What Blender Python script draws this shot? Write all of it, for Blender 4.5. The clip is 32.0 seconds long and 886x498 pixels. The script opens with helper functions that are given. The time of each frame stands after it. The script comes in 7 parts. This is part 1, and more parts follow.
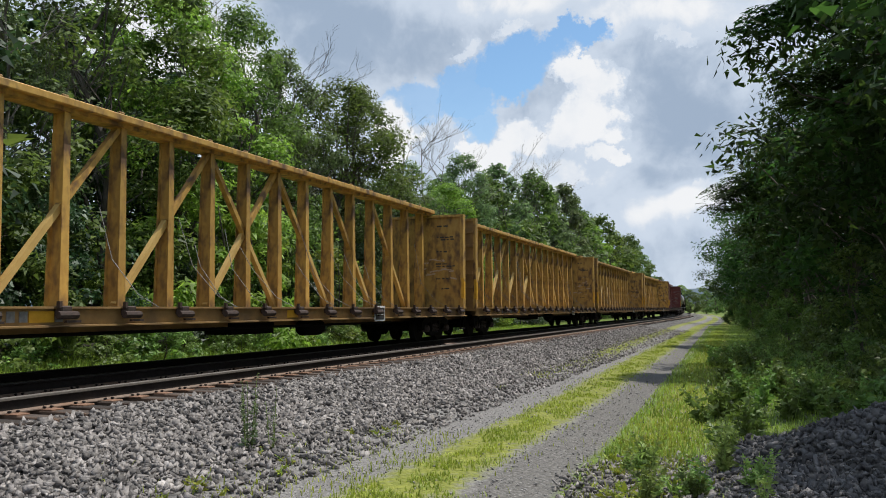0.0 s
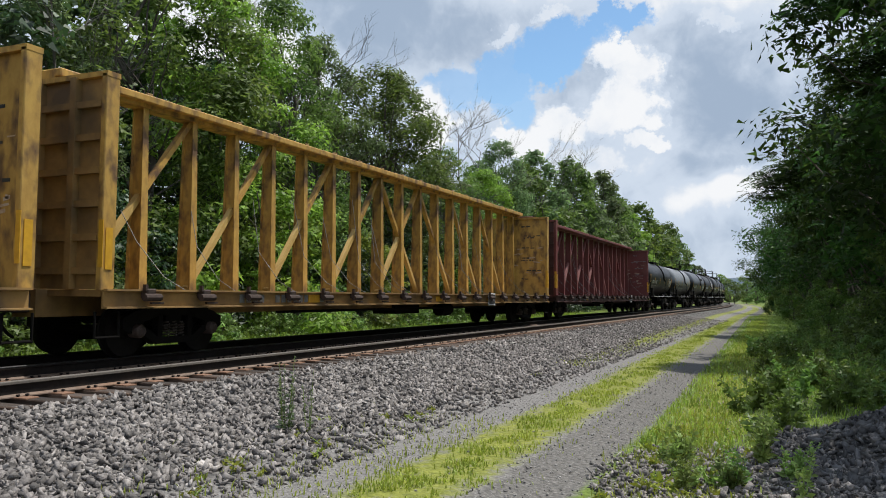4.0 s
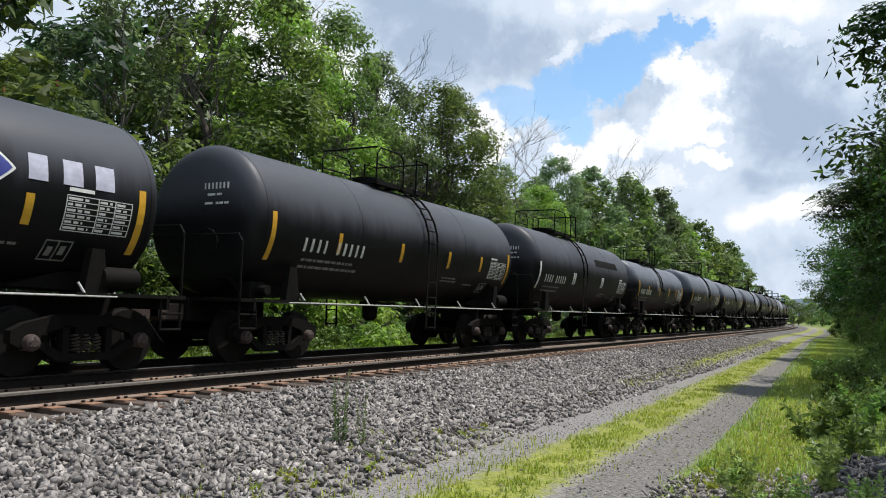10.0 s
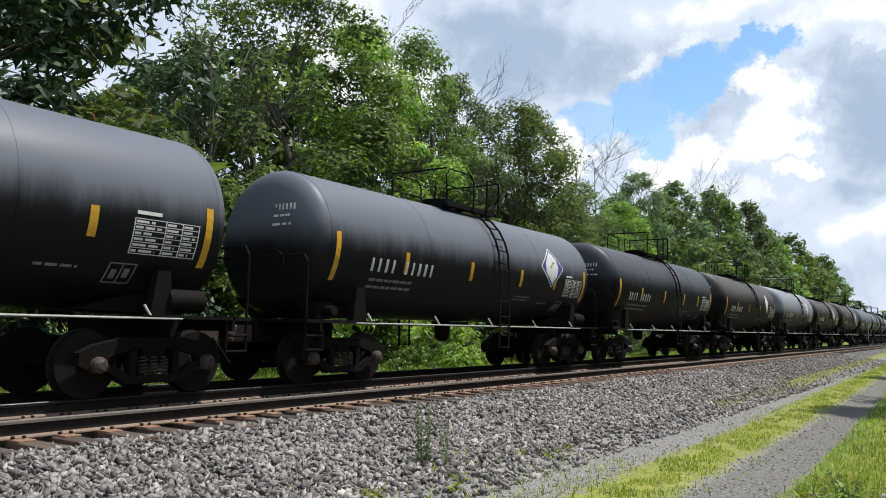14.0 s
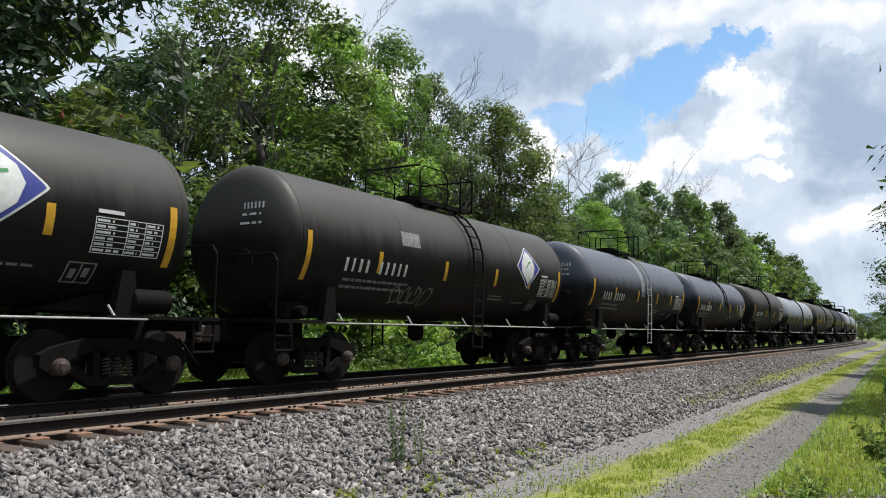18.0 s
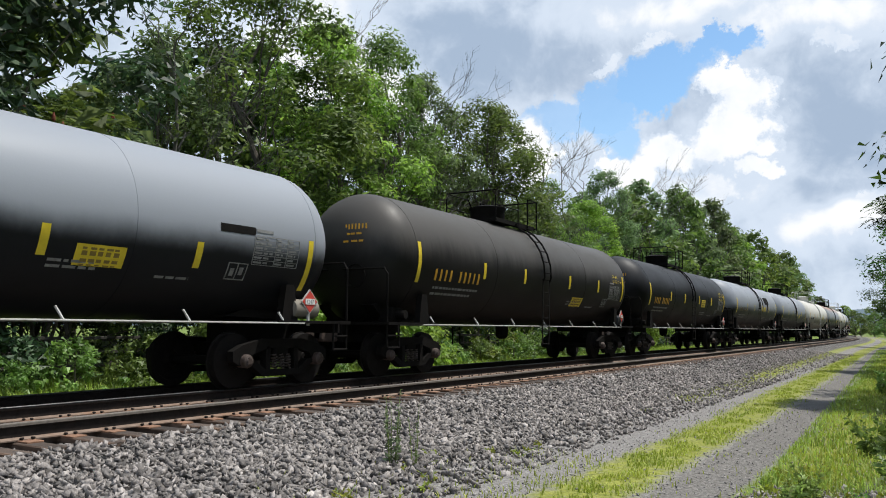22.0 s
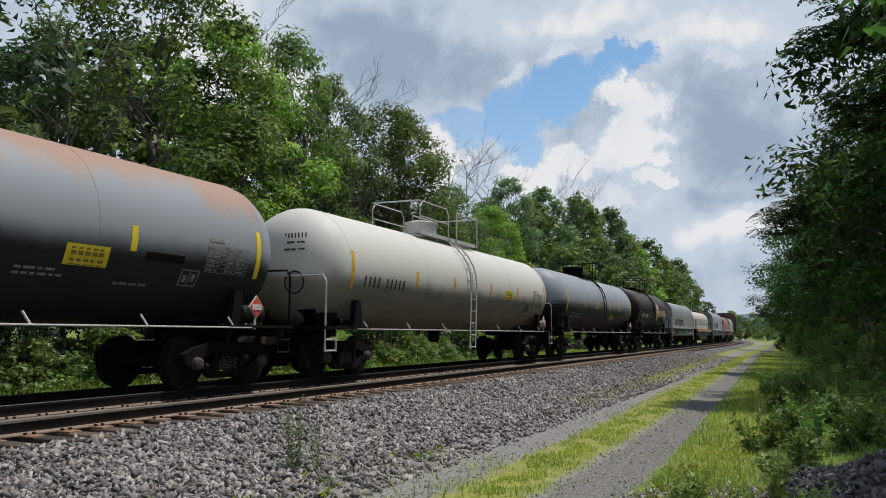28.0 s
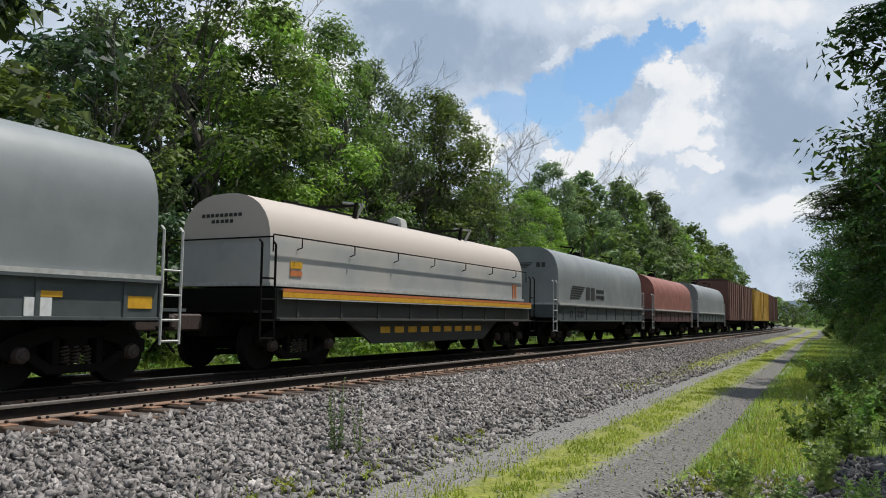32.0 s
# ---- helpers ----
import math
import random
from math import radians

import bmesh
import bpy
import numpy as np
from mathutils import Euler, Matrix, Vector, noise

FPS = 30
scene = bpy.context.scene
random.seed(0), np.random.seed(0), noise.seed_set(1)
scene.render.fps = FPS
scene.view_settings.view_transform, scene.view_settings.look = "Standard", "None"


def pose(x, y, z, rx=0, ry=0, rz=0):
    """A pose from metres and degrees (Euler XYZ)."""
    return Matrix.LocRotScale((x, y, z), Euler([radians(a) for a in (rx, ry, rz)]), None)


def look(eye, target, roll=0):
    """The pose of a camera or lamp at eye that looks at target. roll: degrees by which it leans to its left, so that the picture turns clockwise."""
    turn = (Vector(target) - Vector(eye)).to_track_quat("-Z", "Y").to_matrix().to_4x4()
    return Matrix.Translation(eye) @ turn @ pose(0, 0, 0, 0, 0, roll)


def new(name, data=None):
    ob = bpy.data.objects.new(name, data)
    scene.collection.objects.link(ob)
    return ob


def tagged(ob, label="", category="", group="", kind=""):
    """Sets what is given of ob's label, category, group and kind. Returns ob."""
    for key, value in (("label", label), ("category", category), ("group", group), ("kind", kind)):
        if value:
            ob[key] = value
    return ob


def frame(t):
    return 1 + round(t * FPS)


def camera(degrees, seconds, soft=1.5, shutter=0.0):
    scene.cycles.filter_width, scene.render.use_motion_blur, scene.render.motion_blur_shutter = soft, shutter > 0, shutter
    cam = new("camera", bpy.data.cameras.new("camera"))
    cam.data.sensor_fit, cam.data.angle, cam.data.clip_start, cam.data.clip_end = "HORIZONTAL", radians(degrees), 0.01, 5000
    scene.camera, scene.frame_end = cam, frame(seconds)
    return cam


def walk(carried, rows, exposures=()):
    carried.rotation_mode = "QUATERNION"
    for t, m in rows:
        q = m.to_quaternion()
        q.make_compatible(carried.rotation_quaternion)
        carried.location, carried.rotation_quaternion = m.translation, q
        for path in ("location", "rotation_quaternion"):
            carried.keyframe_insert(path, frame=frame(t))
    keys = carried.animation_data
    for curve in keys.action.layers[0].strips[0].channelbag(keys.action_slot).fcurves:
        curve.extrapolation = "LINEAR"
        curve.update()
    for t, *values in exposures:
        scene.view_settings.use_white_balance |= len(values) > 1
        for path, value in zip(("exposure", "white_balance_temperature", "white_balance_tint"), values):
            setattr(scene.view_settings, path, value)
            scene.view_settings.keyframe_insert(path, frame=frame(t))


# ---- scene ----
# seconds, and the camera's turn in degrees
PATH = [
    (0.0, 94.35, 0.17, 21.19),
    (0.5, 94.49, -0.16, 20.98),
    (1.0, 94.40, -0.11, 21.49),
    (1.5, 94.20, 0.13, 21.39),
    (2.0, 93.44, -0.06, 21.22),
    (2.5, 93.28, -0.32, 22.22),
    (3.0, 93.15, -0.36, 22.95),
    (3.5, 93.48, -0.32, 23.69),
    (5.5, 92.82, -1.11, 23.81),
    (6.0, 93.10, -1.79, 24.90),
    (6.5, 94.57, -1.67, 24.53),
    (7.0, 94.56, -1.88, 24.34),
    (7.5, 93.74, -1.93, 24.46),
    (8.0, 93.61, -1.92, 25.02),
    (8.5, 94.27, -1.07, 25.67),
    (9.0, 94.82, -1.04, 26.93),
    (9.5, 94.86, -0.98, 27.17),
    (10.0, 94.41, -1.55, 27.70),
    (10.5, 94.55, -3.86, 31.90),
    (11.0, 96.87, -4.34, 36.10),
    (11.5, 97.06, -3.58, 35.82),
    (12.0, 97.07, -0.93, 30.12),
    (12.5, 96.04, -0.92, 28.60),
    (13.0, 96.04, -1.13, 28.88),
    (13.5, 95.87, -1.16, 30.44),
    (14.0, 95.70, -1.05, 33.53),
    (14.5, 97.28, -0.57, 36.02),
    (16.5, 95.75, -0.57, 31.18),
    (17.0, 95.58, -0.69, 30.35),
    (17.5, 95.52, -0.80, 30.91),
    (18.0, 95.71, -0.85, 31.68),
    (18.5, 95.44, -1.12, 31.49),
    (19.0, 95.31, -0.86, 30.92),
    (19.5, 95.76, -0.09, 31.48),
    (20.0, 95.83, 0.21, 31.15),
    (20.5, 96.27, 0.38, 31.94),
    (21.0, 96.12, 0.70, 33.38),
    (21.5, 95.67, 0.27, 34.48),
    (22.0, 95.68, -0.41, 31.29),
    (22.5, 95.55, -0.48, 28.82),
    (23.0, 95.95, -0.54, 28.38),
    (23.5, 95.56, -0.95, 29.12),
    (24.0, 95.40, -0.65, 28.13),
    (24.5, 95.25, -0.61, 27.79),
    (26.5, 96.39, -0.82, 31.66),
    (27.0, 95.73, -0.18, 27.04),
    (27.5, 95.96, -0.67, 25.57),
    (28.0, 96.01, -0.43, 24.38),
    (28.5, 96.07, 0.09, 24.84),
    (29.0, 95.88, -0.13, 25.20),
    (29.5, 95.78, 0.11, 25.64),
    (30.0, 95.74, 0.22, 25.86),
    (30.5, 95.53, -0.49, 26.16),
    (31.0, 95.43, -0.94, 26.07),
    (31.5, 95.01, -0.77, 26.54),
    (32.0, 94.89, -0.76, 27.32),
]


def cam_rows():
    return [(t, pose(0.0, 0.0, 1.03, rx, ry, rz)) for t, rx, ry, rz in PATH]


cam = camera(58.5, 32.0, soft=1.0)
walk(cam, cam_rows(), [(0.0, -0.04), (3.5, 0.0), (6.0, 0.06), (9.0, 0.16), (12.0, 0.28), (17.0, 0.18), (22.0, 0.16), (24.5, 0.07), (26.5, -0.18), (29.5, -0.2), (31.0, -0.12), (32.0, -0.08)])

# ---- light ----
SUN = Vector((0.26, 0.28, 0.925)).normalized()
world = bpy.data.worlds.new("sky")
scene.world = world
world.use_nodes = True
wn, wl = world.node_tree.nodes, world.node_tree.links
wn.clear()


def wmath(op, a, b=None, c=None):
    n = wn.new("ShaderNodeMath")
    n.operation = op
    for i, val in enumerate((a, b, c)):
        if val is None:
            continue
        if isinstance(val, (int, float)):
            n.inputs[i].default_value = val
        else:
            wl.new(val, n.inputs[i])
    return n.outputs[0]


def wrange(x, lo, hi, a=0.0, b=1.0):
    n = wn.new("ShaderNodeMapRange")
    n.interpolation_type = "SMOOTHSTEP"
    wl.new(x, n.inputs[0])
    for i, val in enumerate((lo, hi, a, b)):
        n.inputs[i + 1].default_value = val
    return n.outputs[0]


def wnoise(vec, scale, detail, rough=0.55, dist=0.0):
    n = wn.new("ShaderNodeTexNoise")
    wl.new(vec, n.inputs["Vector"])
    n.inputs["Scale"].default_value = scale
    n.inputs["Detail"].default_value = detail
    n.inputs["Roughness"].default_value = rough
    n.inputs["Distortion"].default_value = dist
    return n.outputs["Fac"]


def wmix(fac, a, b):
    n = wn.new("ShaderNodeMix")
    n.data_type = "RGBA"
    if isinstance(fac, (int, float)):
        n.inputs[0].default_value = fac
    else:
        wl.new(fac, n.inputs[0])
    for i, val in ((6, a), (7, b)):
        if isinstance(val, tuple):
            n.inputs[i].default_value = (*val, 1)
        else:
            wl.new(val, n.inputs[i])
    return n.outputs[2]


sky = wn.new("ShaderNodeTexSky")
sky.sky_type = "NISHITA"
sky.sun_disc = False
sky.sun_elevation = math.asin(SUN.z)
sky.sun_rotation = math.atan2(SUN.x, SUN.y)
sky.air_density, sky.dust_density, sky.ozone_density = 1.0, 0.6, 1.6
skyc = wn.new("ShaderNodeMix")
skyc.data_type, skyc.blend_type = "RGBA", "MULTIPLY"
skyc.inputs[0].default_value = 1.0
wl.new(sky.outputs[0], skyc.inputs[6])
SKY = 0.15
skyc.inputs[7].default_value = (SKY * 0.86, SKY * 1.02, SKY * 1.06, 1)
tc = wn.new("ShaderNodeTexCoord")
dvec = tc.outputs["Generated"]
# cloud deck: the direction laid flat, so that clouds crowd towards the horizon
sep = wn.new("ShaderNodeSeparateXYZ")
wl.new(dvec, sep.inputs[0])
zz = wmath("ADD", wmath("MAXIMUM", sep.outputs[2], 0.0), 0.22)
flat = wn.new("ShaderNodeCombineXYZ")
wl.new(wmath("DIVIDE", sep.outputs[0], zz), flat.inputs[0])
wl.new(wmath("DIVIDE", sep.outputs[1], zz), flat.inputs[1])
wl.new(wmath("MULTIPLY", sep.outputs[2], 1.6), flat.inputs[2])
fv = flat.outputs[0]
# degrees left of the track's run and degrees up, with edges broken into billows
RAD = 180 / math.pi
azn = wmath("MULTIPLY", wmath("ARCTAN2", wmath("MULTIPLY", sep.outputs[0], -1.0), sep.outputs[1]), RAD)
eln = wmath("MULTIPLY", wmath("ARCSINE", sep.outputs[2]), RAD)


def wwarp(scale, amp, detail, rough):
    """Degrees shifted by noise, differently across and up."""
    n = wn.new("ShaderNodeTexNoise")
    wl.new(dvec, n.inputs["Vector"])
    n.inputs["Scale"].default_value, n.inputs["Detail"].default_value, n.inputs["Roughness"].default_value = scale, detail, rough
    c = wn.new("ShaderNodeSeparateColor")
    wl.new(n.outputs["Color"], c.inputs[0])
    return [wmath("MULTIPLY", wmath("SUBTRACT", c.outputs[k], 0.5), amp) for k in (0, 1)]


wa, wb = wwarp(9.0, 4.6, 2.0, 0.5), wwarp(30.0, 4.2, 8.0, 0.64)
spot = wn.new("ShaderNodeCombineXYZ")
wl.new(wmath("ADD", azn, wmath("ADD", wa[0], wb[0])), spot.inputs[0])
wl.new(wmath("ADD", eln, wmath("ADD", wa[1], wb[1])), spot.inputs[1])
haze = wn.new("ShaderNodeCombineXYZ")
wl.new(wmath("ADD", azn, wmath("MULTIPLY", wa[0], 1.6)), haze.inputs[0])
wl.new(wmath("ADD", eln, wmath("MULTIPLY", wa[1], 1.2)), haze.inputs[1])


def lobes(where, rows, inner, outer):
    """The strongest of several ellipses: bearing, height, half width, half height, lean, strength."""
    best = None
    for a, e, w, h, lean, k in rows:
        m = wn.new("ShaderNodeMapping")
        m.vector_type = "TEXTURE"
        wl.new(where.outputs[0], m.inputs[0])
        m.inputs[1].default_value, m.inputs[2].default_value, m.inputs[3].default_value = (a, e, 0), (0, 0, radians(lean)), (w, h, 1)
        q = wn.new("ShaderNodeVectorMath")
        q.operation = "LENGTH"
        wl.new(m.outputs[0], q.inputs[0])
        v = wrange(q.outputs["Value"], inner, outer, k, 0.0)
        best = v if best is None else wmath("MAXIMUM", best, v)
    return best


# the one large gap in the clouds, clear above and hazy below
hole = lobes(spot, [(11.2, 18.9, 3.0, 1.1, -10, 1.0), (15.6, 17.2, 3.4, 2.2, -25, 1.0), (19.6, 15.8, 3.0, 2.2, -20, 0.9), (18.6, 13.6, 2.2, 1.5, 0, 0.8), (23.4, 14.6, 2.6, 1.7, -15, 0.72)], 0.78, 1.08)
big = wnoise(fv, 1.1, 8.0, 0.55, 0.3)
cover = wrange(big, 0.36, 0.46)
# sunlit heads of the cumulus, drawn over the gap's lower rim
head = lobes(spot, [(11.4, 16.6, 2.1, 1.6, 20, 1.0), (9.6, 15.2, 2.3, 2.5, 10, 0.95), (10.8, 12.9, 2.9, 2.5, 0, 1.0), (14.6, 12.0, 3.5, 2.2, -8, 1.0), (17.6, 10.4, 3.2, 2.5, 0, 1.0), (9.8, 10.3, 2.0, 1.1, 0, 0.85),
                    (25.0, 12.4, 2.3, 3.4, 0, 1.0), (19.4, 11.2, 1.7, 2.0, 0, 1.0), (13.4, 8.8, 3.6, 2.3, 0, 0.8), (15.4, 20.0, 2.0, 0.7, -10, 0.8), (19.0, 18.8, 1.4, 0.7, -20, 0.7), (4.0, 18.4, 2.0, 0.9, 20, 0.75), (3.5, 7.2, 5.0, 1.4, 0, 0.72)], 0.5, 1.12)
glow = lobes(haze, [(4.0, 7.0, 6.0, 1.5, 0, 0.62), (5.0, 20.5, 7.0, 2.4, 0, 0.5), (15.0, 22.0, 9.0, 2.0, 0, 0.42), (14.0, 11.0, 6.0, 3.0, 0, 0.22), (40.0, 16.0, 9.0, 9.0, 0, 0.6)], 0.1, 1.3)
dusk = lobes(haze, [(5.0, 12.6, 6.0, 4.4, 10, 0.45), (27.0, 19.0, 11.0, 3.8, -8, 0.36), (6.0, 9.4, 7.0, 1.6, 0, 0.3), (-4.0, 15.0, 5.0, 5.0, 0, 0.2)], 0.0, 1.3)
cover = wmath("MULTIPLY", wmath("MAXIMUM", cover, wrange(sep.outputs[2], 0.36, 0.46, 1.0, 0.0)), wmath("SUBTRACT", 1.0, hole))
cover = wmath("MAXIMUM", cover, head)
puff = wnoise(dvec, 9.0, 8.0, 0.6, 0.4)
billow = wnoise(dvec, 30.0, 5.0, 0.55, 0.3)
soft = wnoise(fv, 0.8, 5.0, 0.5, 0.3)
tone = wmath("ADD", wmath("MULTIPLY", soft, 0.5), wmath("MULTIPLY", puff, 1.15))
tone = wmath("ADD", wmath("ADD", wmath("SUBTRACT", tone, 0.42), glow), wmath("MULTIPLY", dusk, -1.0))
tone = wmath("ADD", tone, wmath("MULTIPLY", wmath("SUBTRACT", billow, 0.5), 0.6))
lit = wmath("MULTIPLY", head, wmath("ADD", 0.42, wmath("MULTIPLY", wmath("ADD", billow, puff), 0.52)))
tone = wmath("MAXIMUM", tone, lit)
cloud = wmix(wrange(tone, 0.0, 0.55), (0.36, 0.455, 0.595), (0.625, 0.71, 0.83))
cloud = wmix(wrange(tone, 0.55, 0.95), cloud, (0.91, 0.925, 0.95))
low = wrange(sep.outputs[2], 0.0, 0.11, 0.55, 0.0)
cloud = wmix(low, cloud, (0.66, 0.74, 0.84))
paint = wmix(cover, skyc.outputs[2], cloud)
bgn = wn.new("ShaderNodeBackground")
wl.new(paint, bgn.inputs[0])
bgn.inputs[1].default_value = 1.0
wout = wn.new("ShaderNodeOutputWorld")
wl.new(bgn.outputs[0], wout.inputs[0])

sun = new("sun", bpy.data.lights.new("sun", "SUN"))
sun.data.energy, sun.data.angle, sun.data.color = 4.75, radians(0.6), (1.0, 0.965, 0.90)
sun.matrix_world = look((0, 0, 60), Vector((0, 0, 60)) - SUN)
scene.view_settings.exposure = 0.0


# ---- materials ----
MATS = {}


def mat(name, c1, c2=None, scale=3.0, rough=0.6, metal=0.0, bump=0.0, bscale=None, c3=None, scale3=0.4, amount3=0.5, rvar=0.15, island=0.0, spec=0.5, stretch=(1, 1, 1), objrand=0.0):
    """Two tones by noise, a third in larger patches, bump, and roughness that follows the grain."""
    if name in MATS:
        return MATS[name]
    m = bpy.data.materials.new(name)
    m.use_nodes = True
    n, l = m.node_tree.nodes, m.node_tree.links
    b = n["Principled BSDF"]
    b.inputs["Roughness"].default_value, b.inputs["Metallic"].default_value = rough, metal
    b.inputs["Specular IOR Level"].default_value = spec
    t = n.new("ShaderNodeTexCoord")
    mp = n.new("ShaderNodeMapping")
    mp.inputs["Scale"].default_value = stretch
    l.new(t.outputs["Object"], mp.inputs[0])
    c2 = c2 or tuple(x * 0.8 for x in c1)
    a = n.new("ShaderNodeTexNoise")
    l.new(mp.outputs[0], a.inputs["Vector"])
    a.inputs["Scale"].default_value, a.inputs["Detail"].default_value, a.inputs["Roughness"].default_value = scale, 6, 0.62
    r = n.new("ShaderNodeValToRGB")
    r.color_ramp.elements[0].position, r.color_ramp.elements[1].position = 0.32, 0.68
    r.color_ramp.elements[0].color, r.color_ramp.elements[1].color = (*c1, 1), (*c2, 1)
    l.new(a.outputs["Fac"], r.inputs[0])
    col = r.outputs[0]
    if c3:
        a3 = n.new("ShaderNodeTexNoise")
        l.new(mp.outputs[0], a3.inputs["Vector"])
        a3.inputs["Scale"].default_value, a3.inputs["Detail"].default_value = scale3, 5
        r3 = n.new("ShaderNodeValToRGB")
        r3.color_ramp.elements[0].position, r3.color_ramp.elements[1].position = 1 - amount3 - 0.08, 1 - amount3 + 0.12
        l.new(a3.outputs["Fac"], r3.inputs[0])
        mx = n.new("ShaderNodeMix")
        mx.data_type = "RGBA"
        l.new(r3.outputs[0], mx.inputs[0])
        l.new(col, mx.inputs[6])
        mx.inputs[7].default_value = (*c3, 1)
        col = mx.outputs[2]
    if island or objrand:
        hs = n.new("ShaderNodeHueSaturation")
        src = n.new("ShaderNodeNewGeometry").outputs["Random Per Island"] if island else n.new("ShaderNodeObjectInfo").outputs["Random"]
        k = island or objrand
        mr = n.new("ShaderNodeMapRange")
        l.new(src, mr.inputs[0])
        mr.inputs[3].default_value, mr.inputs[4].default_value = 1 - k, 1 + k
        l.new(mr.outputs[0], hs.inputs["Value"])
        l.new(col, hs.inputs["Color"])
        col = hs.outputs[0]
    l.new(col, b.inputs["Base Color"])
    if rvar:
        mr = n.new("ShaderNodeMapRange")
        l.new(a.outputs["Fac"], mr.inputs[0])
        mr.inputs[3].default_value, mr.inputs[4].default_value = max(0.02, rough - rvar), min(1, rough + rvar)
        l.new(mr.outputs[0], b.inputs["Roughness"])
    if bump:
        bt = n.new("ShaderNodeTexNoise")
        l.new(t.outputs["Object"], bt.inputs["Vector"])
        bt.inputs["Scale"].default_value, bt.inputs["Detail"].default_value = bscale or scale * 4, 5
        bp = n.new("ShaderNodeBump")
        bp.inputs["Strength"].default_value, bp.inputs["Distance"].default_value = bump, 0.02
        l.new(bt.outputs["Fac"], bp.inputs["Height"])
        l.new(bp.outputs[0], b.inputs["Normal"])
    MATS[name] = m
    return m


def leaf_mat(name, c1, c2, trans=0.33, val=0.42, hue=0.02, gloss=0.3):
    m = bpy.data.materials.new(name)
    m.use_nodes = True
    n, l = m.node_tree.nodes, m.node_tree.links
    b = n["Principled BSDF"]
    b.inputs["Roughness"].default_value = 0.52
    b.inputs["Specular IOR Level"].default_value = gloss
    g = n.new("ShaderNodeNewGeometry")
    t = n.new("ShaderNodeTexCoord")
    a = n.new("ShaderNodeTexNoise")
    a.inputs["Scale"].default_value, a.inputs["Detail"].default_value = 0.8, 3
    l.new(t.outputs["Object"], a.inputs["Vector"])
    mx = n.new("ShaderNodeMix")
    mx.data_type = "RGBA"
    rr = n.new("ShaderNodeMapRange")
    l.new(a.outputs["Fac"], rr.inputs[0])
    rr.inputs[1].default_value, rr.inputs[2].default_value = 0.35, 0.65
    l.new(rr.outputs[0], mx.inputs[0])
    mx.inputs[6].default_value, mx.inputs[7].default_value = (*c1, 1), (*c2, 1)
    hs = n.new("ShaderNodeHueSaturation")
    l.new(mx.outputs[2], hs.inputs["Color"])
    mr = n.new("ShaderNodeMapRange")
    l.new(g.outputs["Random Per Island"], mr.inputs[0])
    mr.inputs[3].default_value, mr.inputs[4].default_value = 1 - val, 1 + val
    oi = n.new("ShaderNodeObjectInfo")
    m2 = n.new("ShaderNodeMapRange")
    l.new(oi.outputs["Random"], m2.inputs[0])
    m2.inputs[3].default_value, m2.inputs[4].default_value = 0.72, 1.28
    mm = n.new("ShaderNodeMath")
    mm.operation = "MULTIPLY"
    l.new(mr.outputs[0], mm.inputs[0])
    l.new(m2.outputs[0], mm.inputs[1])
    l.new(mm.outputs[0], hs.inputs["Value"])
    hr = n.new("ShaderNodeMapRange")
    l.new(oi.outputs["Random"], hr.inputs[0])
    hr.inputs[3].default_value, hr.inputs[4].default_value = 0.5 - hue, 0.5 + hue
    l.new(hr.outputs[0], hs.inputs["Hue"])
    l.new(hs.outputs[0], b.inputs["Base Color"])
    tr = n.new("ShaderNodeBsdfTranslucent")
    br = n.new("ShaderNodeHueSaturation")
    br.inputs["Value"].default_value, br.inputs["Saturation"].default_value = 1.7, 1.1
    l.new(hs.outputs[0], br.inputs["Color"])
    l.new(br.outputs[0], tr.inputs["Color"])
    ms = n.new("ShaderNodeMixShader")
    ms.inputs[0].default_value = trans
    l.new(b.outputs[0], ms.inputs[1])
    l.new(tr.outputs[0], ms.inputs[2])
    l.new(ms.outputs[0], n["Material Output"].inputs[0])
    MATS[name] = m
    return m


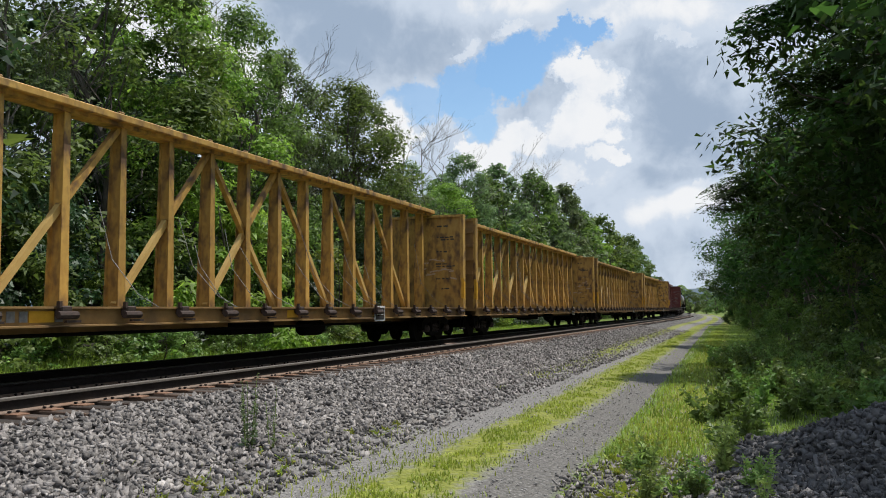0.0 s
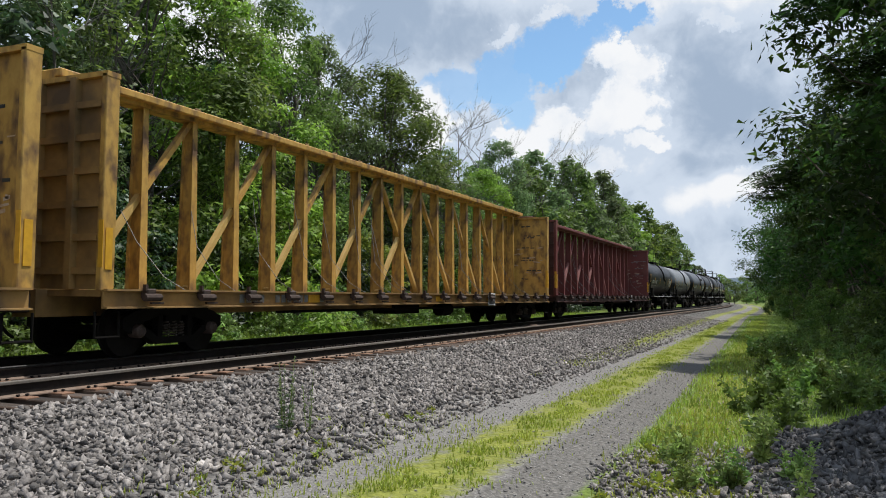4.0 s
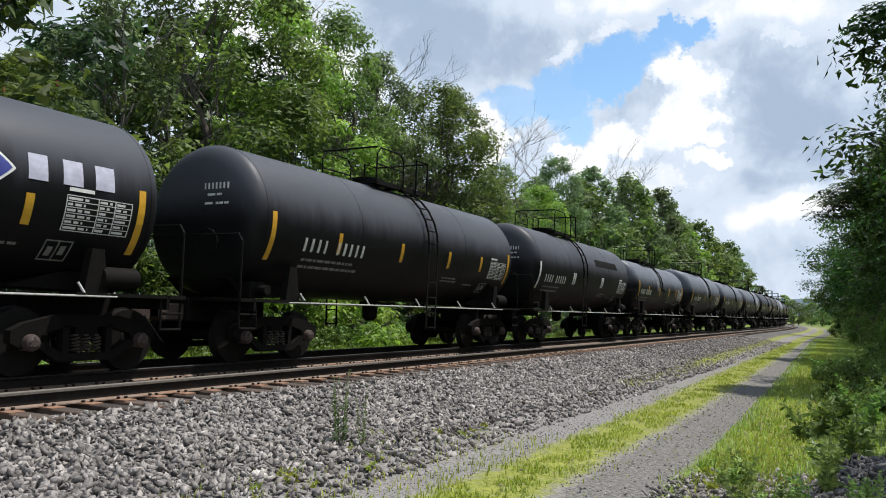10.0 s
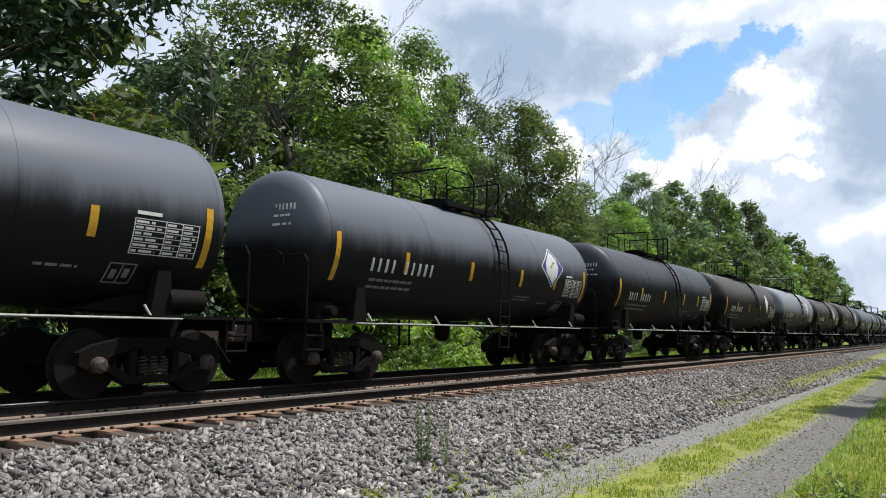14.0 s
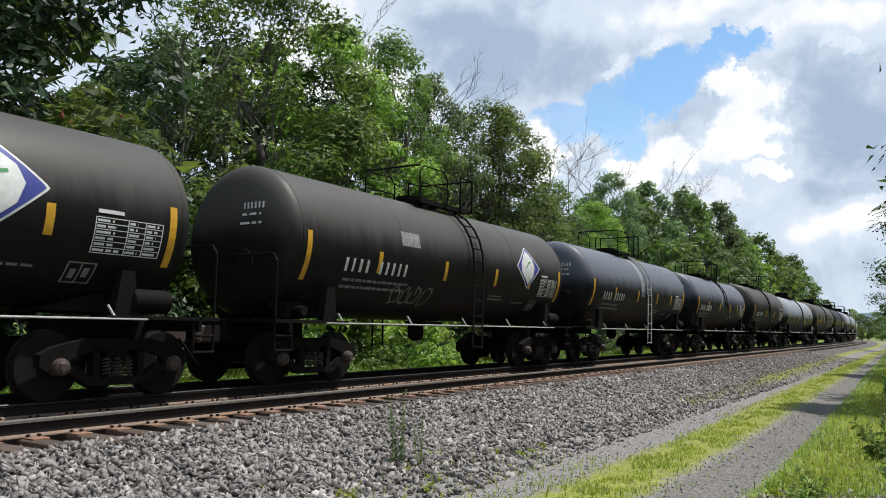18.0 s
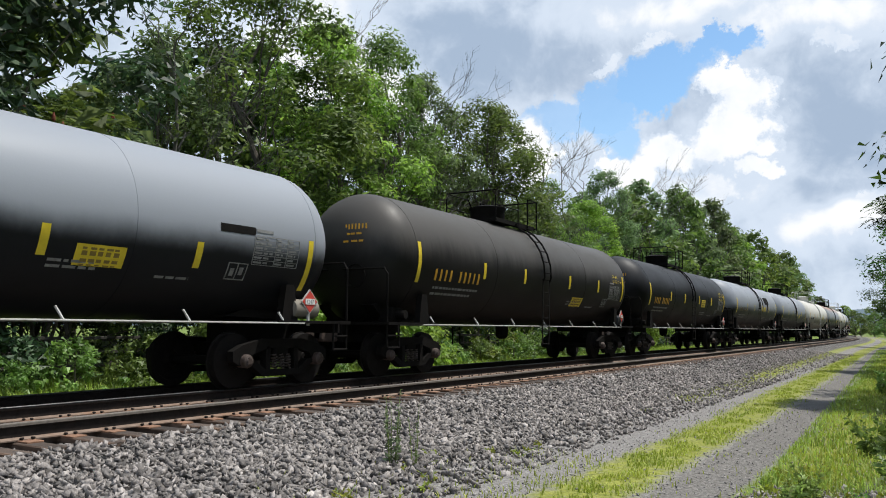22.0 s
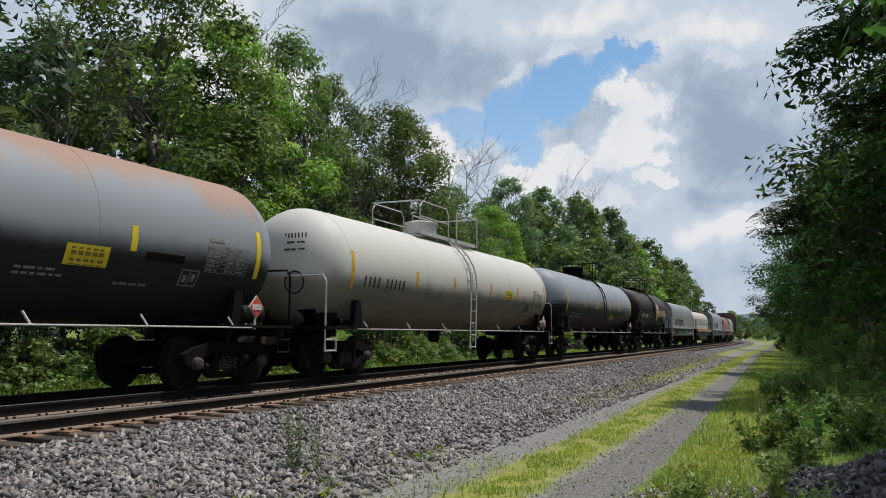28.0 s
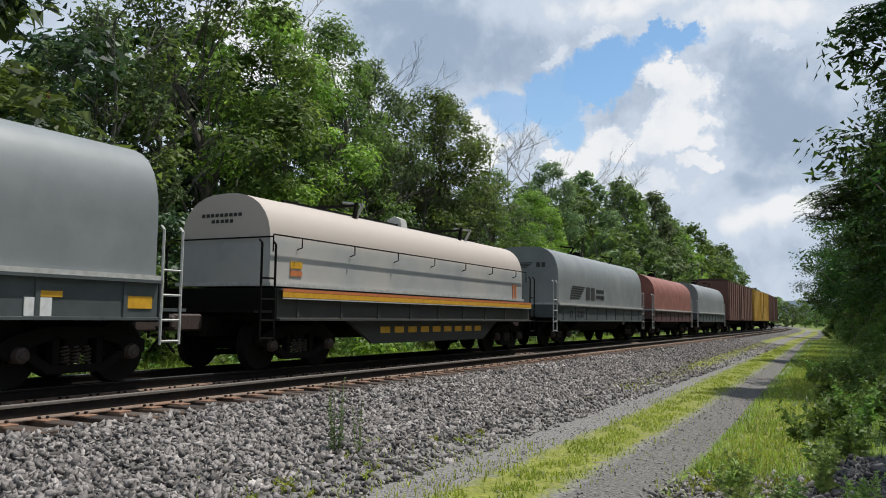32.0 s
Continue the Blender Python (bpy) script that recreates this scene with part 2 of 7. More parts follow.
# ---- mesh helpers ----
class MB:
    """Collects vertices and faces for one mesh."""

    def __init__(self):
        self.v, self.f = [], []

    def add(self, vs, fs):
        o = len(self.v)
        self.v += [tuple(p) for p in vs]
        self.f += [tuple(i + o for i in q) for q in fs]
        return self

    def box(self, c, s, m=None, bev=0.0):
        x, y, z = s[0] / 2, s[1] / 2, s[2] / 2
        vs = [Vector((i, j, k)) for i in (-x, x) for j in (-y, y) for k in (-z, z)]
        if bev:
            bm = bmesh.new()
            bmesh.ops.create_cube(bm, size=1)
            for p in bm.verts:
                p.co = Vector((p.co.x * s[0], p.co.y * s[1], p.co.z * s[2]))
            bmesh.ops.bevel(bm, geom=bm.edges[:], offset=bev, segments=1, affect="EDGES")
            bm.verts.index_update()
            vs = [p.co.copy() for p in bm.verts]
            fs = [[p.index for p in q.verts] for q in bm.faces]
            bm.free()
        else:
            fs = [(0, 1, 3, 2), (4, 6, 7, 5), (0, 4, 5, 1), (2, 3, 7, 6), (0, 2, 6, 4), (1, 5, 7, 3)]
        m = m or Matrix()
        return self.add([m @ p + Vector(c) for p in vs], fs)

    def beam(self, a, b, w, h, up=(0, 0, 1)):
        """A bar from a to b, w wide and h high."""
        a, b = Vector(a), Vector(b)
        d = (b - a).normalized()
        s = d.cross(Vector(up))
        if s.length < 1e-4:
            s = d.cross(Vector((1, 0, 0)))
        s.normalize()
        u = s.cross(d)
        vs = [e + s * i * w / 2 + u * j * h / 2 for e in (a, b) for i, j in ((-1, -1), (1, -1), (1, 1), (-1, 1))]
        return self.add(vs, [(0, 3, 2, 1), (4, 5, 6, 7), (0, 1, 5, 4), (1, 2, 6, 5), (2, 3, 7, 6), (3, 0, 4, 7)])

    def tube(self, pts, r, n=8, cap=True):
        """A round bar along points; r is one radius or one for each point."""
        pts = [Vector(p) for p in pts]
        rs = r if isinstance(r, (list, tuple)) else [r] * len(pts)
        vs, fs = [], []
        ref = None
        for i, p in enumerate(pts):
            d = (pts[min(i + 1, len(pts) - 1)] - pts[max(i - 1, 0)]).normalized()
            if ref is None:
                ref = d.orthogonal().normalized()
            ref = (ref - d * ref.dot(d))
            ref = ref.normalized() if ref.length > 1e-5 else d.orthogonal().normalized()
            q = d.cross(ref)
            vs += [p + (ref * math.cos(a) + q * math.sin(a)) * rs[i] for a in (2 * math.pi * k / n for k in range(n))]
        for i in range(len(pts) - 1):
            for k in range(n):
                a, b = i * n + k, i * n + (k + 1) % n
                fs.append((a, b, b + n, a + n))
        if cap:
            fs.append(tuple(range(n - 1, -1, -1)))
            fs.append(tuple(range((len(pts) - 1) * n, len(pts) * n)))
        return self.add(vs, fs)

    def lathe(self, prof, n=32, axis="y", c=(0, 0, 0)):
        """Revolves (along, radius) pairs."""
        vs, fs = [], []
        for t, r in prof:
            for k in range(n):
                a = 2 * math.pi * k / n
                u, w = r * math.cos(a), r * math.sin(a)
                p = {"y": (u, t, w), "x": (t, u, w), "z": (u, w, t)}[axis]
                vs.append((p[0] + c[0], p[1] + c[1], p[2] + c[2]))
        for i in range(len(prof) - 1):
            for k in range(n):
                a, b = i * n + k, i * n + (k + 1) % n
                fs.append((a, b, b + n, a + n))
        fs.append(tuple(range(n - 1, -1, -1)))
        fs.append(tuple(range((len(prof) - 1) * n, len(prof) * n)))
        return self.add(vs, fs)

    def prism(self, poly, y0, y1):
        """An (x, z) outline drawn out along y."""
        n = len(poly)
        vs = [(x, y0, z) for x, z in poly] + [(x, y1, z) for x, z in poly]
        fs = [tuple(range(n)), tuple(range(2 * n - 1, n - 1, -1))]
        fs += [(i, i + n, (i + 1) % n + n, (i + 1) % n) for i in range(n)]
        return self.add(vs, fs)

    def plate(self, poly, x0, x1):
        """A (y, z) outline drawn out along x."""
        n = len(poly)
        vs = [(x0, y, z) for y, z in poly] + [(x1, y, z) for y, z in poly]
        fs = [tuple(range(n)), tuple(range(2 * n - 1, n - 1, -1))]
        fs += [(i, i + n, (i + 1) % n + n, (i + 1) % n) for i in range(n)]
        return self.add(vs, fs)

    def mesh(self, name, smooth=False):
        me = bpy.data.meshes.new(name)
        me.from_pydata(self.v, [], self.f)
        bm = bmesh.new()
        bm.from_mesh(me)
        bmesh.ops.recalc_face_normals(bm, faces=bm.faces)
        bm.to_mesh(me)
        bm.free()
        if smooth:
            me.shade_smooth()
            me.set_sharp_from_angle(angle=radians(38))
        return me


def part(name, mb, material, parent, label="", smooth=False, m=None):
    """One mesh object under a thing or a part. mb: an MB, or mesh data that several parts share."""
    me = mb if isinstance(mb, bpy.types.Mesh) else mb.mesh(name, smooth)
    if not me.materials:
        me.materials.append(material)
    ob = new(name, me)
    ob.parent = parent
    if m is not None:
        ob.matrix_basis = m
    return tagged(ob, label)


def thing(name, label, category, group="", kind="", m=None):
    ob = new(name)
    ob.empty_display_size = 0.2
    if m is not None:
        ob.matrix_basis = m
    return tagged(ob, label, category, group, kind)


def np_mesh(name, verts, faces, material, smooth=False):
    """A mesh from numpy arrays; faces all have the same number of corners."""
    me = bpy.data.meshes.new(name)
    k = faces.shape[1]
    me.vertices.add(len(verts))
    me.vertices.foreach_set("co", np.asarray(verts, dtype=np.float32).ravel())
    me.loops.add(faces.size)
    me.loops.foreach_set("vertex_index", faces.astype(np.int32).ravel())
    me.polygons.add(len(faces))
    me.polygons.foreach_set("loop_start", np.arange(0, faces.size, k, dtype=np.int32))
    me.update(calc_edges=True)
    me.materials.append(material)
    if smooth:
        me.shade_smooth()
    return me


# ---- the lie of the land ----
RAIL_A, RAIL_B, RAIL_C = -8.27, -9.91, -11.415
TRACK = -10.66
Y1, RADIUS = 90.0, 1000.0


def track_at(s):
    """The pose of the track's middle s metres along it: straight, then a long bend to the left."""
    if s <= Y1:
        return pose(TRACK, s, 0)
    a = (s - Y1) / RADIUS
    return pose(TRACK - RADIUS * (1 - math.cos(a)), Y1 + RADIUS * math.sin(a), 0, 0, 0, math.degrees(a))


def bend(y):
    return np.where(np.asarray(y) > Y1, -np.clip(np.asarray(y) - Y1, 0, 600) ** 2 / (2 * RADIUS), 0.0)


def road_shift(y):
    """How far the lane strays to the left with distance."""
    y = np.asarray(y, dtype=float)
    return -0.022 * np.clip(y - 14, 0, 60) + bend(y)


def ground_z(x, y):
    x, y = np.asarray(x, dtype=float), np.asarray(y, dtype=float)
    xb = x - bend(y)
    z = np.interp(xb, [-60, -30, -19, -16.2, -14.2, -13.0, -12.3, -7.85, -7.45, -6.6, -4.7, -4.2, -1.2, 0.5, 3.0, 8.0, 30, 80],
                  [0.6, 0.3, -0.25, -0.42, -0.5, -0.42, -0.31, -0.285, -0.245, -0.37, -0.56, -0.59, -0.60, -0.57, -0.45, -0.2, 0.8, 3.0])
    z = z + 0.018 * np.sin(x * 2.1 + y * 0.7) * np.sin(y * 0.9) * ((xb > -7) & (xb < 20))
    # two worn wheel tracks
    r = x - road_shift(y)
    z = z - 0.035 * np.exp(-((r + 2.05) / 0.38) ** 2) - 0.03 * np.exp(-((r + 3.95) / 0.4) ** 2)
    # the heap of spare ballast under the trees
    d = np.hypot((x - 2.6) / 2.5, (y - 9.6) / 2.0)
    z = z + 0.86 * np.clip(1 - d, 0, 1) ** 0.8
    return z


M_gravel = mat("ballast_stone", (0.27, 0.246, 0.23), (0.105, 0.094, 0.09), 12, 0.85, bump=0.6, island=0.58, c3=(0.38, 0.35, 0.33), scale3=2.5, amount3=0.35)
M_grit = mat("lane_grit", (0.27, 0.255, 0.24), (0.17, 0.16, 0.152), 9, 0.85, bump=0.2, island=0.35)
# ballast grey darkened: the tree shade on the heap is in the colour
M_heap = mat("shaded_ballast_stone", (0.13, 0.125, 0.125), (0.06, 0.058, 0.06), 9, 0.85, bump=0.3, island=0.5)
# rust taken near black to paint in the shade below the rail head
M_rail = mat("rail_rust_shaded", (0.020, 0.015, 0.013), (0.011, 0.009, 0.008), 14, 0.8, bump=0.2, c3=(0.035, 0.023, 0.017), scale3=3, amount3=0.3, spec=0.2)
M_flange = mat("rail_base_dusty", (0.215, 0.155, 0.118), (0.14, 0.098, 0.074), 10, 0.85, c3=(0.20, 0.115, 0.07), scale3=1.2, amount3=0.4)
M_head = mat("rail_polished", (0.13, 0.13, 0.133), (0.09, 0.088, 0.088), 30, 0.4, metal=1.0, rvar=0.08)
M_worn = mat("rail_head_dull", (0.15, 0.13, 0.11), (0.095, 0.082, 0.07), 22, 0.75)
M_plate = mat("plate_rust", (0.27, 0.145, 0.085), (0.15, 0.08, 0.05), 18, 0.85, bump=0.25)
M_tie = mat("tie_wood", (0.078, 0.053, 0.039), (0.032, 0.026, 0.023), 5, 0.9, bump=0.5, bscale=40, stretch=(0.35, 5, 5), c3=(0.125, 0.075, 0.048), scale3=1.5, amount3=0.4, objrand=0.5)
M_trunk = mat("bark", (0.12, 0.10, 0.085), (0.055, 0.047, 0.04), 6, 0.95, bump=0.6, stretch=(1, 1, 0.25))
M_dead = mat("dead_wood", (0.15, 0.14, 0.125), (0.085, 0.078, 0.07), 5, 0.95, bump=0.4, stretch=(1, 1, 0.25))
M_leaf = leaf_mat("leaf_green", (0.060, 0.104, 0.028), (0.145, 0.212, 0.056), trans=0.4, gloss=0.22)
M_leaf_lt = leaf_mat("leaf_light", (0.122, 0.188, 0.036), (0.232, 0.310, 0.070), trans=0.4, gloss=0.22)
M_leaf_gr = leaf_mat("leaf_greyish", (0.074, 0.110, 0.046), (0.156, 0.208, 0.088), trans=0.38, gloss=0.22)
M_leaf_dk = leaf_mat("leaf_dark", (0.022, 0.044, 0.020), (0.052, 0.092, 0.038), trans=0.28, gloss=0.5)
M_grass = leaf_mat("grass_blade", (0.155, 0.22, 0.042), (0.26, 0.33, 0.07), trans=0.35)
M_lawn = leaf_mat("lane_grass", (0.19, 0.215, 0.035), (0.29, 0.30, 0.055), trans=0.25, val=0.3)
M_leaf_rt = leaf_mat("leaf_shaded", (0.021, 0.044, 0.012), (0.048, 0.088, 0.022), trans=0.46, gloss=0.2)
M_weed = leaf_mat("weed_leaf", (0.19, 0.27, 0.075), (0.29, 0.38, 0.12), trans=0.35)
M_herb = leaf_mat("herb_leaf", (0.085, 0.14, 0.034), (0.17, 0.245, 0.065), trans=0.35, gloss=0.4)
M_stalk = leaf_mat("stalk_leaf", (0.11, 0.145, 0.07), (0.17, 0.205, 0.11))
M_fence = mat("fence_wood", (0.06, 0.052, 0.045), (0.03, 0.027, 0.024), 4, 0.9, bump=0.3)


def zone_mat():
    """Earth, gravel and grass by painted weights, each with its own grain."""
    m = bpy.data.materials.new("ground_cover")
    m.use_nodes = True
    n, l = m.node_tree.nodes, m.node_tree.links
    b = n["Principled BSDF"]
    b.inputs["Roughness"].default_value = 0.92
    b.inputs["Specular IOR Level"].default_value = 0.25
    t = n.new("ShaderNodeTexCoord")
    at = n.new("ShaderNodeVertexColor")
    at.layer_name = "cover"
    sp = n.new("ShaderNodeSeparateColor")
    l.new(at.outputs["Color"], sp.inputs[0])

    def nz(scale, detail=5, rough=0.6):
        a = n.new("ShaderNodeTexNoise")
        l.new(t.outputs["Object"], a.inputs["Vector"])
        a.inputs["Scale"].default_value, a.inputs["Detail"].default_value, a.inputs["Roughness"].default_value = scale, detail, rough
        return a.outputs["Fac"]

    def ramp(fac, stops):
        r = n.new("ShaderNodeValToRGB")
        e = r.color_ramp.elements
        while len(e) < len(stops):
            e.new(0.5)
        for q, (p, c) in zip(e, stops):
            q.position, q.color = p, (*c, 1)
        l.new(fac, r.inputs[0])
        return r.outputs[0]

    def mix(fac, a, c):
        x = n.new("ShaderNodeMix")
        x.data_type = "RGBA"
        l.new(fac, x.inputs[0])
        l.new(a, x.inputs[6])
        l.new(c, x.inputs[7])
        return x.outputs[2]

    def edge(w, scale, lo=0.35, hi=0.65):
        """A painted weight with a ragged rim."""
        a = n.new("ShaderNodeMath")
        a.operation = "ADD"
        l.new(w, a.inputs[0])
        s = n.new("ShaderNodeMath")
        s.operation = "MULTIPLY_ADD"
        l.new(nz(scale, 6, 0.7), s.inputs[0])
        s.inputs[1].default_value, s.inputs[2].default_value = 0.9, -0.45
        l.new(s.outputs[0], a.inputs[1])
        r = n.new("ShaderNodeMapRange")
        l.new(a.outputs[0], r.inputs[0])
        r.inputs[1].default_value, r.inputs[2].default_value = lo, hi
        return r.outputs[0]

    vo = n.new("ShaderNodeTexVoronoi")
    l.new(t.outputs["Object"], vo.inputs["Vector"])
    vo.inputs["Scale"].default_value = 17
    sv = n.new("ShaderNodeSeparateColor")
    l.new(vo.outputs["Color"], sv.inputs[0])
    # dark stops put the shade between loose stones into the colour
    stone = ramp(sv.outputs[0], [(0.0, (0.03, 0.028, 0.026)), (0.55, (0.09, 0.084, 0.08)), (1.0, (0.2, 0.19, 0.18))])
    v2 = n.new("ShaderNodeTexVoronoi")
    l.new(t.outputs["Object"], v2.inputs["Vector"])
    v2.inputs["Scale"].default_value = 55
    s2 = n.new("ShaderNodeSeparateColor")
    l.new(v2.outputs["Color"], s2.inputs[0])
    dirt = mix(nz(1.3), ramp(s2.outputs[0], [(0.0, (0.125, 0.118, 0.113)), (0.7, (0.205, 0.195, 0.188)), (1.0, (0.33, 0.315, 0.30))]),
               ramp(nz(25), [(0.3, (0.14, 0.132, 0.125)), (0.7, (0.235, 0.222, 0.21))]))
    earth = mix(nz(2.1), ramp(s2.outputs[0], [(0.0, (0.085, 0.080, 0.074)), (0.75, (0.15, 0.141, 0.131)), (1.0, (0.30, 0.285, 0.265))]), ramp(nz(25), [(0.3, (0.10, 0.094, 0.087)), (0.7, (0.18, 0.169, 0.156))]))
    dirt = mix(edge(at.outputs["Alpha"], 2.6), dirt, earth)
    turf = ramp(nz(9), [(0.3, (0.14, 0.16, 0.03)), (0.7, (0.25, 0.26, 0.05))])
    rough = mix(nz(0.6), ramp(nz(14), [(0.3, (0.06, 0.095, 0.02)), (0.7, (0.14, 0.20, 0.035))]), ramp(nz(8), [(0.3, (0.09, 0.14, 0.03)), (0.7, (0.19, 0.25, 0.05))]))
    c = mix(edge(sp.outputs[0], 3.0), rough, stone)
    c = mix(edge(sp.outputs[1], 2.2), c, dirt)
    c = mix(edge(sp.outputs[2], 5.0), c, turf)
    l.new(c, b.inputs["Base Color"])
    bp = n.new("ShaderNodeBump")
    bp.inputs["Strength"].default_value, bp.inputs["Distance"].default_value = 0.9, 0.03
    l.new(vo.outputs["Distance"], bp.inputs["Height"])
    bp.invert = True
    l.new(bp.outputs[0], b.inputs["Normal"])
    return m


def lane(y, x):
    """Weights of stone, dirt and turf at a place."""
    xb = x - bend(y)
    r = x - road_shift(y)
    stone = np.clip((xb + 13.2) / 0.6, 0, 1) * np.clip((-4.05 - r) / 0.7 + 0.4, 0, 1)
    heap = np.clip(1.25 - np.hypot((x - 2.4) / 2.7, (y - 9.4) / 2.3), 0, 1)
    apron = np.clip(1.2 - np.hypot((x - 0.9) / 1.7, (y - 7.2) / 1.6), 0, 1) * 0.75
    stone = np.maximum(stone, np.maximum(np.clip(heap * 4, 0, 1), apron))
    dirt = np.clip((r + 4.9) / 0.5, 0, 1) * np.clip((-1.68 - r) / 0.35 + 0.5, 0, 1)
    turf = 0.68 * np.exp(-((r + 2.98) / 0.6) ** 4) + 0.8 * np.exp(-((r + 1.0) / 0.62) ** 4) * np.clip((y - 8) / 2.5, 0, 1)
    turf = turf + 0.62 * np.exp(-((r + 4.55) / 0.45) ** 4) * np.clip((y - 16) / 10, 0, 1)
    worn = np.exp(-((r + 2.05) / 0.42) ** 4)
    verge = np.clip((x + 1.75) / 0.3, 0, 1) * np.clip((10.2 - y) / 1.2, 0, 1) * np.clip((1.0 - x) / 0.4, 0, 1)
    stone = np.maximum(stone, verge * 0.62)
    return np.clip(np.stack([stone, dirt, np.clip(turf, 0, 1), worn], -1), 0, 1)


def build_ground():
    xs = np.concatenate([[-2500, -1200, -500, -200, -100, -60, -40, -30], np.arange(-26, -13, 0.8), np.arange(-13, 5, 0.14), np.arange(5, 14, 0.6), [16, 20, 30, 50, 80, 140, 300, 800, 2500]])
    ys = np.concatenate([[-2500, -800, -200, -60, -25, -12], np.arange(-6, 3, 0.6), np.arange(3, 26, 0.14), np.arange(26, 60, 0.4), np.arange(60, 160, 2.0), [170, 185, 210, 250, 300, 400, 600, 1000, 2500]])
    X, Y = np.meshgrid(xs, ys)
    Z = ground_z(X, Y)
    v = np.stack([X, Y, Z], -1).reshape(-1, 3)
    nx = len(xs)
    i = (np.arange(len(ys) - 1)[:, None] * nx + np.arange(nx - 1)[None]).ravel()
    f = np.stack([i, i + 1, i + 1 + nx, i + nx], -1)
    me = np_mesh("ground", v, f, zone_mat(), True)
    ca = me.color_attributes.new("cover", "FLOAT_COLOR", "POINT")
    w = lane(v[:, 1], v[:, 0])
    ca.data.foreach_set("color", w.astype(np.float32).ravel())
    tagged(new("ground", me), "gravel lane with a grassy middle beside a ballast bank", "ground", kind="structure")


def stones(name, label, xy, size, material, lift=(-0.1, 0.95)):
    """Loose broken stones, half sunk, as one mesh."""
    rng = np.random.default_rng(5)
    n = len(xy)
    base = np.array([(i, j, k) for i in (-1, 1) for j in (-1, 1) for k in (-1, 1)], float) * 0.68
    tri = np.array([(0, 1, 3), (0, 3, 2), (4, 6, 7), (4, 7, 5), (0, 4, 5), (0, 5, 1), (2, 3, 7), (2, 7, 6), (0, 2, 6), (0, 6, 4), (1, 5, 7), (1, 7, 3)])
    p = base[None] * (0.45 + 0.85 * rng.random((n, 8, 1))) + 0.20 * rng.normal(size=(n, 8, 3))
    s = size[0] + (size[1] - size[0]) * rng.random((n, 1, 1)) ** 1.6
    p = p * s * np.array([1.05, 0.78, 0.46]) * (0.6 + 0.8 * rng.random((n, 1, 3)))
    q = rng.normal(size=(n, 4))
    q /= np.linalg.norm(q, axis=1)[:, None]
    w, x, y, z = q.T
    Rm = np.stack([1 - 2 * (y * y + z * z), 2 * (x * y - z * w), 2 * (x * z + y * w), 2 * (x * y + z * w), 1 - 2 * (x * x + z * z), 2 * (y * z - x * w), 2 * (x * z - y * w), 2 * (y * z + x * w), 1 - 2 * (x * x + y * y)], -1).reshape(n, 3, 3)
    p = np.einsum("nij,nkj->nki", Rm, p)
    c = np.stack([xy[:, 0], xy[:, 1], ground_z(xy[:, 0], xy[:, 1]) + s[:, 0, 0] * (lift[0] + lift[1] * rng.random(n))], -1)
    p = p + c[:, None]
    f = (tri[None] + 8 * np.arange(n)[:, None, None]).reshape(-1, 3)
    ob = new(name, np_mesh(name, p.reshape(-1, 3), f, material))
    return tagged(ob, label, "gravel", kind="stuff")


def build_ballast():
    rng = np.random.default_rng(3)
    # thick on the bank beside the lane, thinner far along it
    pts = []
    for y0, y1, n in ((2.5, 9, 13000), (9, 16, 13500), (16, 28, 14000), (28, 60, 11000)):
        pts.append(np.stack([-7.9 + 3.85 * rng.random(n), y0 + (y1 - y0) * rng.random(n)], -1))
    xy = np.concatenate(pts)
    keep = ((xy[:, 0] < -4.75 + road_shift(xy[:, 1])) | (rng.random(len(xy)) < 0.34)) & ((xy[:, 0] > -7.62) | (rng.random(len(xy)) < 0.22))
    stones("track_ballast", "grey crushed stone ballast sloping down from the tracks", xy[keep], (0.023, 0.060), M_gravel)
    a, r = rng.random(9000) * 2 * math.pi, np.sqrt(rng.random(9000))
    xy = np.stack([2.3 + 2.7 * r * np.cos(a), 9.3 + 2.3 * r * np.sin(a)], -1)
    stones("ballast_heap", "heap of spare ballast, darkened for the shade of trees", xy, (0.022, 0.06), M_heap)
    a, r = rng.random(3200) * 2 * math.pi, np.sqrt(rng.random(3200))
    xy = np.stack([-0.45 + 1.3 * r * np.cos(a), 7.6 + 1.7 * r * np.sin(a)], -1)
    stones("verge_stones", "pale loose stones among the weeds of the verge", xy, (0.014, 0.045), M_gravel)
    n = 11000
    xy = np.stack([-4.6 + 6.0 * rng.random(n), 3 + 16 * rng.random(n) ** 1.2], -1)
    xy[:, 0] += road_shift(xy[:, 1])
    r = xy[:, 0] - road_shift(xy[:, 1])
    xy = xy[(np.abs(r + 2.98) > 0.42) | (rng.random(n) < 0.15)]
    stones("lane_gravel", "loose grey gravel strewn on the lane", xy, (0.007, 0.02), M_grit)


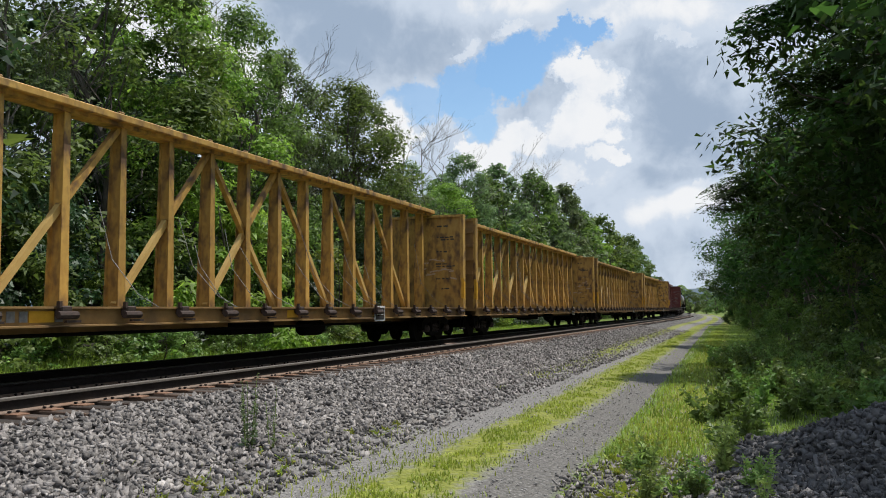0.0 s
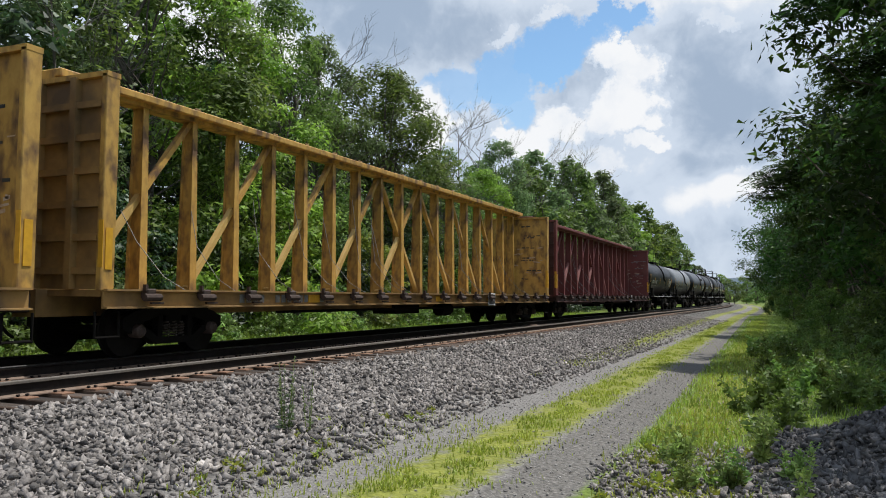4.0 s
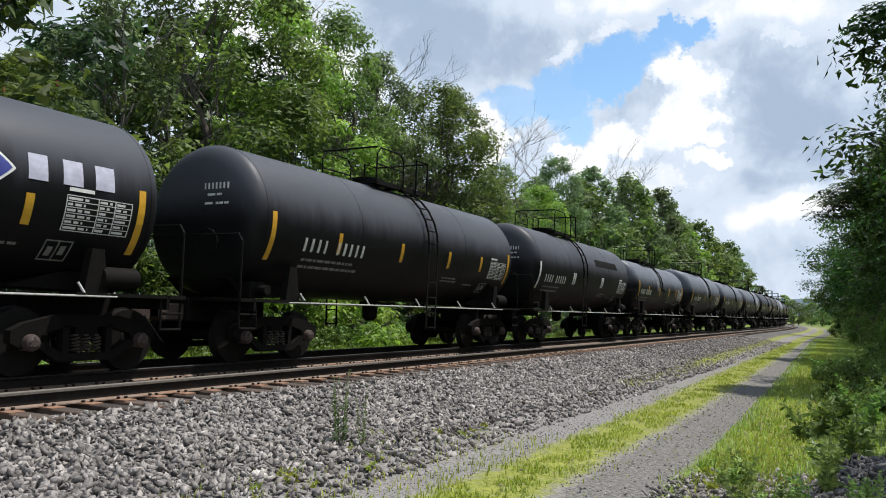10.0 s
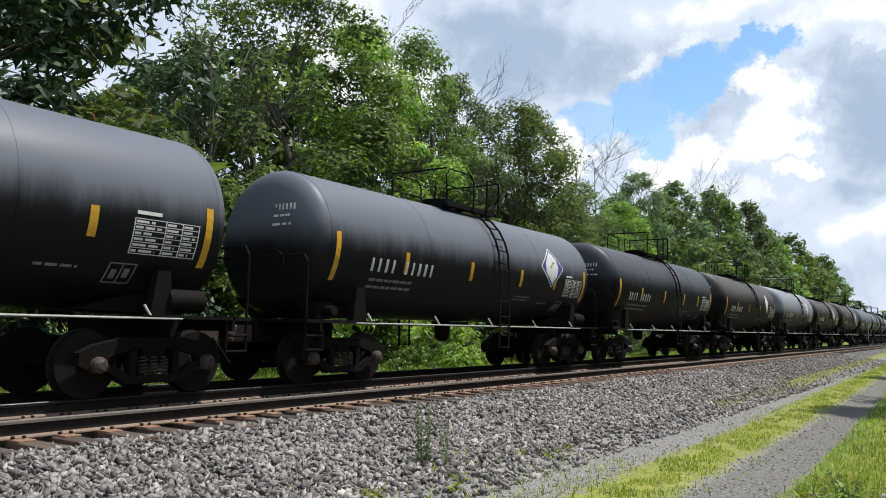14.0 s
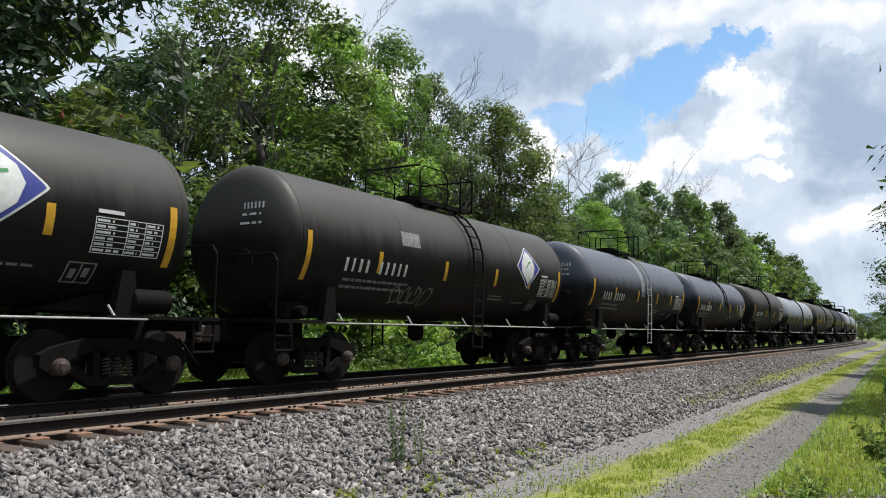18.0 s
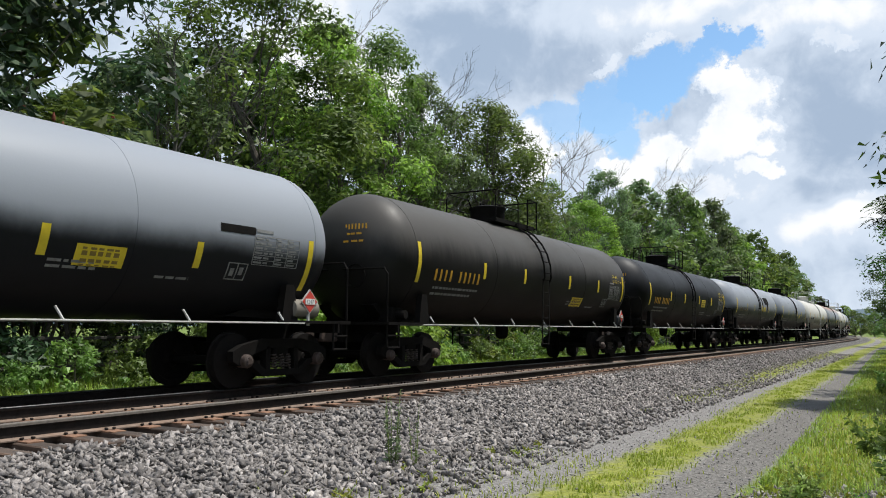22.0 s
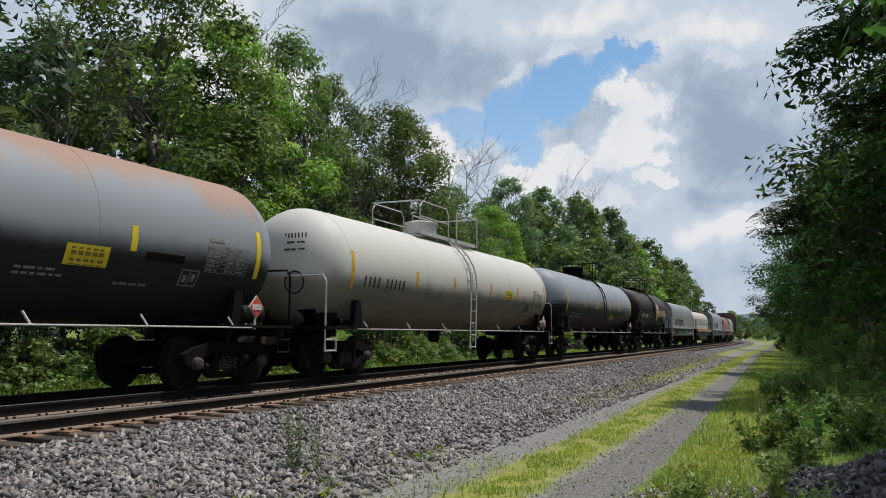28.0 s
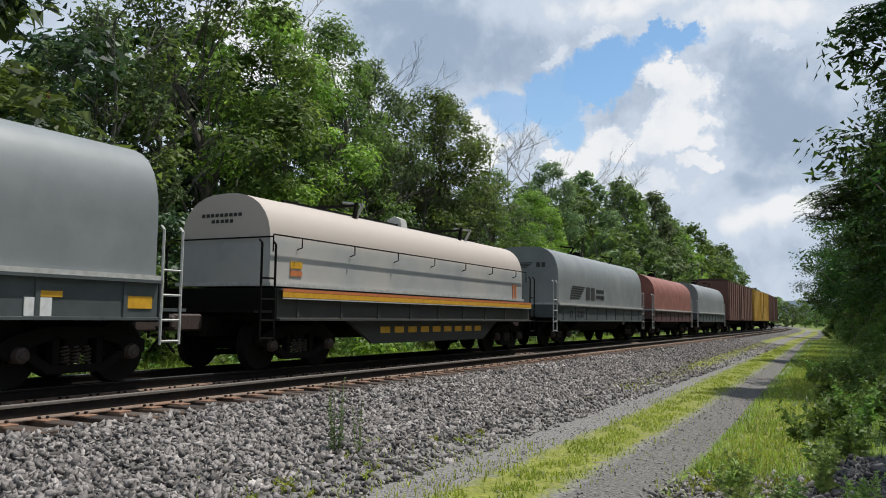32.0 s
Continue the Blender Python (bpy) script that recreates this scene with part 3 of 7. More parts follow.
def build_track():
    # rail profile, from the base up (x, z), head at zero
    prof = [(-0.075, -0.186), (0.075, -0.186), (0.075, -0.175), (0.012, -0.155), (0.0085, -0.05), (0.034, -0.04), (0.034, -0.016), (0.024, -0.004), (-0.024, -0.004), (-0.034, -0.016), (-0.034, -0.04), (-0.0085, -0.05), (-0.012, -0.155), (-0.075, -0.175)]
    track = thing("railway_track", "rusty railway rails spiked to weathered wooden ties", "railway track", kind="structure")
    ss = list(range(-60, 96, 12)) + list(range(100, 420, 10))
    for x, label, top, low in ((RAIL_A, "rusty rail with a dull head", M_worn, 0.037), (RAIL_B, "rail with a head polished by wheels", M_head, 0.018), (RAIL_C, "rail with a head polished by wheels", M_head, 0.018)):
        for nm, pr, mt in (("rail", prof, M_rail), ("rail_head", [(-0.036, -low), (0.0365, -low), (0.0362, -0.013), (0.0345, -0.007), (0.031, -0.0028), (0.025, 0.0), (-0.025, 0.0), (-0.031, -0.0028), (-0.0362, -0.013)], top), ("rail_base", [(0.013, -0.1545), (0.076, -0.1745), (0.0765, -0.187), (0.074, -0.187), (0.0735, -0.176), (0.013, -0.157)], M_flange)):
            vs, fs = [], []
            k = len(pr)
            for s in ss:
                m = track_at(s)
                vs += [m @ Vector((x - TRACK + a, 0, c)) for a, c in pr]
            for i in range(len(ss) - 1):
                fs += [(i * k + j, i * k + (j + 1) % k, (i + 1) * k + (j + 1) % k, (i + 1) * k + j) for j in range(k)]
            part(nm, MB().add(vs, fs), mt, track, label if nm == "rail" else "")
    rng = random.Random(4)
    tie = MB().box((0, 0, 0), (4.95, 0.23, 0.17), bev=0.012).mesh("tie")
    plate = MB().box((0, 0, 0), (0.42, 0.19, 0.022), bev=0.004).mesh("tie_plate")
    spike = MB().box((0, 0, 0.012), (0.04, 0.034, 0.024), bev=0.006).box((0, 0, -0.02), (0.016, 0.016, 0.05)).mesh("spike")
    for me, mt in ((tie, M_tie), (plate, M_plate), (spike, M_rail)):
        me.materials.append(mt)
    y, i = -4.0, 0
    far = MB()
    while y < 140:
        off, skew = rng.uniform(-0.12, 0.12), rng.uniform(-1.5, 1.5)
        if y < 62:
            part("tie", tie, M_tie, track, m=pose(-9.96 + off, y, -0.282 + rng.uniform(-0.006, 0.004), 0, 0, skew))
            for x in (RAIL_A, RAIL_B):
                part("tie_plate", plate, M_plate, track, m=pose(x + 0.05, y, -0.193, 0, 0, skew))
                if y < 26:
                    for dx, dy in ((0.1, 0.055), (0.085, -0.05)):
                        part("spike", spike, M_rail, track, m=pose(x + dx, y + dy + rng.uniform(-0.01, 0.01), -0.176, rng.uniform(-8, 8), rng.uniform(-10, 10), rng.uniform(-20, 20)))
        else:
            m = track_at(y)
            far.box(m @ Vector((0.59 + off, 0, -0.28)), (4.75, 0.23, 0.17))
        y += 0.5 if y < 62 else 0.55
        i += 1
    tagged(part("far_ties", far, M_tie, track), kind="stuff")


# ---- plants ----
def leaf_cloud(rng, centers, radii, n, size, droop=0.25):
    """n leaves, as pointed blades, about the upper shells of clumps."""
    k = rng.choice(len(centers), n, p=radii ** 2 / (radii ** 2).sum())
    d = rng.normal(size=(n, 3))
    d /= np.linalg.norm(d, axis=1)[:, None]
    d[:, 2] = np.where((d[:, 2] < 0) & (rng.random(n) < 0.55), -d[:, 2], d[:, 2])
    r = radii[k] * (0.25 + 0.95 * rng.random(n) ** 0.65)
    p = centers[k] + d * r[:, None] * np.array([1, 1, 0.74]) + rng.normal(size=(n, 3)) * 0.16 * radii[k][:, None]
    nrm = d + rng.normal(size=(n, 3)) * 0.55 + np.array([0, 0, 0.55])
    nrm /= np.linalg.norm(nrm, axis=1)[:, None]
    t = rng.normal(size=(n, 3)) + d * 0.6 + np.array([0, 0, -droop])
    t -= nrm * (t * nrm).sum(1)[:, None]
    t /= np.linalg.norm(t, axis=1)[:, None]
    b = np.cross(nrm, t)
    s = size * (0.6 + 0.8 * rng.random((n, 1)))
    v = np.stack([p - t * s * 0.75 + b * s * 0.46, p - t * s * 0.75 - b * s * 0.46, p + t * s * 1.05], 1)
    return v.reshape(-1, 3), np.arange(3 * n).reshape(n, 3)


def crown_shape(seed, h, r, base, n, size, blobs, top):
    """A full crown: clumps of leaves near the outside of an uneven dome, some on the limbs inside it."""
    rng = np.random.default_rng(seed)
    c, rad = [], []
    lean = rng.random(3) * 6.28
    for i in range(blobs):
        u = (i + rng.random()) / blobs
        z = base + (h - base) * u
        a = rng.random() * 2 * math.pi
        env = r * (math.sin(math.pi * min(1, 0.16 + 0.84 * u) ** 0.8) ** 0.7 * (1 - top * u) + 0.10)
        env *= 1 + 0.16 * math.sin(2 * a + lean[0] + 3 * u) + 0.12 * math.sin(3 * a + lean[1] - 7 * u)
        q = env * (0.80 + 0.2 * rng.random() if rng.random() < 0.7 else math.sqrt(rng.random()))
        c.append((q * math.cos(a), q * math.sin(a), z))
        rad.append(r * (0.09 + 0.20 * rng.random() ** 1.4) * (1 - 0.2 * u))
    v, f = leaf_cloud(rng, np.array(c), np.array(rad), int(n * 0.45), size * 1.52)
    return v, f, list(zip(c, rad))


def limb(mb, a, b, r0, r1, rng, n=6, sag=0.1):
    a, b = Vector(a), Vector(b)
    pts = []
    for i in range(5):
        t = i / 4
        p = a.lerp(b, t)
        if 0 < i < 4:
            p += Vector((rng.uniform(-1, 1), rng.uniform(-1, 1), rng.uniform(-0.3, 1))) * (b - a).length * 0.06
        pts.append(p)
    mb.tube(pts, [r0 + (r1 - r0) * i / 4 for i in range(5)], n)
    return pts


def trunk_mesh(seed, h, r, base, blobs):
    rng = random.Random(seed)
    mb = MB()
    pts = limb(mb, (0, 0, -0.3), (rng.uniform(-0.4, 0.4), rng.uniform(-0.4, 0.4), h * 0.86), r, r * 0.18, rng, 8)
    for c, rad in blobs[::3]:
        k = max(1, min(3, int(4 * c[2] / h)))
        p = pts[k].lerp(pts[k - 1], rng.random())
        if p.z < c[2]:
            limb(mb, p, c, r * 0.30 * (1 - 0.5 * c[2] / h), r * 0.05, rng, 4)
    return mb.mesh("trunk", True)


def fronds(rng, nr, tips, per, pairs, step, size, droop):
    """Pinnate leaves: paired leaflets along drooping stalks that fan out from each tip."""
    p, d = [], []
    for t in tips:
        for k in range(per):
            a = 6.2832 * k / per + rng.uniform(-0.3, 0.3)
            o = Vector((math.cos(a), math.sin(a), rng.uniform(-0.35, 0.3)))
            for j in range(pairs):
                s = 0.1 + step * j
                for q in (-1, 1):
                    p.append(t + o * s + Vector((0, 0, -droop * s * s)))
                    d.append(Vector((-o.y * q, o.x * q, -0.3)) + o * 0.5)
    p, d = np.array(p), np.array(d)
    d /= np.linalg.norm(d, axis=1)[:, None]
    w = np.cross(d, np.array([0, 0, 1.0]) + 0.3 * nr.normal(size=d.shape))
    L = size * (0.8 + 0.4 * nr.random((len(p), 1)))
    v = np.stack([p, p + d * L * 0.5 + w * L * 0.2, p + d * L, p + d * L * 0.5 - w * L * 0.2], 1)
    return v.reshape(-1, 3), np.arange(4 * len(p)).reshape(-1, 4)


KINDS = {}


def tree_kind(name, seed, h, r, base, n, size, leaf, trunk_r=0.17, blobs=34, top=0.35, feathered=False):
    v, f, bl = crown_shape(seed, h, r, base, n, size, blobs, top)
    if feathered:
        # stalks of paired leaflets stand out round the leafy mass
        rng, nr = random.Random(seed), np.random.default_rng(seed)
        tips = []
        for c, rad in bl:
            d = Vector((rng.gauss(0, 1), rng.gauss(0, 1), rng.gauss(0.15, 0.8))).normalized()
            tips.append(Vector(c) + d * rad * rng.uniform(0.7, 1.2))
        v2, f2 = fronds(rng, nr, tips, 5, 5, 0.07, 0.14, 0.5)
        f2 = np.concatenate([f2[:, :3], f2[:, [0, 2, 3]]]) + len(v)
        v, f = np.concatenate([v, v2]), np.concatenate([f, f2])
    me = np_mesh("crown", v, f, leaf)
    tr = trunk_mesh(seed, h, trunk_r, base, bl)
    tr.materials.append(M_trunk)
    KINDS[name] = (tr, me)


def tree(kind, x, y, s, rz, label, group, name="tree", lean=0.0, wide=1.0):
    z = float(ground_z(x, y)) - 0.05
    ob = thing(name, label, "tree" if name == "tree" else "bush", group, m=pose(x, y, z, lean, 0, rz))
    tr, me = KINDS[kind]
    m = Matrix.Diagonal((s * wide, s * wide, s, 1))
    tk = part("trunk", tr, M_trunk, ob, m=m)
    if name == "bramble":
        tagged(tk, kind="stuff")
    part("crown", me, M_leaf, ob, m=m)
    return ob


BOUGHS = {
    20.2: ((8.2, 20.2, 6.4), (((4.2, 22.4, 10.2), (2.3, 22.8, 9.8), (0.7, 23.0, 9.2)), ((4.6, 21.6, 12.4), (2.6, 22.1, 11.6), (1.0, 22.8, 10.8)), ((4.6, 23.0, 8.0), (2.9, 23.6, 7.7), (1.6, 23.8, 7.3)),
                              ((5.2, 22.0, 14.0), (3.4, 22.5, 13.2), (1.9, 23.0, 12.2)), ((5.2, 23.0, 10.8), (3.4, 23.6, 10.4), (2.0, 24.0, 9.6)), ((5.6, 23.5, 8.4), (4.0, 24.2, 7.6), (2.5, 24.8, 6.6)), ((5.8, 22.6, 12.4), (4.2, 23.4, 11.8), (2.8, 24.2, 11.0)))),
    36.5: ((4.0, 36.5, 4.6), (((1.8, 37.0, 8.2), (0.4, 37.4, 7.6), (-0.7, 37.8, 6.8)), ((1.4, 36.4, 6.8), (0.1, 36.8, 6.5), (-0.8, 37.0, 6.0)))),
}


def overhang(ob, root, boughs):
    """Long limbs of one tree, reaching out over the lane."""
    rng = random.Random(3)
    nr = np.random.default_rng(33)
    inv = ob.matrix_basis.inverted()
    for tips in boughs:
        tips = [inv @ Vector(p) for p in tips]
        mb = MB()
        a = inv @ Vector(root)
        mb.tube([a, a.lerp(tips[0], 0.5) + Vector((0, 0, 0.4)), *tips], [0.07, 0.05, 0.03, 0.02, 0.008], 6)
        part("bough", mb, M_trunk, ob)
        ends = []
        for p, q in zip(tips, tips[1:] + [tips[-1]]):
            for k in range(15):
                ends.append(p.lerp(q, rng.random()) + Vector((rng.uniform(-0.6, 0.6), rng.uniform(-0.7, 0.7), rng.uniform(-0.6, 0.4))))
        v, f = fronds(rng, nr, ends, 7, 7, 0.075, 0.155, 0.5)
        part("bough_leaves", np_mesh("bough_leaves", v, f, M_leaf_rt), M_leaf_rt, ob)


def dead_tree(x, y, h, seed, label):
    rng = random.Random(seed)
    ob = thing("dead_tree", label, "tree", "bare trees in the wood", m=pose(x, y, float(ground_z(x, y)), 0, 0, rng.uniform(0, 360)))
    tk, tw = MB(), MB()
    pts = limb(tk, (0, 0, -0.2), (rng.uniform(-0.6, 0.6), rng.uniform(-0.6, 0.6), h), 0.13, 0.02, rng, 7)

    def fork(p, d, ln, r, depth):
        q = p + d * ln
        limb(tw, p, q, r, r * 0.4, rng, 3)
        if depth:
            for _ in range(3):
                nd = (d + Vector((rng.uniform(-1, 1), rng.uniform(-1, 1), rng.uniform(-0.1, 0.7))) * 0.75).normalized()
                fork(p.lerp(q, rng.uniform(0.4, 1.0)), nd, ln * rng.uniform(0.45, 0.7), r * 0.55, depth - 1)

    for i in range(11):
        k = rng.choice((1, 2, 2, 3, 3))
        p = pts[k].lerp(pts[k + 1] if k < 4 else pts[k], rng.random())
        a = rng.uniform(0, 6.28)
        fork(p, Vector((math.cos(a), math.sin(a), rng.uniform(0.5, 1.3))).normalized(), h * rng.uniform(0.16, 0.27), 0.028, 3)
    part("trunk", tk, M_dead, ob, smooth=True)
    tagged(part("branch_work", tw, M_dead, ob), kind="stuff")


def sumac(x, y, h):
    """A sumac: bare forked stems, tufts of long leaflets, upright red seed cones."""
    rng, nr = random.Random(61), np.random.default_rng(61)
    z = float(ground_z(x, y))
    ob = thing("sumac", "sumac bush with upright rust-red seed cones", "bush", m=pose(x, y, z))
    tips = []
    for i in range(9):
        a = i * 2.4
        t = Vector((rng.uniform(0.3, 1.3) * math.cos(a), rng.uniform(0.5, 1.8) * math.sin(a), h - z - rng.uniform(0.0, 1.5)))
        mb = MB()
        limb(mb, (0.2 * math.cos(a), 0.2 * math.sin(a), -0.1), t, 0.05, 0.02, rng, 5)
        part("stem", mb, M_trunk, ob)
        tips.append(t)
    v, f = fronds(rng, nr, tips, 13, 9, 0.07, 0.17, 0.25)
    part("leaves", np_mesh("leaves", v, f, M_leaf), M_leaf, ob)
    m = mat("sumac_cone", (0.22, 0.05, 0.022), (0.12, 0.028, 0.016), 30, 0.9, bump=0.5)
    for t in tips[:6]:
        part("seed_cone", MB().lathe([(0, 0.02), (0.05, 0.05), (0.14, 0.042), (0.24, 0.012)], 7, "z", tuple(t + Vector((0, 0, 0.04)))), m, ob, "rust-red seed cone")


def build_woods():
    rng = random.Random(11)
    for nm, seed, h, r, base, leaf, tr, bl, top in (("oak", 1, 13.6, 3.9, 1.6, M_leaf, 0.2, 74, 0.30), ("ash", 2, 13.8, 3.3, 1.8, M_leaf_gr, 0.17, 66, 0.25), ("locust", 3, 12.6, 3.4, 1.8, M_leaf_lt, 0.16, 64, 0.3),
                                                    ("maple", 4, 12.8, 3.9, 1.4, M_leaf, 0.2, 78, 0.2), ("dark", 5, 13.6, 3.9, 1.4, M_leaf_dk, 0.22, 74, 0.3)):
        tree_kind(nm, seed, h, r, base, 44000, 0.070, leaf, tr, bl + 50, top)
        tree_kind(nm + "_far", seed + 30, h, r, base, 10500, 0.16, leaf, tr, 96, top)
    tree_kind("shrub", 6, 4.2, 2.0, 0.1, 10000, 0.062, M_leaf, 0.07, 54)
    tree_kind("shrub_dark", 9, 4.6, 2.1, 0.1, 10000, 0.064, M_leaf_dk, 0.07, 54)
    tree_kind("shrub_light", 7, 4.0, 2.0, 0.1, 10000, 0.062, M_leaf_lt, 0.07, 54)
    tree_kind("bramble", 8, 1.5, 1.3, 0.0, 3600, 0.055, M_herb, 0.03, 44)
    # the edge of the wood behind the train: place, height against a 13 m tree
    edge = [(-21, 0, 1.2, "dark"), (-20, 5.0, 1.3, "dark"), (-19.6, 8.3, 1.2, "dark"), (-21.5, 13.2, 0.56, "maple"), (-20.5, 16.5, 0.72, "ash"), (-19.6, 20.5, 0.98, "oak"), (-20.5, 24.2, 1.0, "locust"), (-19.8, 28.0, 0.97, "oak"),
            (-20.6, 32.4, 0.93, "ash"), (-19.8, 36.2, 0.95, "maple"), (-20.4, 39.4, 0.93, "ash"), (-21, 47, 0.78, "maple"), (-20.4, 52, 0.74, "locust"), (-21, 58, 0.9, "ash"), (-20.6, 64, 0.9, "maple"),
            (-21.3, 70, 0.98, "ash"), (-20.6, 77, 1.0, "oak"), (-21, 84, 1.05, "ash"), (-21, 92, 1.08, "ash"), (-21.5, 101, 1.12, "maple"), (-21.6, 110, 1.0, "ash"), (-22, 120, 1.02, "locust"),
            (-22.5, 131, 1.1, "oak"), (-22.5, 143, 1.1, "locust"), (-23, 156, 1.1, "maple"), (-24, 170, 1.12, "oak"), (-25, 185, 1.12, "ash"), (-26, 200, 1.1, "maple"), (-29, 218, 1.05, "oak"), (-33, 238, 1.0, "maple")]
    words = {"oak": "tall green broadleaf tree at the wood's edge", "ash": "slim grey-green tree in the wood", "locust": "light green feathery tree at the wood's edge", "maple": "dense mid-green tree with a full crown", "dark": "large dark green tree beyond the fence"}
    for x, y, s, k in edge:
        s *= 1.06
        tree(k if y < 62 else k + "_far", x + rng.uniform(-0.6, 0.6), y, s, rng.uniform(0, 360), words[k], "trees of the wood behind the train", wide=rng.uniform(0.95, 1.2))
    for x, y, s, k in edge:
        k2 = rng.choice(("oak", "ash", "maple", "dark"))
        tree(k2 + "_far", x - 5 - rng.uniform(0, 2), y + rng.uniform(1, 4), s * rng.uniform(0.9, 1.05), rng.uniform(0, 360), words[k2], "trees of the wood behind the train", wide=1.25)
    for x, y, s, k in edge[::2]:
        tree("dark_far", x - 11 - rng.uniform(0, 2), y + rng.uniform(-2, 4), s * rng.uniform(0.9, 1.0), rng.uniform(0, 360), words["dark"], "trees of the wood behind the train", wide=1.5)
    y = -6.0
    while y < 150:
        # mostly dark-leaved copies, which put the understory's shade into the leaf colour
        k = rng.choice(("shrub_dark", "shrub_dark", "shrub_dark", "shrub", "shrub_light"))
        tree(k, -17.9 + rng.uniform(-0.7, 0.5) + float(bend(y)), y, rng.uniform(0.7, 1.15), rng.uniform(0, 360), "leafy shrub filling the wood's edge", "shrubs along the wood", "shrub")
        y += rng.uniform(1.9, 2.6) * (1 if y < 60 else 1.7)
    sumac(-18.4, 11.2, 6.9)
    for x, y, s in ((-16.6, 21.5, 1.45), (-16.9, 24.0, 1.25), (-16.8, 30, 1.0)):
        tree("shrub_light", x, y, s, rng.uniform(0, 360), "tall bright green shrub in front of the wood", "shrubs along the wood", "shrub")
    y = -4.0
    while y < 46:
        tree("bramble", -15.4 + rng.uniform(-0.8, 0.8), y, rng.uniform(0.5, 0.95), rng.uniform(0, 360), "low leafy bramble in the rough grass", "brambles by the fence", "bramble")
        y += rng.uniform(1.4, 2.4)
    for x, y, h, s in ((-19.2, 17.6, 10.5, 1), (-19.4, 16.2, 9.6, 2), (-19.4, 30.8, 11.0, 3), (-20.5, 46.5, 12.0, 4), (-20.8, 50.0, 12.2, 5), (-20.6, 53.5, 11.6, 6), (-20.6, 57, 10.8, 7), (-20.5, 66, 13, 8), (-20.8, 73, 13, 9), (-21, 82, 14.2, 10), (-21, 88, 14.6, 11), (-20, 24.5, 12.4, 12)):
        dead_tree(x, y, h, s, "bare grey tree standing dead in the wood")
    # trees on the near side, dark against the light; leaf colour holds their backlit shade
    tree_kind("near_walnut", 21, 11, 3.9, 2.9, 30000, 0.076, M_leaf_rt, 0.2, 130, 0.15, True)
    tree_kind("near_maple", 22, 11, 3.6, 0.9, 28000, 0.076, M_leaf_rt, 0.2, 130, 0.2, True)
    right = [(5.9, 14.0, 1.0, "near_walnut"), (8.2, 20.2, 1.4, "near_walnut"), (6.2, 18.6, 0.8, "near_maple"), (6.2, 25, 1.3, "near_walnut"), (4.9, 31, 1.15, "near_maple"), (4.0, 36.5, 1.15, "near_walnut"), (3.4, 42.5, 1.1, "near_maple"), (3.0, 50, 1.05, "near_walnut"),
             (2.5, 58, 1.0, "near_maple"), (1.9, 67, 1.05, "near_walnut"), (1.3, 77, 1.0, "near_maple"), (0.5, 88, 1.05, "near_walnut"), (1.0, 100, 1.0, "near_maple"), (0.4, 114, 1.05, "near_walnut"), (-1.2, 130, 1.0, "near_maple"),
             (5.6, 11.8, 1.0, "near_walnut"), (9, 16, 1.1, "near_walnut"), (9, 23, 1.1, "near_maple"), (8, 31, 1.1, "near_walnut"), (7, 40, 1.1, "near_maple"), (6, 50, 1.1, "near_walnut"), (5, 62, 1.1, "near_maple"), (4, 75, 1.1, "near_walnut")]
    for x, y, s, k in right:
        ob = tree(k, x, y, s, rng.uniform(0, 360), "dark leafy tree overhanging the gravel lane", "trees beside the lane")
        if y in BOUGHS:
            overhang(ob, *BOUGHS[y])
    for i in range(26):
        y = 13 + i * 3.1
        x = 2.6 - 0.045 * (y - 13) + rng.uniform(-0.4, 0.6)
        tree(rng.choice(("bramble", "shrub", "bramble")), x, y, rng.uniform(0.45, 0.8), rng.uniform(0, 360), "leafy undergrowth at the edge of the lane", "undergrowth beside the lane", "shrub")
    # far end of the cutting
    for x, y, s in ((-14, 226, 0.42), (-11.5, 236, 0.5), (-8.5, 222, 0.36), (-5.5, 232, 0.5), (-3, 216, 0.42), (0.5, 202, 0.5), (-17, 246, 0.55), (-9.5, 248, 0.62)):
        tree("maple_far", x, y, s, rng.uniform(0, 360), "bushy green tree closing the end of the lane", "trees at the bend", wide=1.6)
    for x, y, s, k in ((-20, 262, 0.7, "locust"), (-14, 300, 0.8, "oak"), (-30, 290, 0.9, "ash"), (-8, 280, 0.5, "locust"), (-40, 320, 1.0, "maple"), (2, 330, 0.8, "oak"), (-52, 350, 1.1, "oak"), (12, 310, 0.9, "ash")):
        tree(k + "_far", x, y, s, rng.uniform(0, 360), "small distant green tree at the bend", "trees at the bend", wide=1.4)


def build_hills():
    vs, fs = [], []
    n = 90
    for i in range(n):
        a = radians(-60 + 120 * i / (n - 1))
        h = 46 + 22 * noise.noise((i * 0.16, 0, 0)) + 9 * noise.noise((i * 0.6, 3, 0))
        for r, z in ((1500, -6), (1700, h * 0.6), (2050, h)):
            vs.append((-math.sin(a) * r, math.cos(a) * r, z))
    for i in range(n - 1):
        for j in range(2):
            fs.append((i * 3 + j, i * 3 + 3 + j, i * 3 + 4 + j, i * 3 + 1 + j))
    m = mat("far_woods", (0.045, 0.075, 0.10), (0.06, 0.095, 0.115), 0.02, 0.95, bump=0)
    tagged(new("hills", MB().add(vs, fs).mesh("hills", True)), "blue-green wooded hills on the horizon", "hills", kind="structure").data.materials.append(m)


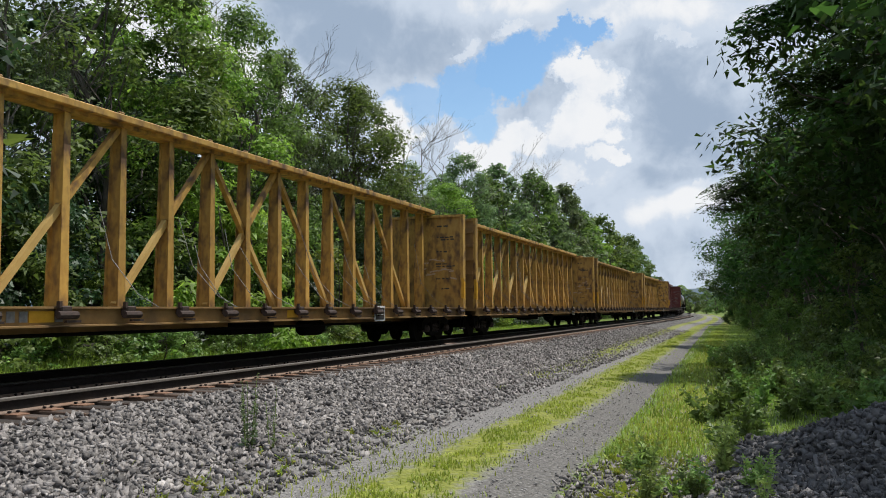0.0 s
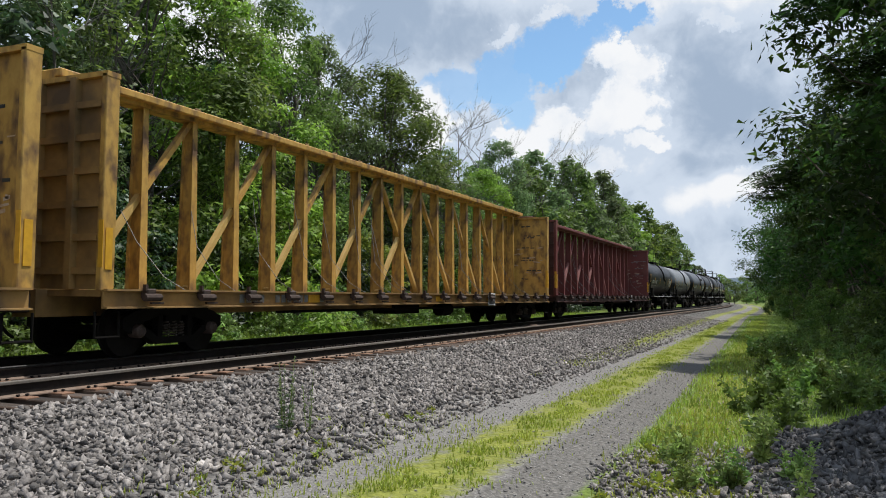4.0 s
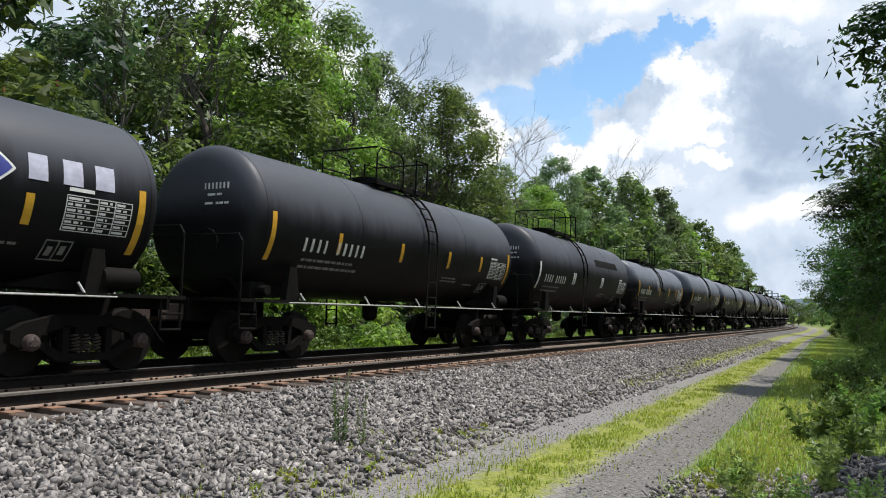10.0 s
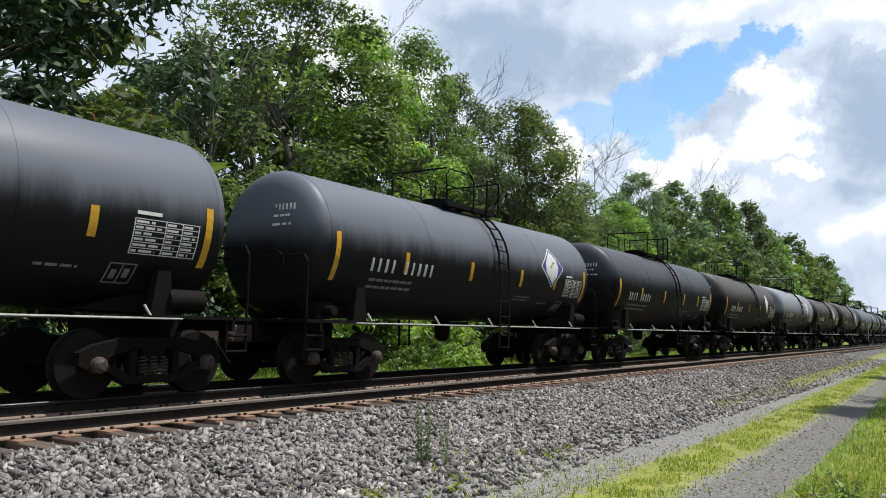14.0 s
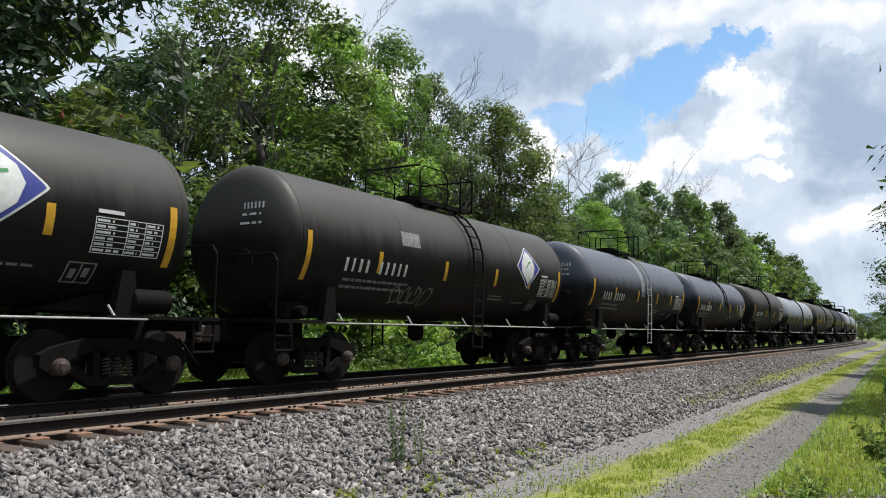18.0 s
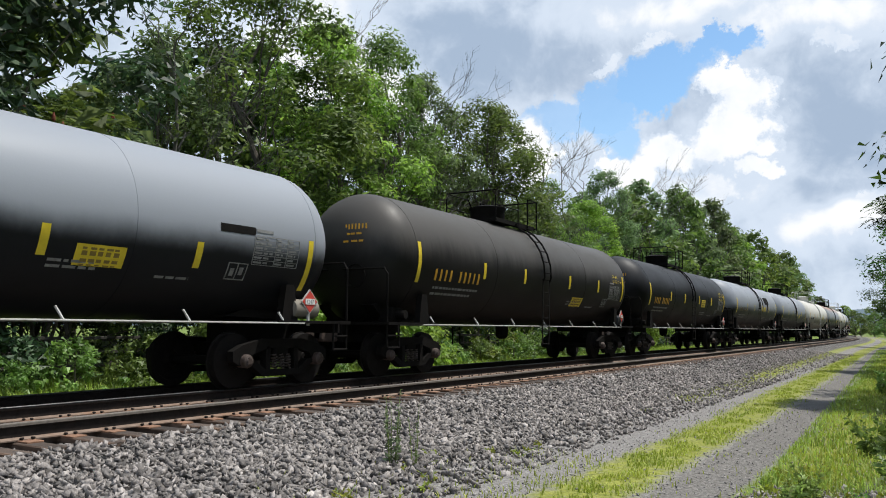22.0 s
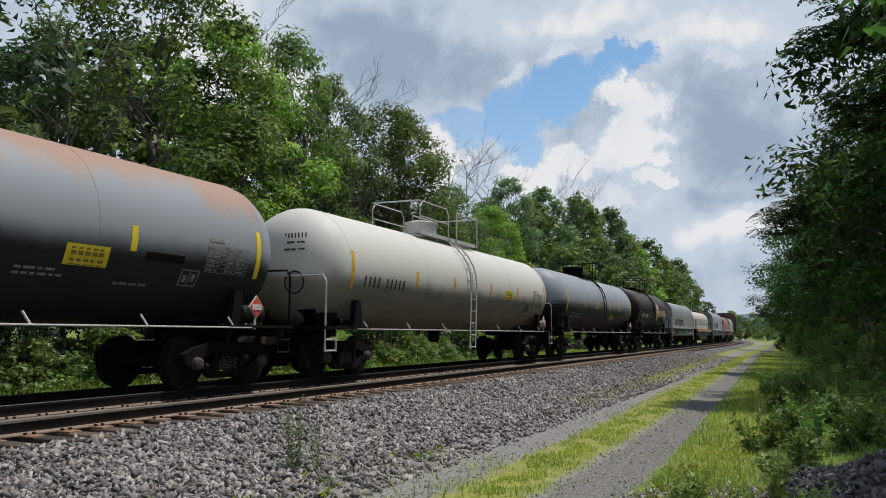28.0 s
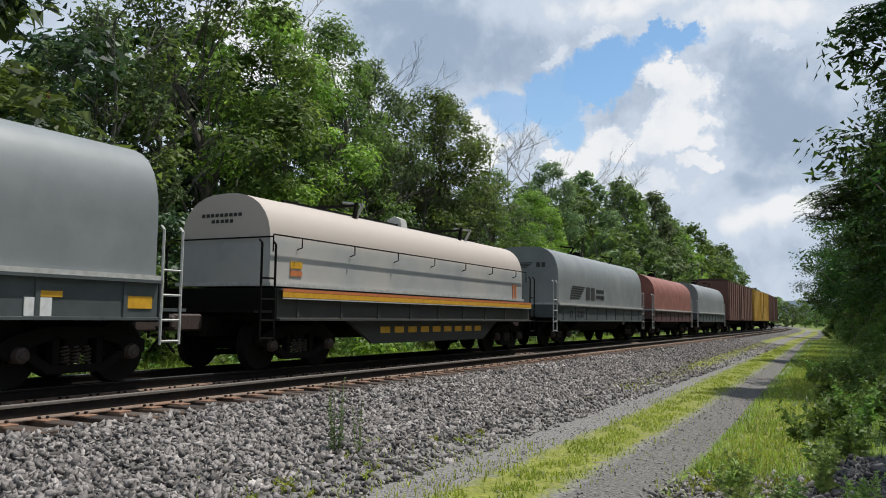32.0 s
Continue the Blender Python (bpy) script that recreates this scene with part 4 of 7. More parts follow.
def blades(name, label, xy, h, w, material, bendk=0.5, seed=1, per=1, parent=None, zoff=0.0):
    """Grass blades: bent strips of two quads."""
    rng = np.random.default_rng(seed)
    n = len(xy)
    z = ground_z(xy[:, 0], xy[:, 1]) + zoff
    base = np.stack([xy[:, 0], xy[:, 1], z], -1)
    a = rng.random(n) * 2 * math.pi
    d = np.stack([np.cos(a), np.sin(a), np.zeros(n)], -1)
    s = np.stack([-np.sin(a), np.cos(a), np.zeros(n)], -1)
    hh = (h * (0.45 + 0.85 * rng.random(n)))[:, None]
    ww = (w * (0.7 + 0.6 * rng.random(n)))[:, None]
    k = (bendk * rng.random(n))[:, None]
    up = np.array([0, 0, 1.0])
    mid = base + up * hh * 0.55 + d * hh * k * 0.35
    top = base + up * hh * (1 - 0.3 * k) + d * hh * k
    v = np.stack([base - s * ww, base + s * ww, mid + s * ww * 0.8, mid - s * ww * 0.8, top + s * ww * 0.15, top - s * ww * 0.15], 1)
    o = 6 * np.arange(n)[:, None]
    f = np.concatenate([o + np.array([[0, 1, 2, 3]]), o + np.array([[3, 2, 4, 5]])])
    ob = new(name, np_mesh(name, v.reshape(-1, 3), f, material))
    ob.parent = parent
    return tagged(ob, label, "" if parent else "grass", kind="stuff" if not parent else "")


def build_grass():
    rng = np.random.default_rng(8)

    def strip(n, r0, sd, y0, y1, p=1.3):
        y = y0 + (y1 - y0) * rng.random(n) ** p
        x = r0 + sd * rng.normal(size=n) + road_shift(y)
        return np.stack([x, y], -1)

    xy = strip(30000, -2.98, 0.27, 3.5, 60, 1.6)
    w = np.array([noise.noise((a * 2.6, b * 1.7, 0)) + 0.6 * noise.noise((a * 9, b * 7, 4)) for a, b in xy])
    blades("lane_grass", "yellow-green mown grass along the middle of the lane", xy[w > -0.02], 0.05, 0.006, M_lawn, 0.9, 2)
    xy = np.concatenate([strip(9000, -1.15, 0.26, 8, 60), strip(2500, -4.55, 0.25, 18, 60), strip(2600, -0.9, 0.35, 4, 12), strip(1200, -3.9, 0.6, 4, 10)])
    blades("verge_grass", "short bright grass fringing the gravel lane", xy, 0.07, 0.006, M_lawn, 0.9, 3)
    y = 9.0 + 70 * rng.random(26000) ** 1.6
    x = -1.6 + 3.8 * rng.random(26000) ** 1.2 - 0.03 * (y - 10)
    keep = np.hypot((x - 2.4) / 2.7, (y - 9.3) / 2.3) > 1.0
    blades("tall_grass", "rank green grass under the trees", np.stack([x, y], -1)[keep], 0.10, 0.006, M_grass, 1.0, 4)
    y = -6 + 70 * rng.random(30000) ** 1.15
    x = -17.0 + 4.3 * rng.random(30000)
    blades("trackside_grass", "rough bright green grass between track and fence", np.stack([x, y], -1), 0.26, 0.013, M_grass, 0.8, 5)


def weed(x, y, h, stems, seed, label, material, leafy=26, size=0.035, spread=0.12, name="weed", group="weeds"):
    rng = random.Random(seed)
    nr = np.random.default_rng(seed)
    ob = thing(name, label, "plant", group, m=pose(x, y, float(ground_z(x, y)) - 0.01))
    st, pts = MB(), []
    for i in range(stems):
        hh = h * rng.uniform(0.5, 1.0) if i else h
        a, q = rng.uniform(0, 6.28), spread * rng.uniform(0.3, 1.2) * (hh if i else 0.4)
        b = Vector((0.03 * math.cos(a), 0.03 * math.sin(a), 0))
        t = Vector((q * math.cos(a), q * math.sin(a), hh))
        line = [b.lerp(t, k / 4) + Vector((0, 0, 0.05 * hh * math.sin(k * 0.8))) for k in range(5)]
        st.tube(line, [0.006, 0.005, 0.004, 0.003, 0.002], 4)
        for k in range(leafy):
            u = rng.uniform(0.08, 1.0)
            j = min(3, int(u * 4))
            p = line[j].lerp(line[j + 1], u * 4 - j)
            pts.append((*p, size * (1.5 - u)))
    tagged(part("stem", st, M_weed, ob), kind="stuff")
    p = np.array([q[:3] for q in pts])
    s = np.array([q[3] for q in pts])
    n = len(p)
    d = nr.normal(size=(n, 3)) * np.array([1, 1, 0.5]) + np.array([0, 0, 0.35])
    d /= np.linalg.norm(d, axis=1)[:, None]
    w = np.cross(d, nr.normal(size=(n, 3)))
    w /= np.linalg.norm(w, axis=1)[:, None]
    L = s[:, None] * (0.8 + 0.9 * nr.random((n, 1)))
    v = np.stack([p, p + d * L * 0.55 + w * L * 0.26, p + d * L * 1.2, p + d * L * 0.55 - w * L * 0.26], 1)
    part("leaves", np_mesh("leaves", v.reshape(-1, 3), np.arange(4 * n).reshape(n, 4), material), material, ob)
    return ob


def build_weeds():
    weed(-5.16, 7.42, 0.86, 6, 1, "tall spindly grey-green weed growing from the ballast", M_stalk, 46, 0.034, 0.2)
    weed(-4.98, 7.60, 0.72, 3, 2, "thin dry weed stalks growing from the ballast", M_stalk, 22, 0.03, 0.15)
    weed(-4.62, 5.85, 0.16, 5, 3, "small yellow-green seedling in the ballast", M_lawn, 10, 0.05, 0.6)
    weed(-4.35, 6.8, 0.1, 4, 4, "small yellow-green seedling in the ballast", M_lawn, 8, 0.04, 0.6)
    rng = random.Random(9)
    for i in range(12):
        weed(rng.uniform(-5.2, -4.3), rng.uniform(5, 16), rng.uniform(0.05, 0.12), 4, 50 + i, "small yellow-green seedling in the ballast", M_lawn, 8, 0.035, 0.7)
    weed(-1.0, 8.3, 0.42, 8, 5, "bushy pale green weed at the lane's edge", M_weed, 44, 0.042, 0.5)
    weed(-0.3, 8.5, 0.66, 8, 6, "bushy pale green weed at the lane's edge", M_weed, 50, 0.05, 0.4)
    for i in range(150):
        y = 6.8 + 24 * rng.random() ** 1.15
        x = (-1.25 if y < 9.8 else -0.75) + 2.3 * rng.random() ** 0.8 - 0.03 * (y - 8)
        if math.hypot((x - 2.4) / 2.5, (y - 9.4) / 2.2) < 1 or (x > 0.1 and y < 11):
            continue
        stony = y < 9.8 and x < 0.3
        if stony and rng.random() < 0.4:
            continue
        tall = rng.uniform(0.22, 0.42) if stony or x < -0.7 else rng.uniform(0.38, 0.75)
        weed(x, y, tall, rng.randint(4, 8), 100 + i, "pale leafy weed on the stony verge" if stony else "broad-leaved green weed in the rough verge", M_weed if stony and rng.random() < 0.6 else M_herb, 30, rng.uniform(0.034, 0.05) if stony else rng.uniform(0.06, 0.10), 0.6)
    for i in range(40):
        weed(rng.uniform(-1.5, -0.2), rng.uniform(5.2, 10), rng.uniform(0.05, 0.16), 4, 300 + i, "small bright seedling on the lane's edge", M_lawn, 9, 0.045, 0.8)


def build_fence():
    ob = thing("rail_fence", "weathered post and rail fence behind the tracks", "fence")
    post = MB().box((0, 0, 0.35), (0.10, 0.10, 1.5), bev=0.012).mesh("post")
    rail = MB().box((0, 0, 0), (0.04, 2.46, 0.075), bev=0.008).mesh("rail")
    y = -4.0
    while y < 70:
        z = float(ground_z(-17.0, y))
        part("post", post, M_fence, ob, m=pose(-17.0, y, z))
        for h in (0.95, 0.62, 0.3):
            part("fence_rail", rail, M_fence, ob, m=pose(-16.92, y + 1.2, z + h + 0.15))
        y += 2.4


# ---- rolling stock ----
# each car stands with its middle at its origin, rails at zero, y along the train
GAPS = [2.10, 26.59, 51.18, 75.69, 100.12, 125.12, 138.63, 152.12, 165.63, 178.81, 192.41, 205.95, 219.15, 232.57, 246.05, 259.75, 273.27, 286.85, 299.98, 313.62, 327.45, 341.06, 354.40, 367.79,
        384.66, 401.47, 418.24, 435.45, 452.20, 470.37, 487.47, 505.54, 522.75, 536.32, 551.40, 566.84, 582.21, 595.66, 610.55, 629.35, 648.15, 666.95]
SPEED = 16.918
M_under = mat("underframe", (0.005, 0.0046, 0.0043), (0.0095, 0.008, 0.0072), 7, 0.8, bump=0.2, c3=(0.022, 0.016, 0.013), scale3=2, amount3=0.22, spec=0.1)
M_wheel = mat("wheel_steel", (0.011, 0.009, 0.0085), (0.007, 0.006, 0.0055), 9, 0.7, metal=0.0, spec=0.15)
M_cap = mat("bearing_cap", (0.062, 0.04, 0.032), (0.034, 0.024, 0.02), 20, 0.7)
M_spring = mat("spring_steel", (0.06, 0.047, 0.04), (0.03, 0.024, 0.021), 20, 0.6)
M_white = mat("white_lettering", (0.72, 0.72, 0.70), (0.55, 0.55, 0.53), 8, 0.6)
M_dim = mat("dim_lettering", (0.25, 0.25, 0.245), (0.13, 0.13, 0.13), 10, 0.6)
M_yellow = mat("reflective_yellow", (0.66, 0.36, 0.025), (0.52, 0.27, 0.02), 8, 0.5)
M_lemon = mat("panel_yellow", (0.72, 0.55, 0.03), (0.60, 0.44, 0.02), 8, 0.5)
M_black = mat("black_lettering", (0.02, 0.02, 0.022), (0.035, 0.035, 0.035), 8, 0.6)
M_red = mat("placard_red", (0.55, 0.06, 0.04), (0.42, 0.05, 0.04), 8, 0.5)
M_blue = mat("emblem_blue", (0.035, 0.045, 0.22), (0.05, 0.06, 0.28), 6, 0.5)
M_green = mat("emblem_green", (0.08, 0.28, 0.12), (0.06, 0.22, 0.10), 6, 0.5)
M_orange = mat("emblem_orange", (0.55, 0.17, 0.05), (0.42, 0.13, 0.05), 6, 0.6)
M_tag = mat("spray_silver", (0.48, 0.50, 0.52), (0.33, 0.34, 0.36), 8, 0.5)
M_ink = mat("spray_dark_olive", (0.05, 0.046, 0.022), (0.03, 0.028, 0.016), 8, 0.6)
M_bright = mat("handrail_light", (0.5, 0.5, 0.48), (0.34, 0.33, 0.31), 9, 0.5)
M_lilac = mat("silver_lilac_letters", (0.50, 0.50, 0.60), (0.36, 0.36, 0.45), 8, 0.5)
M_rusted = mat("rust_edged_cream", (0.66, 0.55, 0.42), (0.50, 0.34, 0.22), 9, 0.6, c3=(0.48, 0.19, 0.07), scale3=5, amount3=0.42)
SHARED = {}


def shared(key, make):
    if key not in SHARED:
        SHARED[key] = make()
    return SHARED[key]


def meshed(mb, name, material, smooth=False):
    me = mb.mesh(name, smooth)
    me.materials.append(material)
    return me


def truck(car, y, wheel_r=0.457, half=0.89):
    """A three-piece freight truck: bolster, side frames, springs, wheels and bearing caps."""
    def bolster():
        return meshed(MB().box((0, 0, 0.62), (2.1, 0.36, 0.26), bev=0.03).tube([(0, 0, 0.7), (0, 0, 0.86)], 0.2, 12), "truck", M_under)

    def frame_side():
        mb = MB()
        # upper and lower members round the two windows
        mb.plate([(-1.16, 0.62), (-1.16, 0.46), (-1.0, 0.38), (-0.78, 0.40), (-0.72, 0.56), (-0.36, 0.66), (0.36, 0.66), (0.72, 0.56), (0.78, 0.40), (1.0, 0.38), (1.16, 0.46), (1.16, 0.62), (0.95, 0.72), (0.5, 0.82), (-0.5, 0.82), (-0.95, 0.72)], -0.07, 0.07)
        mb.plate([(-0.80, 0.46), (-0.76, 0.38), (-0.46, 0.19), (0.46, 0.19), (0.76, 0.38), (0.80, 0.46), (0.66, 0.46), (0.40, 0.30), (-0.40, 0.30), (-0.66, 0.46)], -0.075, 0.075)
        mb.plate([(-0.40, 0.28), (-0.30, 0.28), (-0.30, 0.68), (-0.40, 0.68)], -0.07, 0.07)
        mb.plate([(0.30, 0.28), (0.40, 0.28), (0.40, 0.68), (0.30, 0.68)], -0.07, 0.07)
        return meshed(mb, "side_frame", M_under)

    def spring():
        mb = MB()
        for dy in (-0.17, 0.0, 0.17):
            pts = [(0.02 + 0.06 * math.cos(a), dy + 0.06 * math.sin(a), 0.31 + 0.24 * a / 31.4) for a in [k * 31.4 / 32 for k in range(33)]]
            mb.tube(pts, 0.014, 4)
        return meshed(mb, "spring", M_spring)

    def wheel():
        r = wheel_r
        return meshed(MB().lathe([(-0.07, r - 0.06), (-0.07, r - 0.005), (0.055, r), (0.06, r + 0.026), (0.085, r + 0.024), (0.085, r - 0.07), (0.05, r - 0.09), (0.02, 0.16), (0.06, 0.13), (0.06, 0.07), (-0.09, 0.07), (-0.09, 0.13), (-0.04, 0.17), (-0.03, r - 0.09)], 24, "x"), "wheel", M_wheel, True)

    def cap():
        return meshed(MB().lathe([(-0.1, 0.11), (0.06, 0.115), (0.1, 0.1), (0.115, 0.06), (0.13, 0.05)], 14, "x").box((0.118, 0.055, 0.0), (0.02, 0.03, 0.03)).box((0.118, -0.03, 0.05), (0.02, 0.03, 0.03)).box((0.118, -0.03, -0.05), (0.02, 0.03, 0.03)), "bearing_cap", M_cap, True)

    tr = part("truck", shared("bolster", bolster), M_under, car, m=pose(0, y, 0))
    for sx in (1, -1):
        part("side_frame", shared("side_frame", frame_side), M_under, tr, m=pose(sx * 1.0, 0, 0, 0, 0, 0 if sx > 0 else 180))
        part("spring", shared("spring", spring), M_spring, tr, m=pose(sx * 1.0, 0, 0))
        for sy in (-half, half):
            part("wheel", shared("wheel%.3f" % wheel_r, wheel), M_wheel, tr, m=pose(sx * 0.75, sy, wheel_r, 0, 0, 180 if sx > 0 else 0))
            part("bearing_cap", shared("cap", cap), M_cap, tr, m=pose(sx * 1.06, sy, wheel_r, 0, 0, 0 if sx > 0 else 180))
    for sy in (-half, half):
        part("axle", shared("axle", lambda: meshed(MB().tube([(-0.95, 0, 0), (0.95, 0, 0)], 0.08, 10), "axle", M_under)), M_under, tr, m=pose(0, sy, wheel_r))
    return tr


def couplers(car, half, m=M_under):
    """Coupler, draft gear and air hose at both ends."""
    def one():
        mb = MB().box((0, 0.15, 0.87), (0.28, 0.7, 0.3), bev=0.03)
        mb.box((0, 0.62, 0.87), (0.24, 0.34, 0.27), bev=0.06).box((0.1, 0.74, 0.87), (0.1, 0.16, 0.25), bev=0.04)
        return meshed(mb, "coupler", M_cap)

    def hose():
        return meshed(MB().tube([(0.25, 0.25, 0.8), (0.27, 0.4, 0.62), (0.25, 0.6, 0.42), (0.18, 0.74, 0.36)], 0.025, 6), "air_hose", M_under)

    for s, rz in ((half - 0.62, 0), (-half + 0.62, 180)):
        part("coupler", shared("coupler", one), M_cap, car, "rust-brown coupler", m=pose(0, s, 0, 0, 0, rz))
        part("air_hose", shared("hose", hose), M_under, car, m=pose(0, s, 0, 0, 0, rz))


def curved(mb, R, zc, y0, y1, z0, z1, off=0.006, n=4):
    """A sheet that follows the tank's near side, between two heights."""
    a0, a1 = math.asin(max(-1, min(1, (z0 - zc) / R))), math.asin(max(-1, min(1, (z1 - zc) / R)))
    vs, fs = [], []
    for i in range(n + 1):
        a = a0 + (a1 - a0) * i / n
        for r in (R + off, R - 0.004):
            for y in (y0, y1):
                vs.append((r * math.cos(a), y, zc + r * math.sin(a)))
    for i in range(n):
        o = 4 * i
        fs += [(o, o + 1, o + 5, o + 4), (o, o + 4, o + 6, o + 2), (o + 1, o + 3, o + 7, o + 5)]
    return mb.add(vs, fs)


def shape_on(mb, R, zc, y, z, poly, off=0.01):
    """A flat emblem, given about its middle, wrapped on the tank's near side."""
    a0 = math.asin((z - zc) / R)
    fine = []
    for (u, w), (u2, w2) in zip(poly, list(poly[1:]) + [poly[0]]):
        k = max(1, int(math.hypot(u2 - u, w2 - w) / 0.09))
        fine += [(u + (u2 - u) * i / k, w + (w2 - w) * i / k) for i in range(k)]
    n = len(fine)
    steps = (0.2, 0.4, 0.6, 0.8, 1.0)
    vs = [(0, 0)] + [(u * k, w * k) for k in steps for u, w in fine]
    out = []
    for u, w in vs:
        a = a0 + w / R
        out.append(((R + off) * math.cos(a), y + u, zc + (R + off) * math.sin(a)))
    fs = [(0, 1 + i, 1 + (i + 1) % n) for i in range(n)]
    for k in range(len(steps) - 1):
        o = 1 + k * n
        fs += [(o + i, o + n + i, o + n + (i + 1) % n, o + (i + 1) % n) for i in range(n)]
    return mb.add(out, fs)


def stroke(mb, R, zc, pts, w, off=0.006):
    """A painted line on the near side; pts as (y, z)."""
    for (ya, za), (yb, zb) in zip(pts, pts[1:]):
        d = Vector((yb - ya, zb - za))
        if d.length < 1e-4:
            continue
        p = Vector((-d.y, d.x)).normalized() * w / 2
        e = d.normalized() * w * 0.3
        q = [(ya - p.x - e.x, za - p.y - e.y), (yb - p.x + e.x, zb - p.y + e.y), (yb + p.x + e.x, zb + p.y + e.y), (ya + p.x - e.x, za + p.y - e.y)]
        vs = []
        for y, z in q:
            a = math.asin(max(-0.99, min(0.99, (z - zc) / R)))
            vs.append(((R + off) * math.cos(a), y, zc + (R + off) * math.sin(a)))
        mb.add(vs, [(0, 1, 2, 3)])
    return mb


def glyphs(rng, car, name, material, label, R, zc, y, z, n, h, w=None, gap=0.35, space=(), fill=0.42):
    """A row of bars, one for each character."""
    w = w or h * 0.6
    for i in range(n):
        if i not in space:
            part(name, curved(MB(), R, zc, y, y + w * fill * rng.uniform(0.88, 1.12), z, z + h, 0.007, 4), material, car, label)
        y += w * (1 + gap)
    return y


def small_print(rng, mb, R, zc, y, z, width, rows, h=0.035, lead=0.075):
    for k in range(rows):
        x = y
        end = y + width * rng.uniform(0.6, 1.0)
        while x < end:
            ww = rng.uniform(0.06, 0.22)
            curved(mb, R, zc, x, min(x + ww, end), z - k * lead, z - k * lead + h, 0.005, 1)
            x += ww + 0.04


LEAFY = [(0.06, -0.62), (0.30, -0.34), (0.40, 0.02), (0.30, 0.34), (0.02, 0.62), (-0.16, 0.42), (-0.34, 0.14), (-0.34, -0.2), (-0.14, -0.42)]


def emblem_leaf(car, R, zc, y, z, s, faded=False):
    if not faded:
        def diamond(k):
            out = []
            for i, (u, w) in enumerate(((0.0, -0.66), (0.66, 0.0), (0.0, 0.66), (-0.66, 0.0))):
                for d in (-1, 0, 1):
                    a = math.atan2(w, u) + d * 0.09
                    out.append((k * s * math.cos(a) * (0.66 if d == 0 else 0.62), 0.82 * k * s * math.sin(a) * (0.66 if d == 0 else 0.62)))
            return out

        part("emblem_rim", shape_on(MB(), R, zc, y, z, diamond(1.06), 0.006), M_white, car, "white rim of the diamond emblem")
        part("emblem_square", shape_on(MB(), R, zc, y, z, diamond(0.98), 0.010), M_blue, car, "blue and white diamond emblem")
    part("emblem_leaf", shape_on(MB(), R, zc, y - 0.06 * s, z, [(q[0] * s * (0.92 if faded else 1.05), q[1] * s * (0.92 if faded else 0.74)) for q in LEAFY], 0.015), M_white, car, "white leaf emblem")
    mb = MB()
    if not faded:
        stroke(mb, R, zc, [(y - 0.22 * s, z - 0.3 * s), (y - 0.14 * s, z - 0.02 * s), (y + 0.02 * s, z + 0.12 * s), (y + 0.12 * s, z + 0.14 * s)], 0.05 * s, 0.018)
        part("emblem_vein", mb, M_green, car)


def graffiti(rng, R, zc, y, z, n, h, w=0.03):
    """Loose hand-sprayed loops that say nothing."""
    mb = MB()
    for i in range(n):
        pts = []
        a0 = rng.uniform(0, 6.28)
        for k in range(13):
            t = k / 12
            pts.append((y + 0.32 * h * math.cos(a0 + t * rng.uniform(5, 8)) + t * 0.35 * h, z + h * 0.5 * math.sin(a0 + t * 6.5) * rng.uniform(0.7, 1)))
        stroke(mb, R, zc, pts, w)
        y += h * rng.uniform(0.75, 1.05)
    return mb


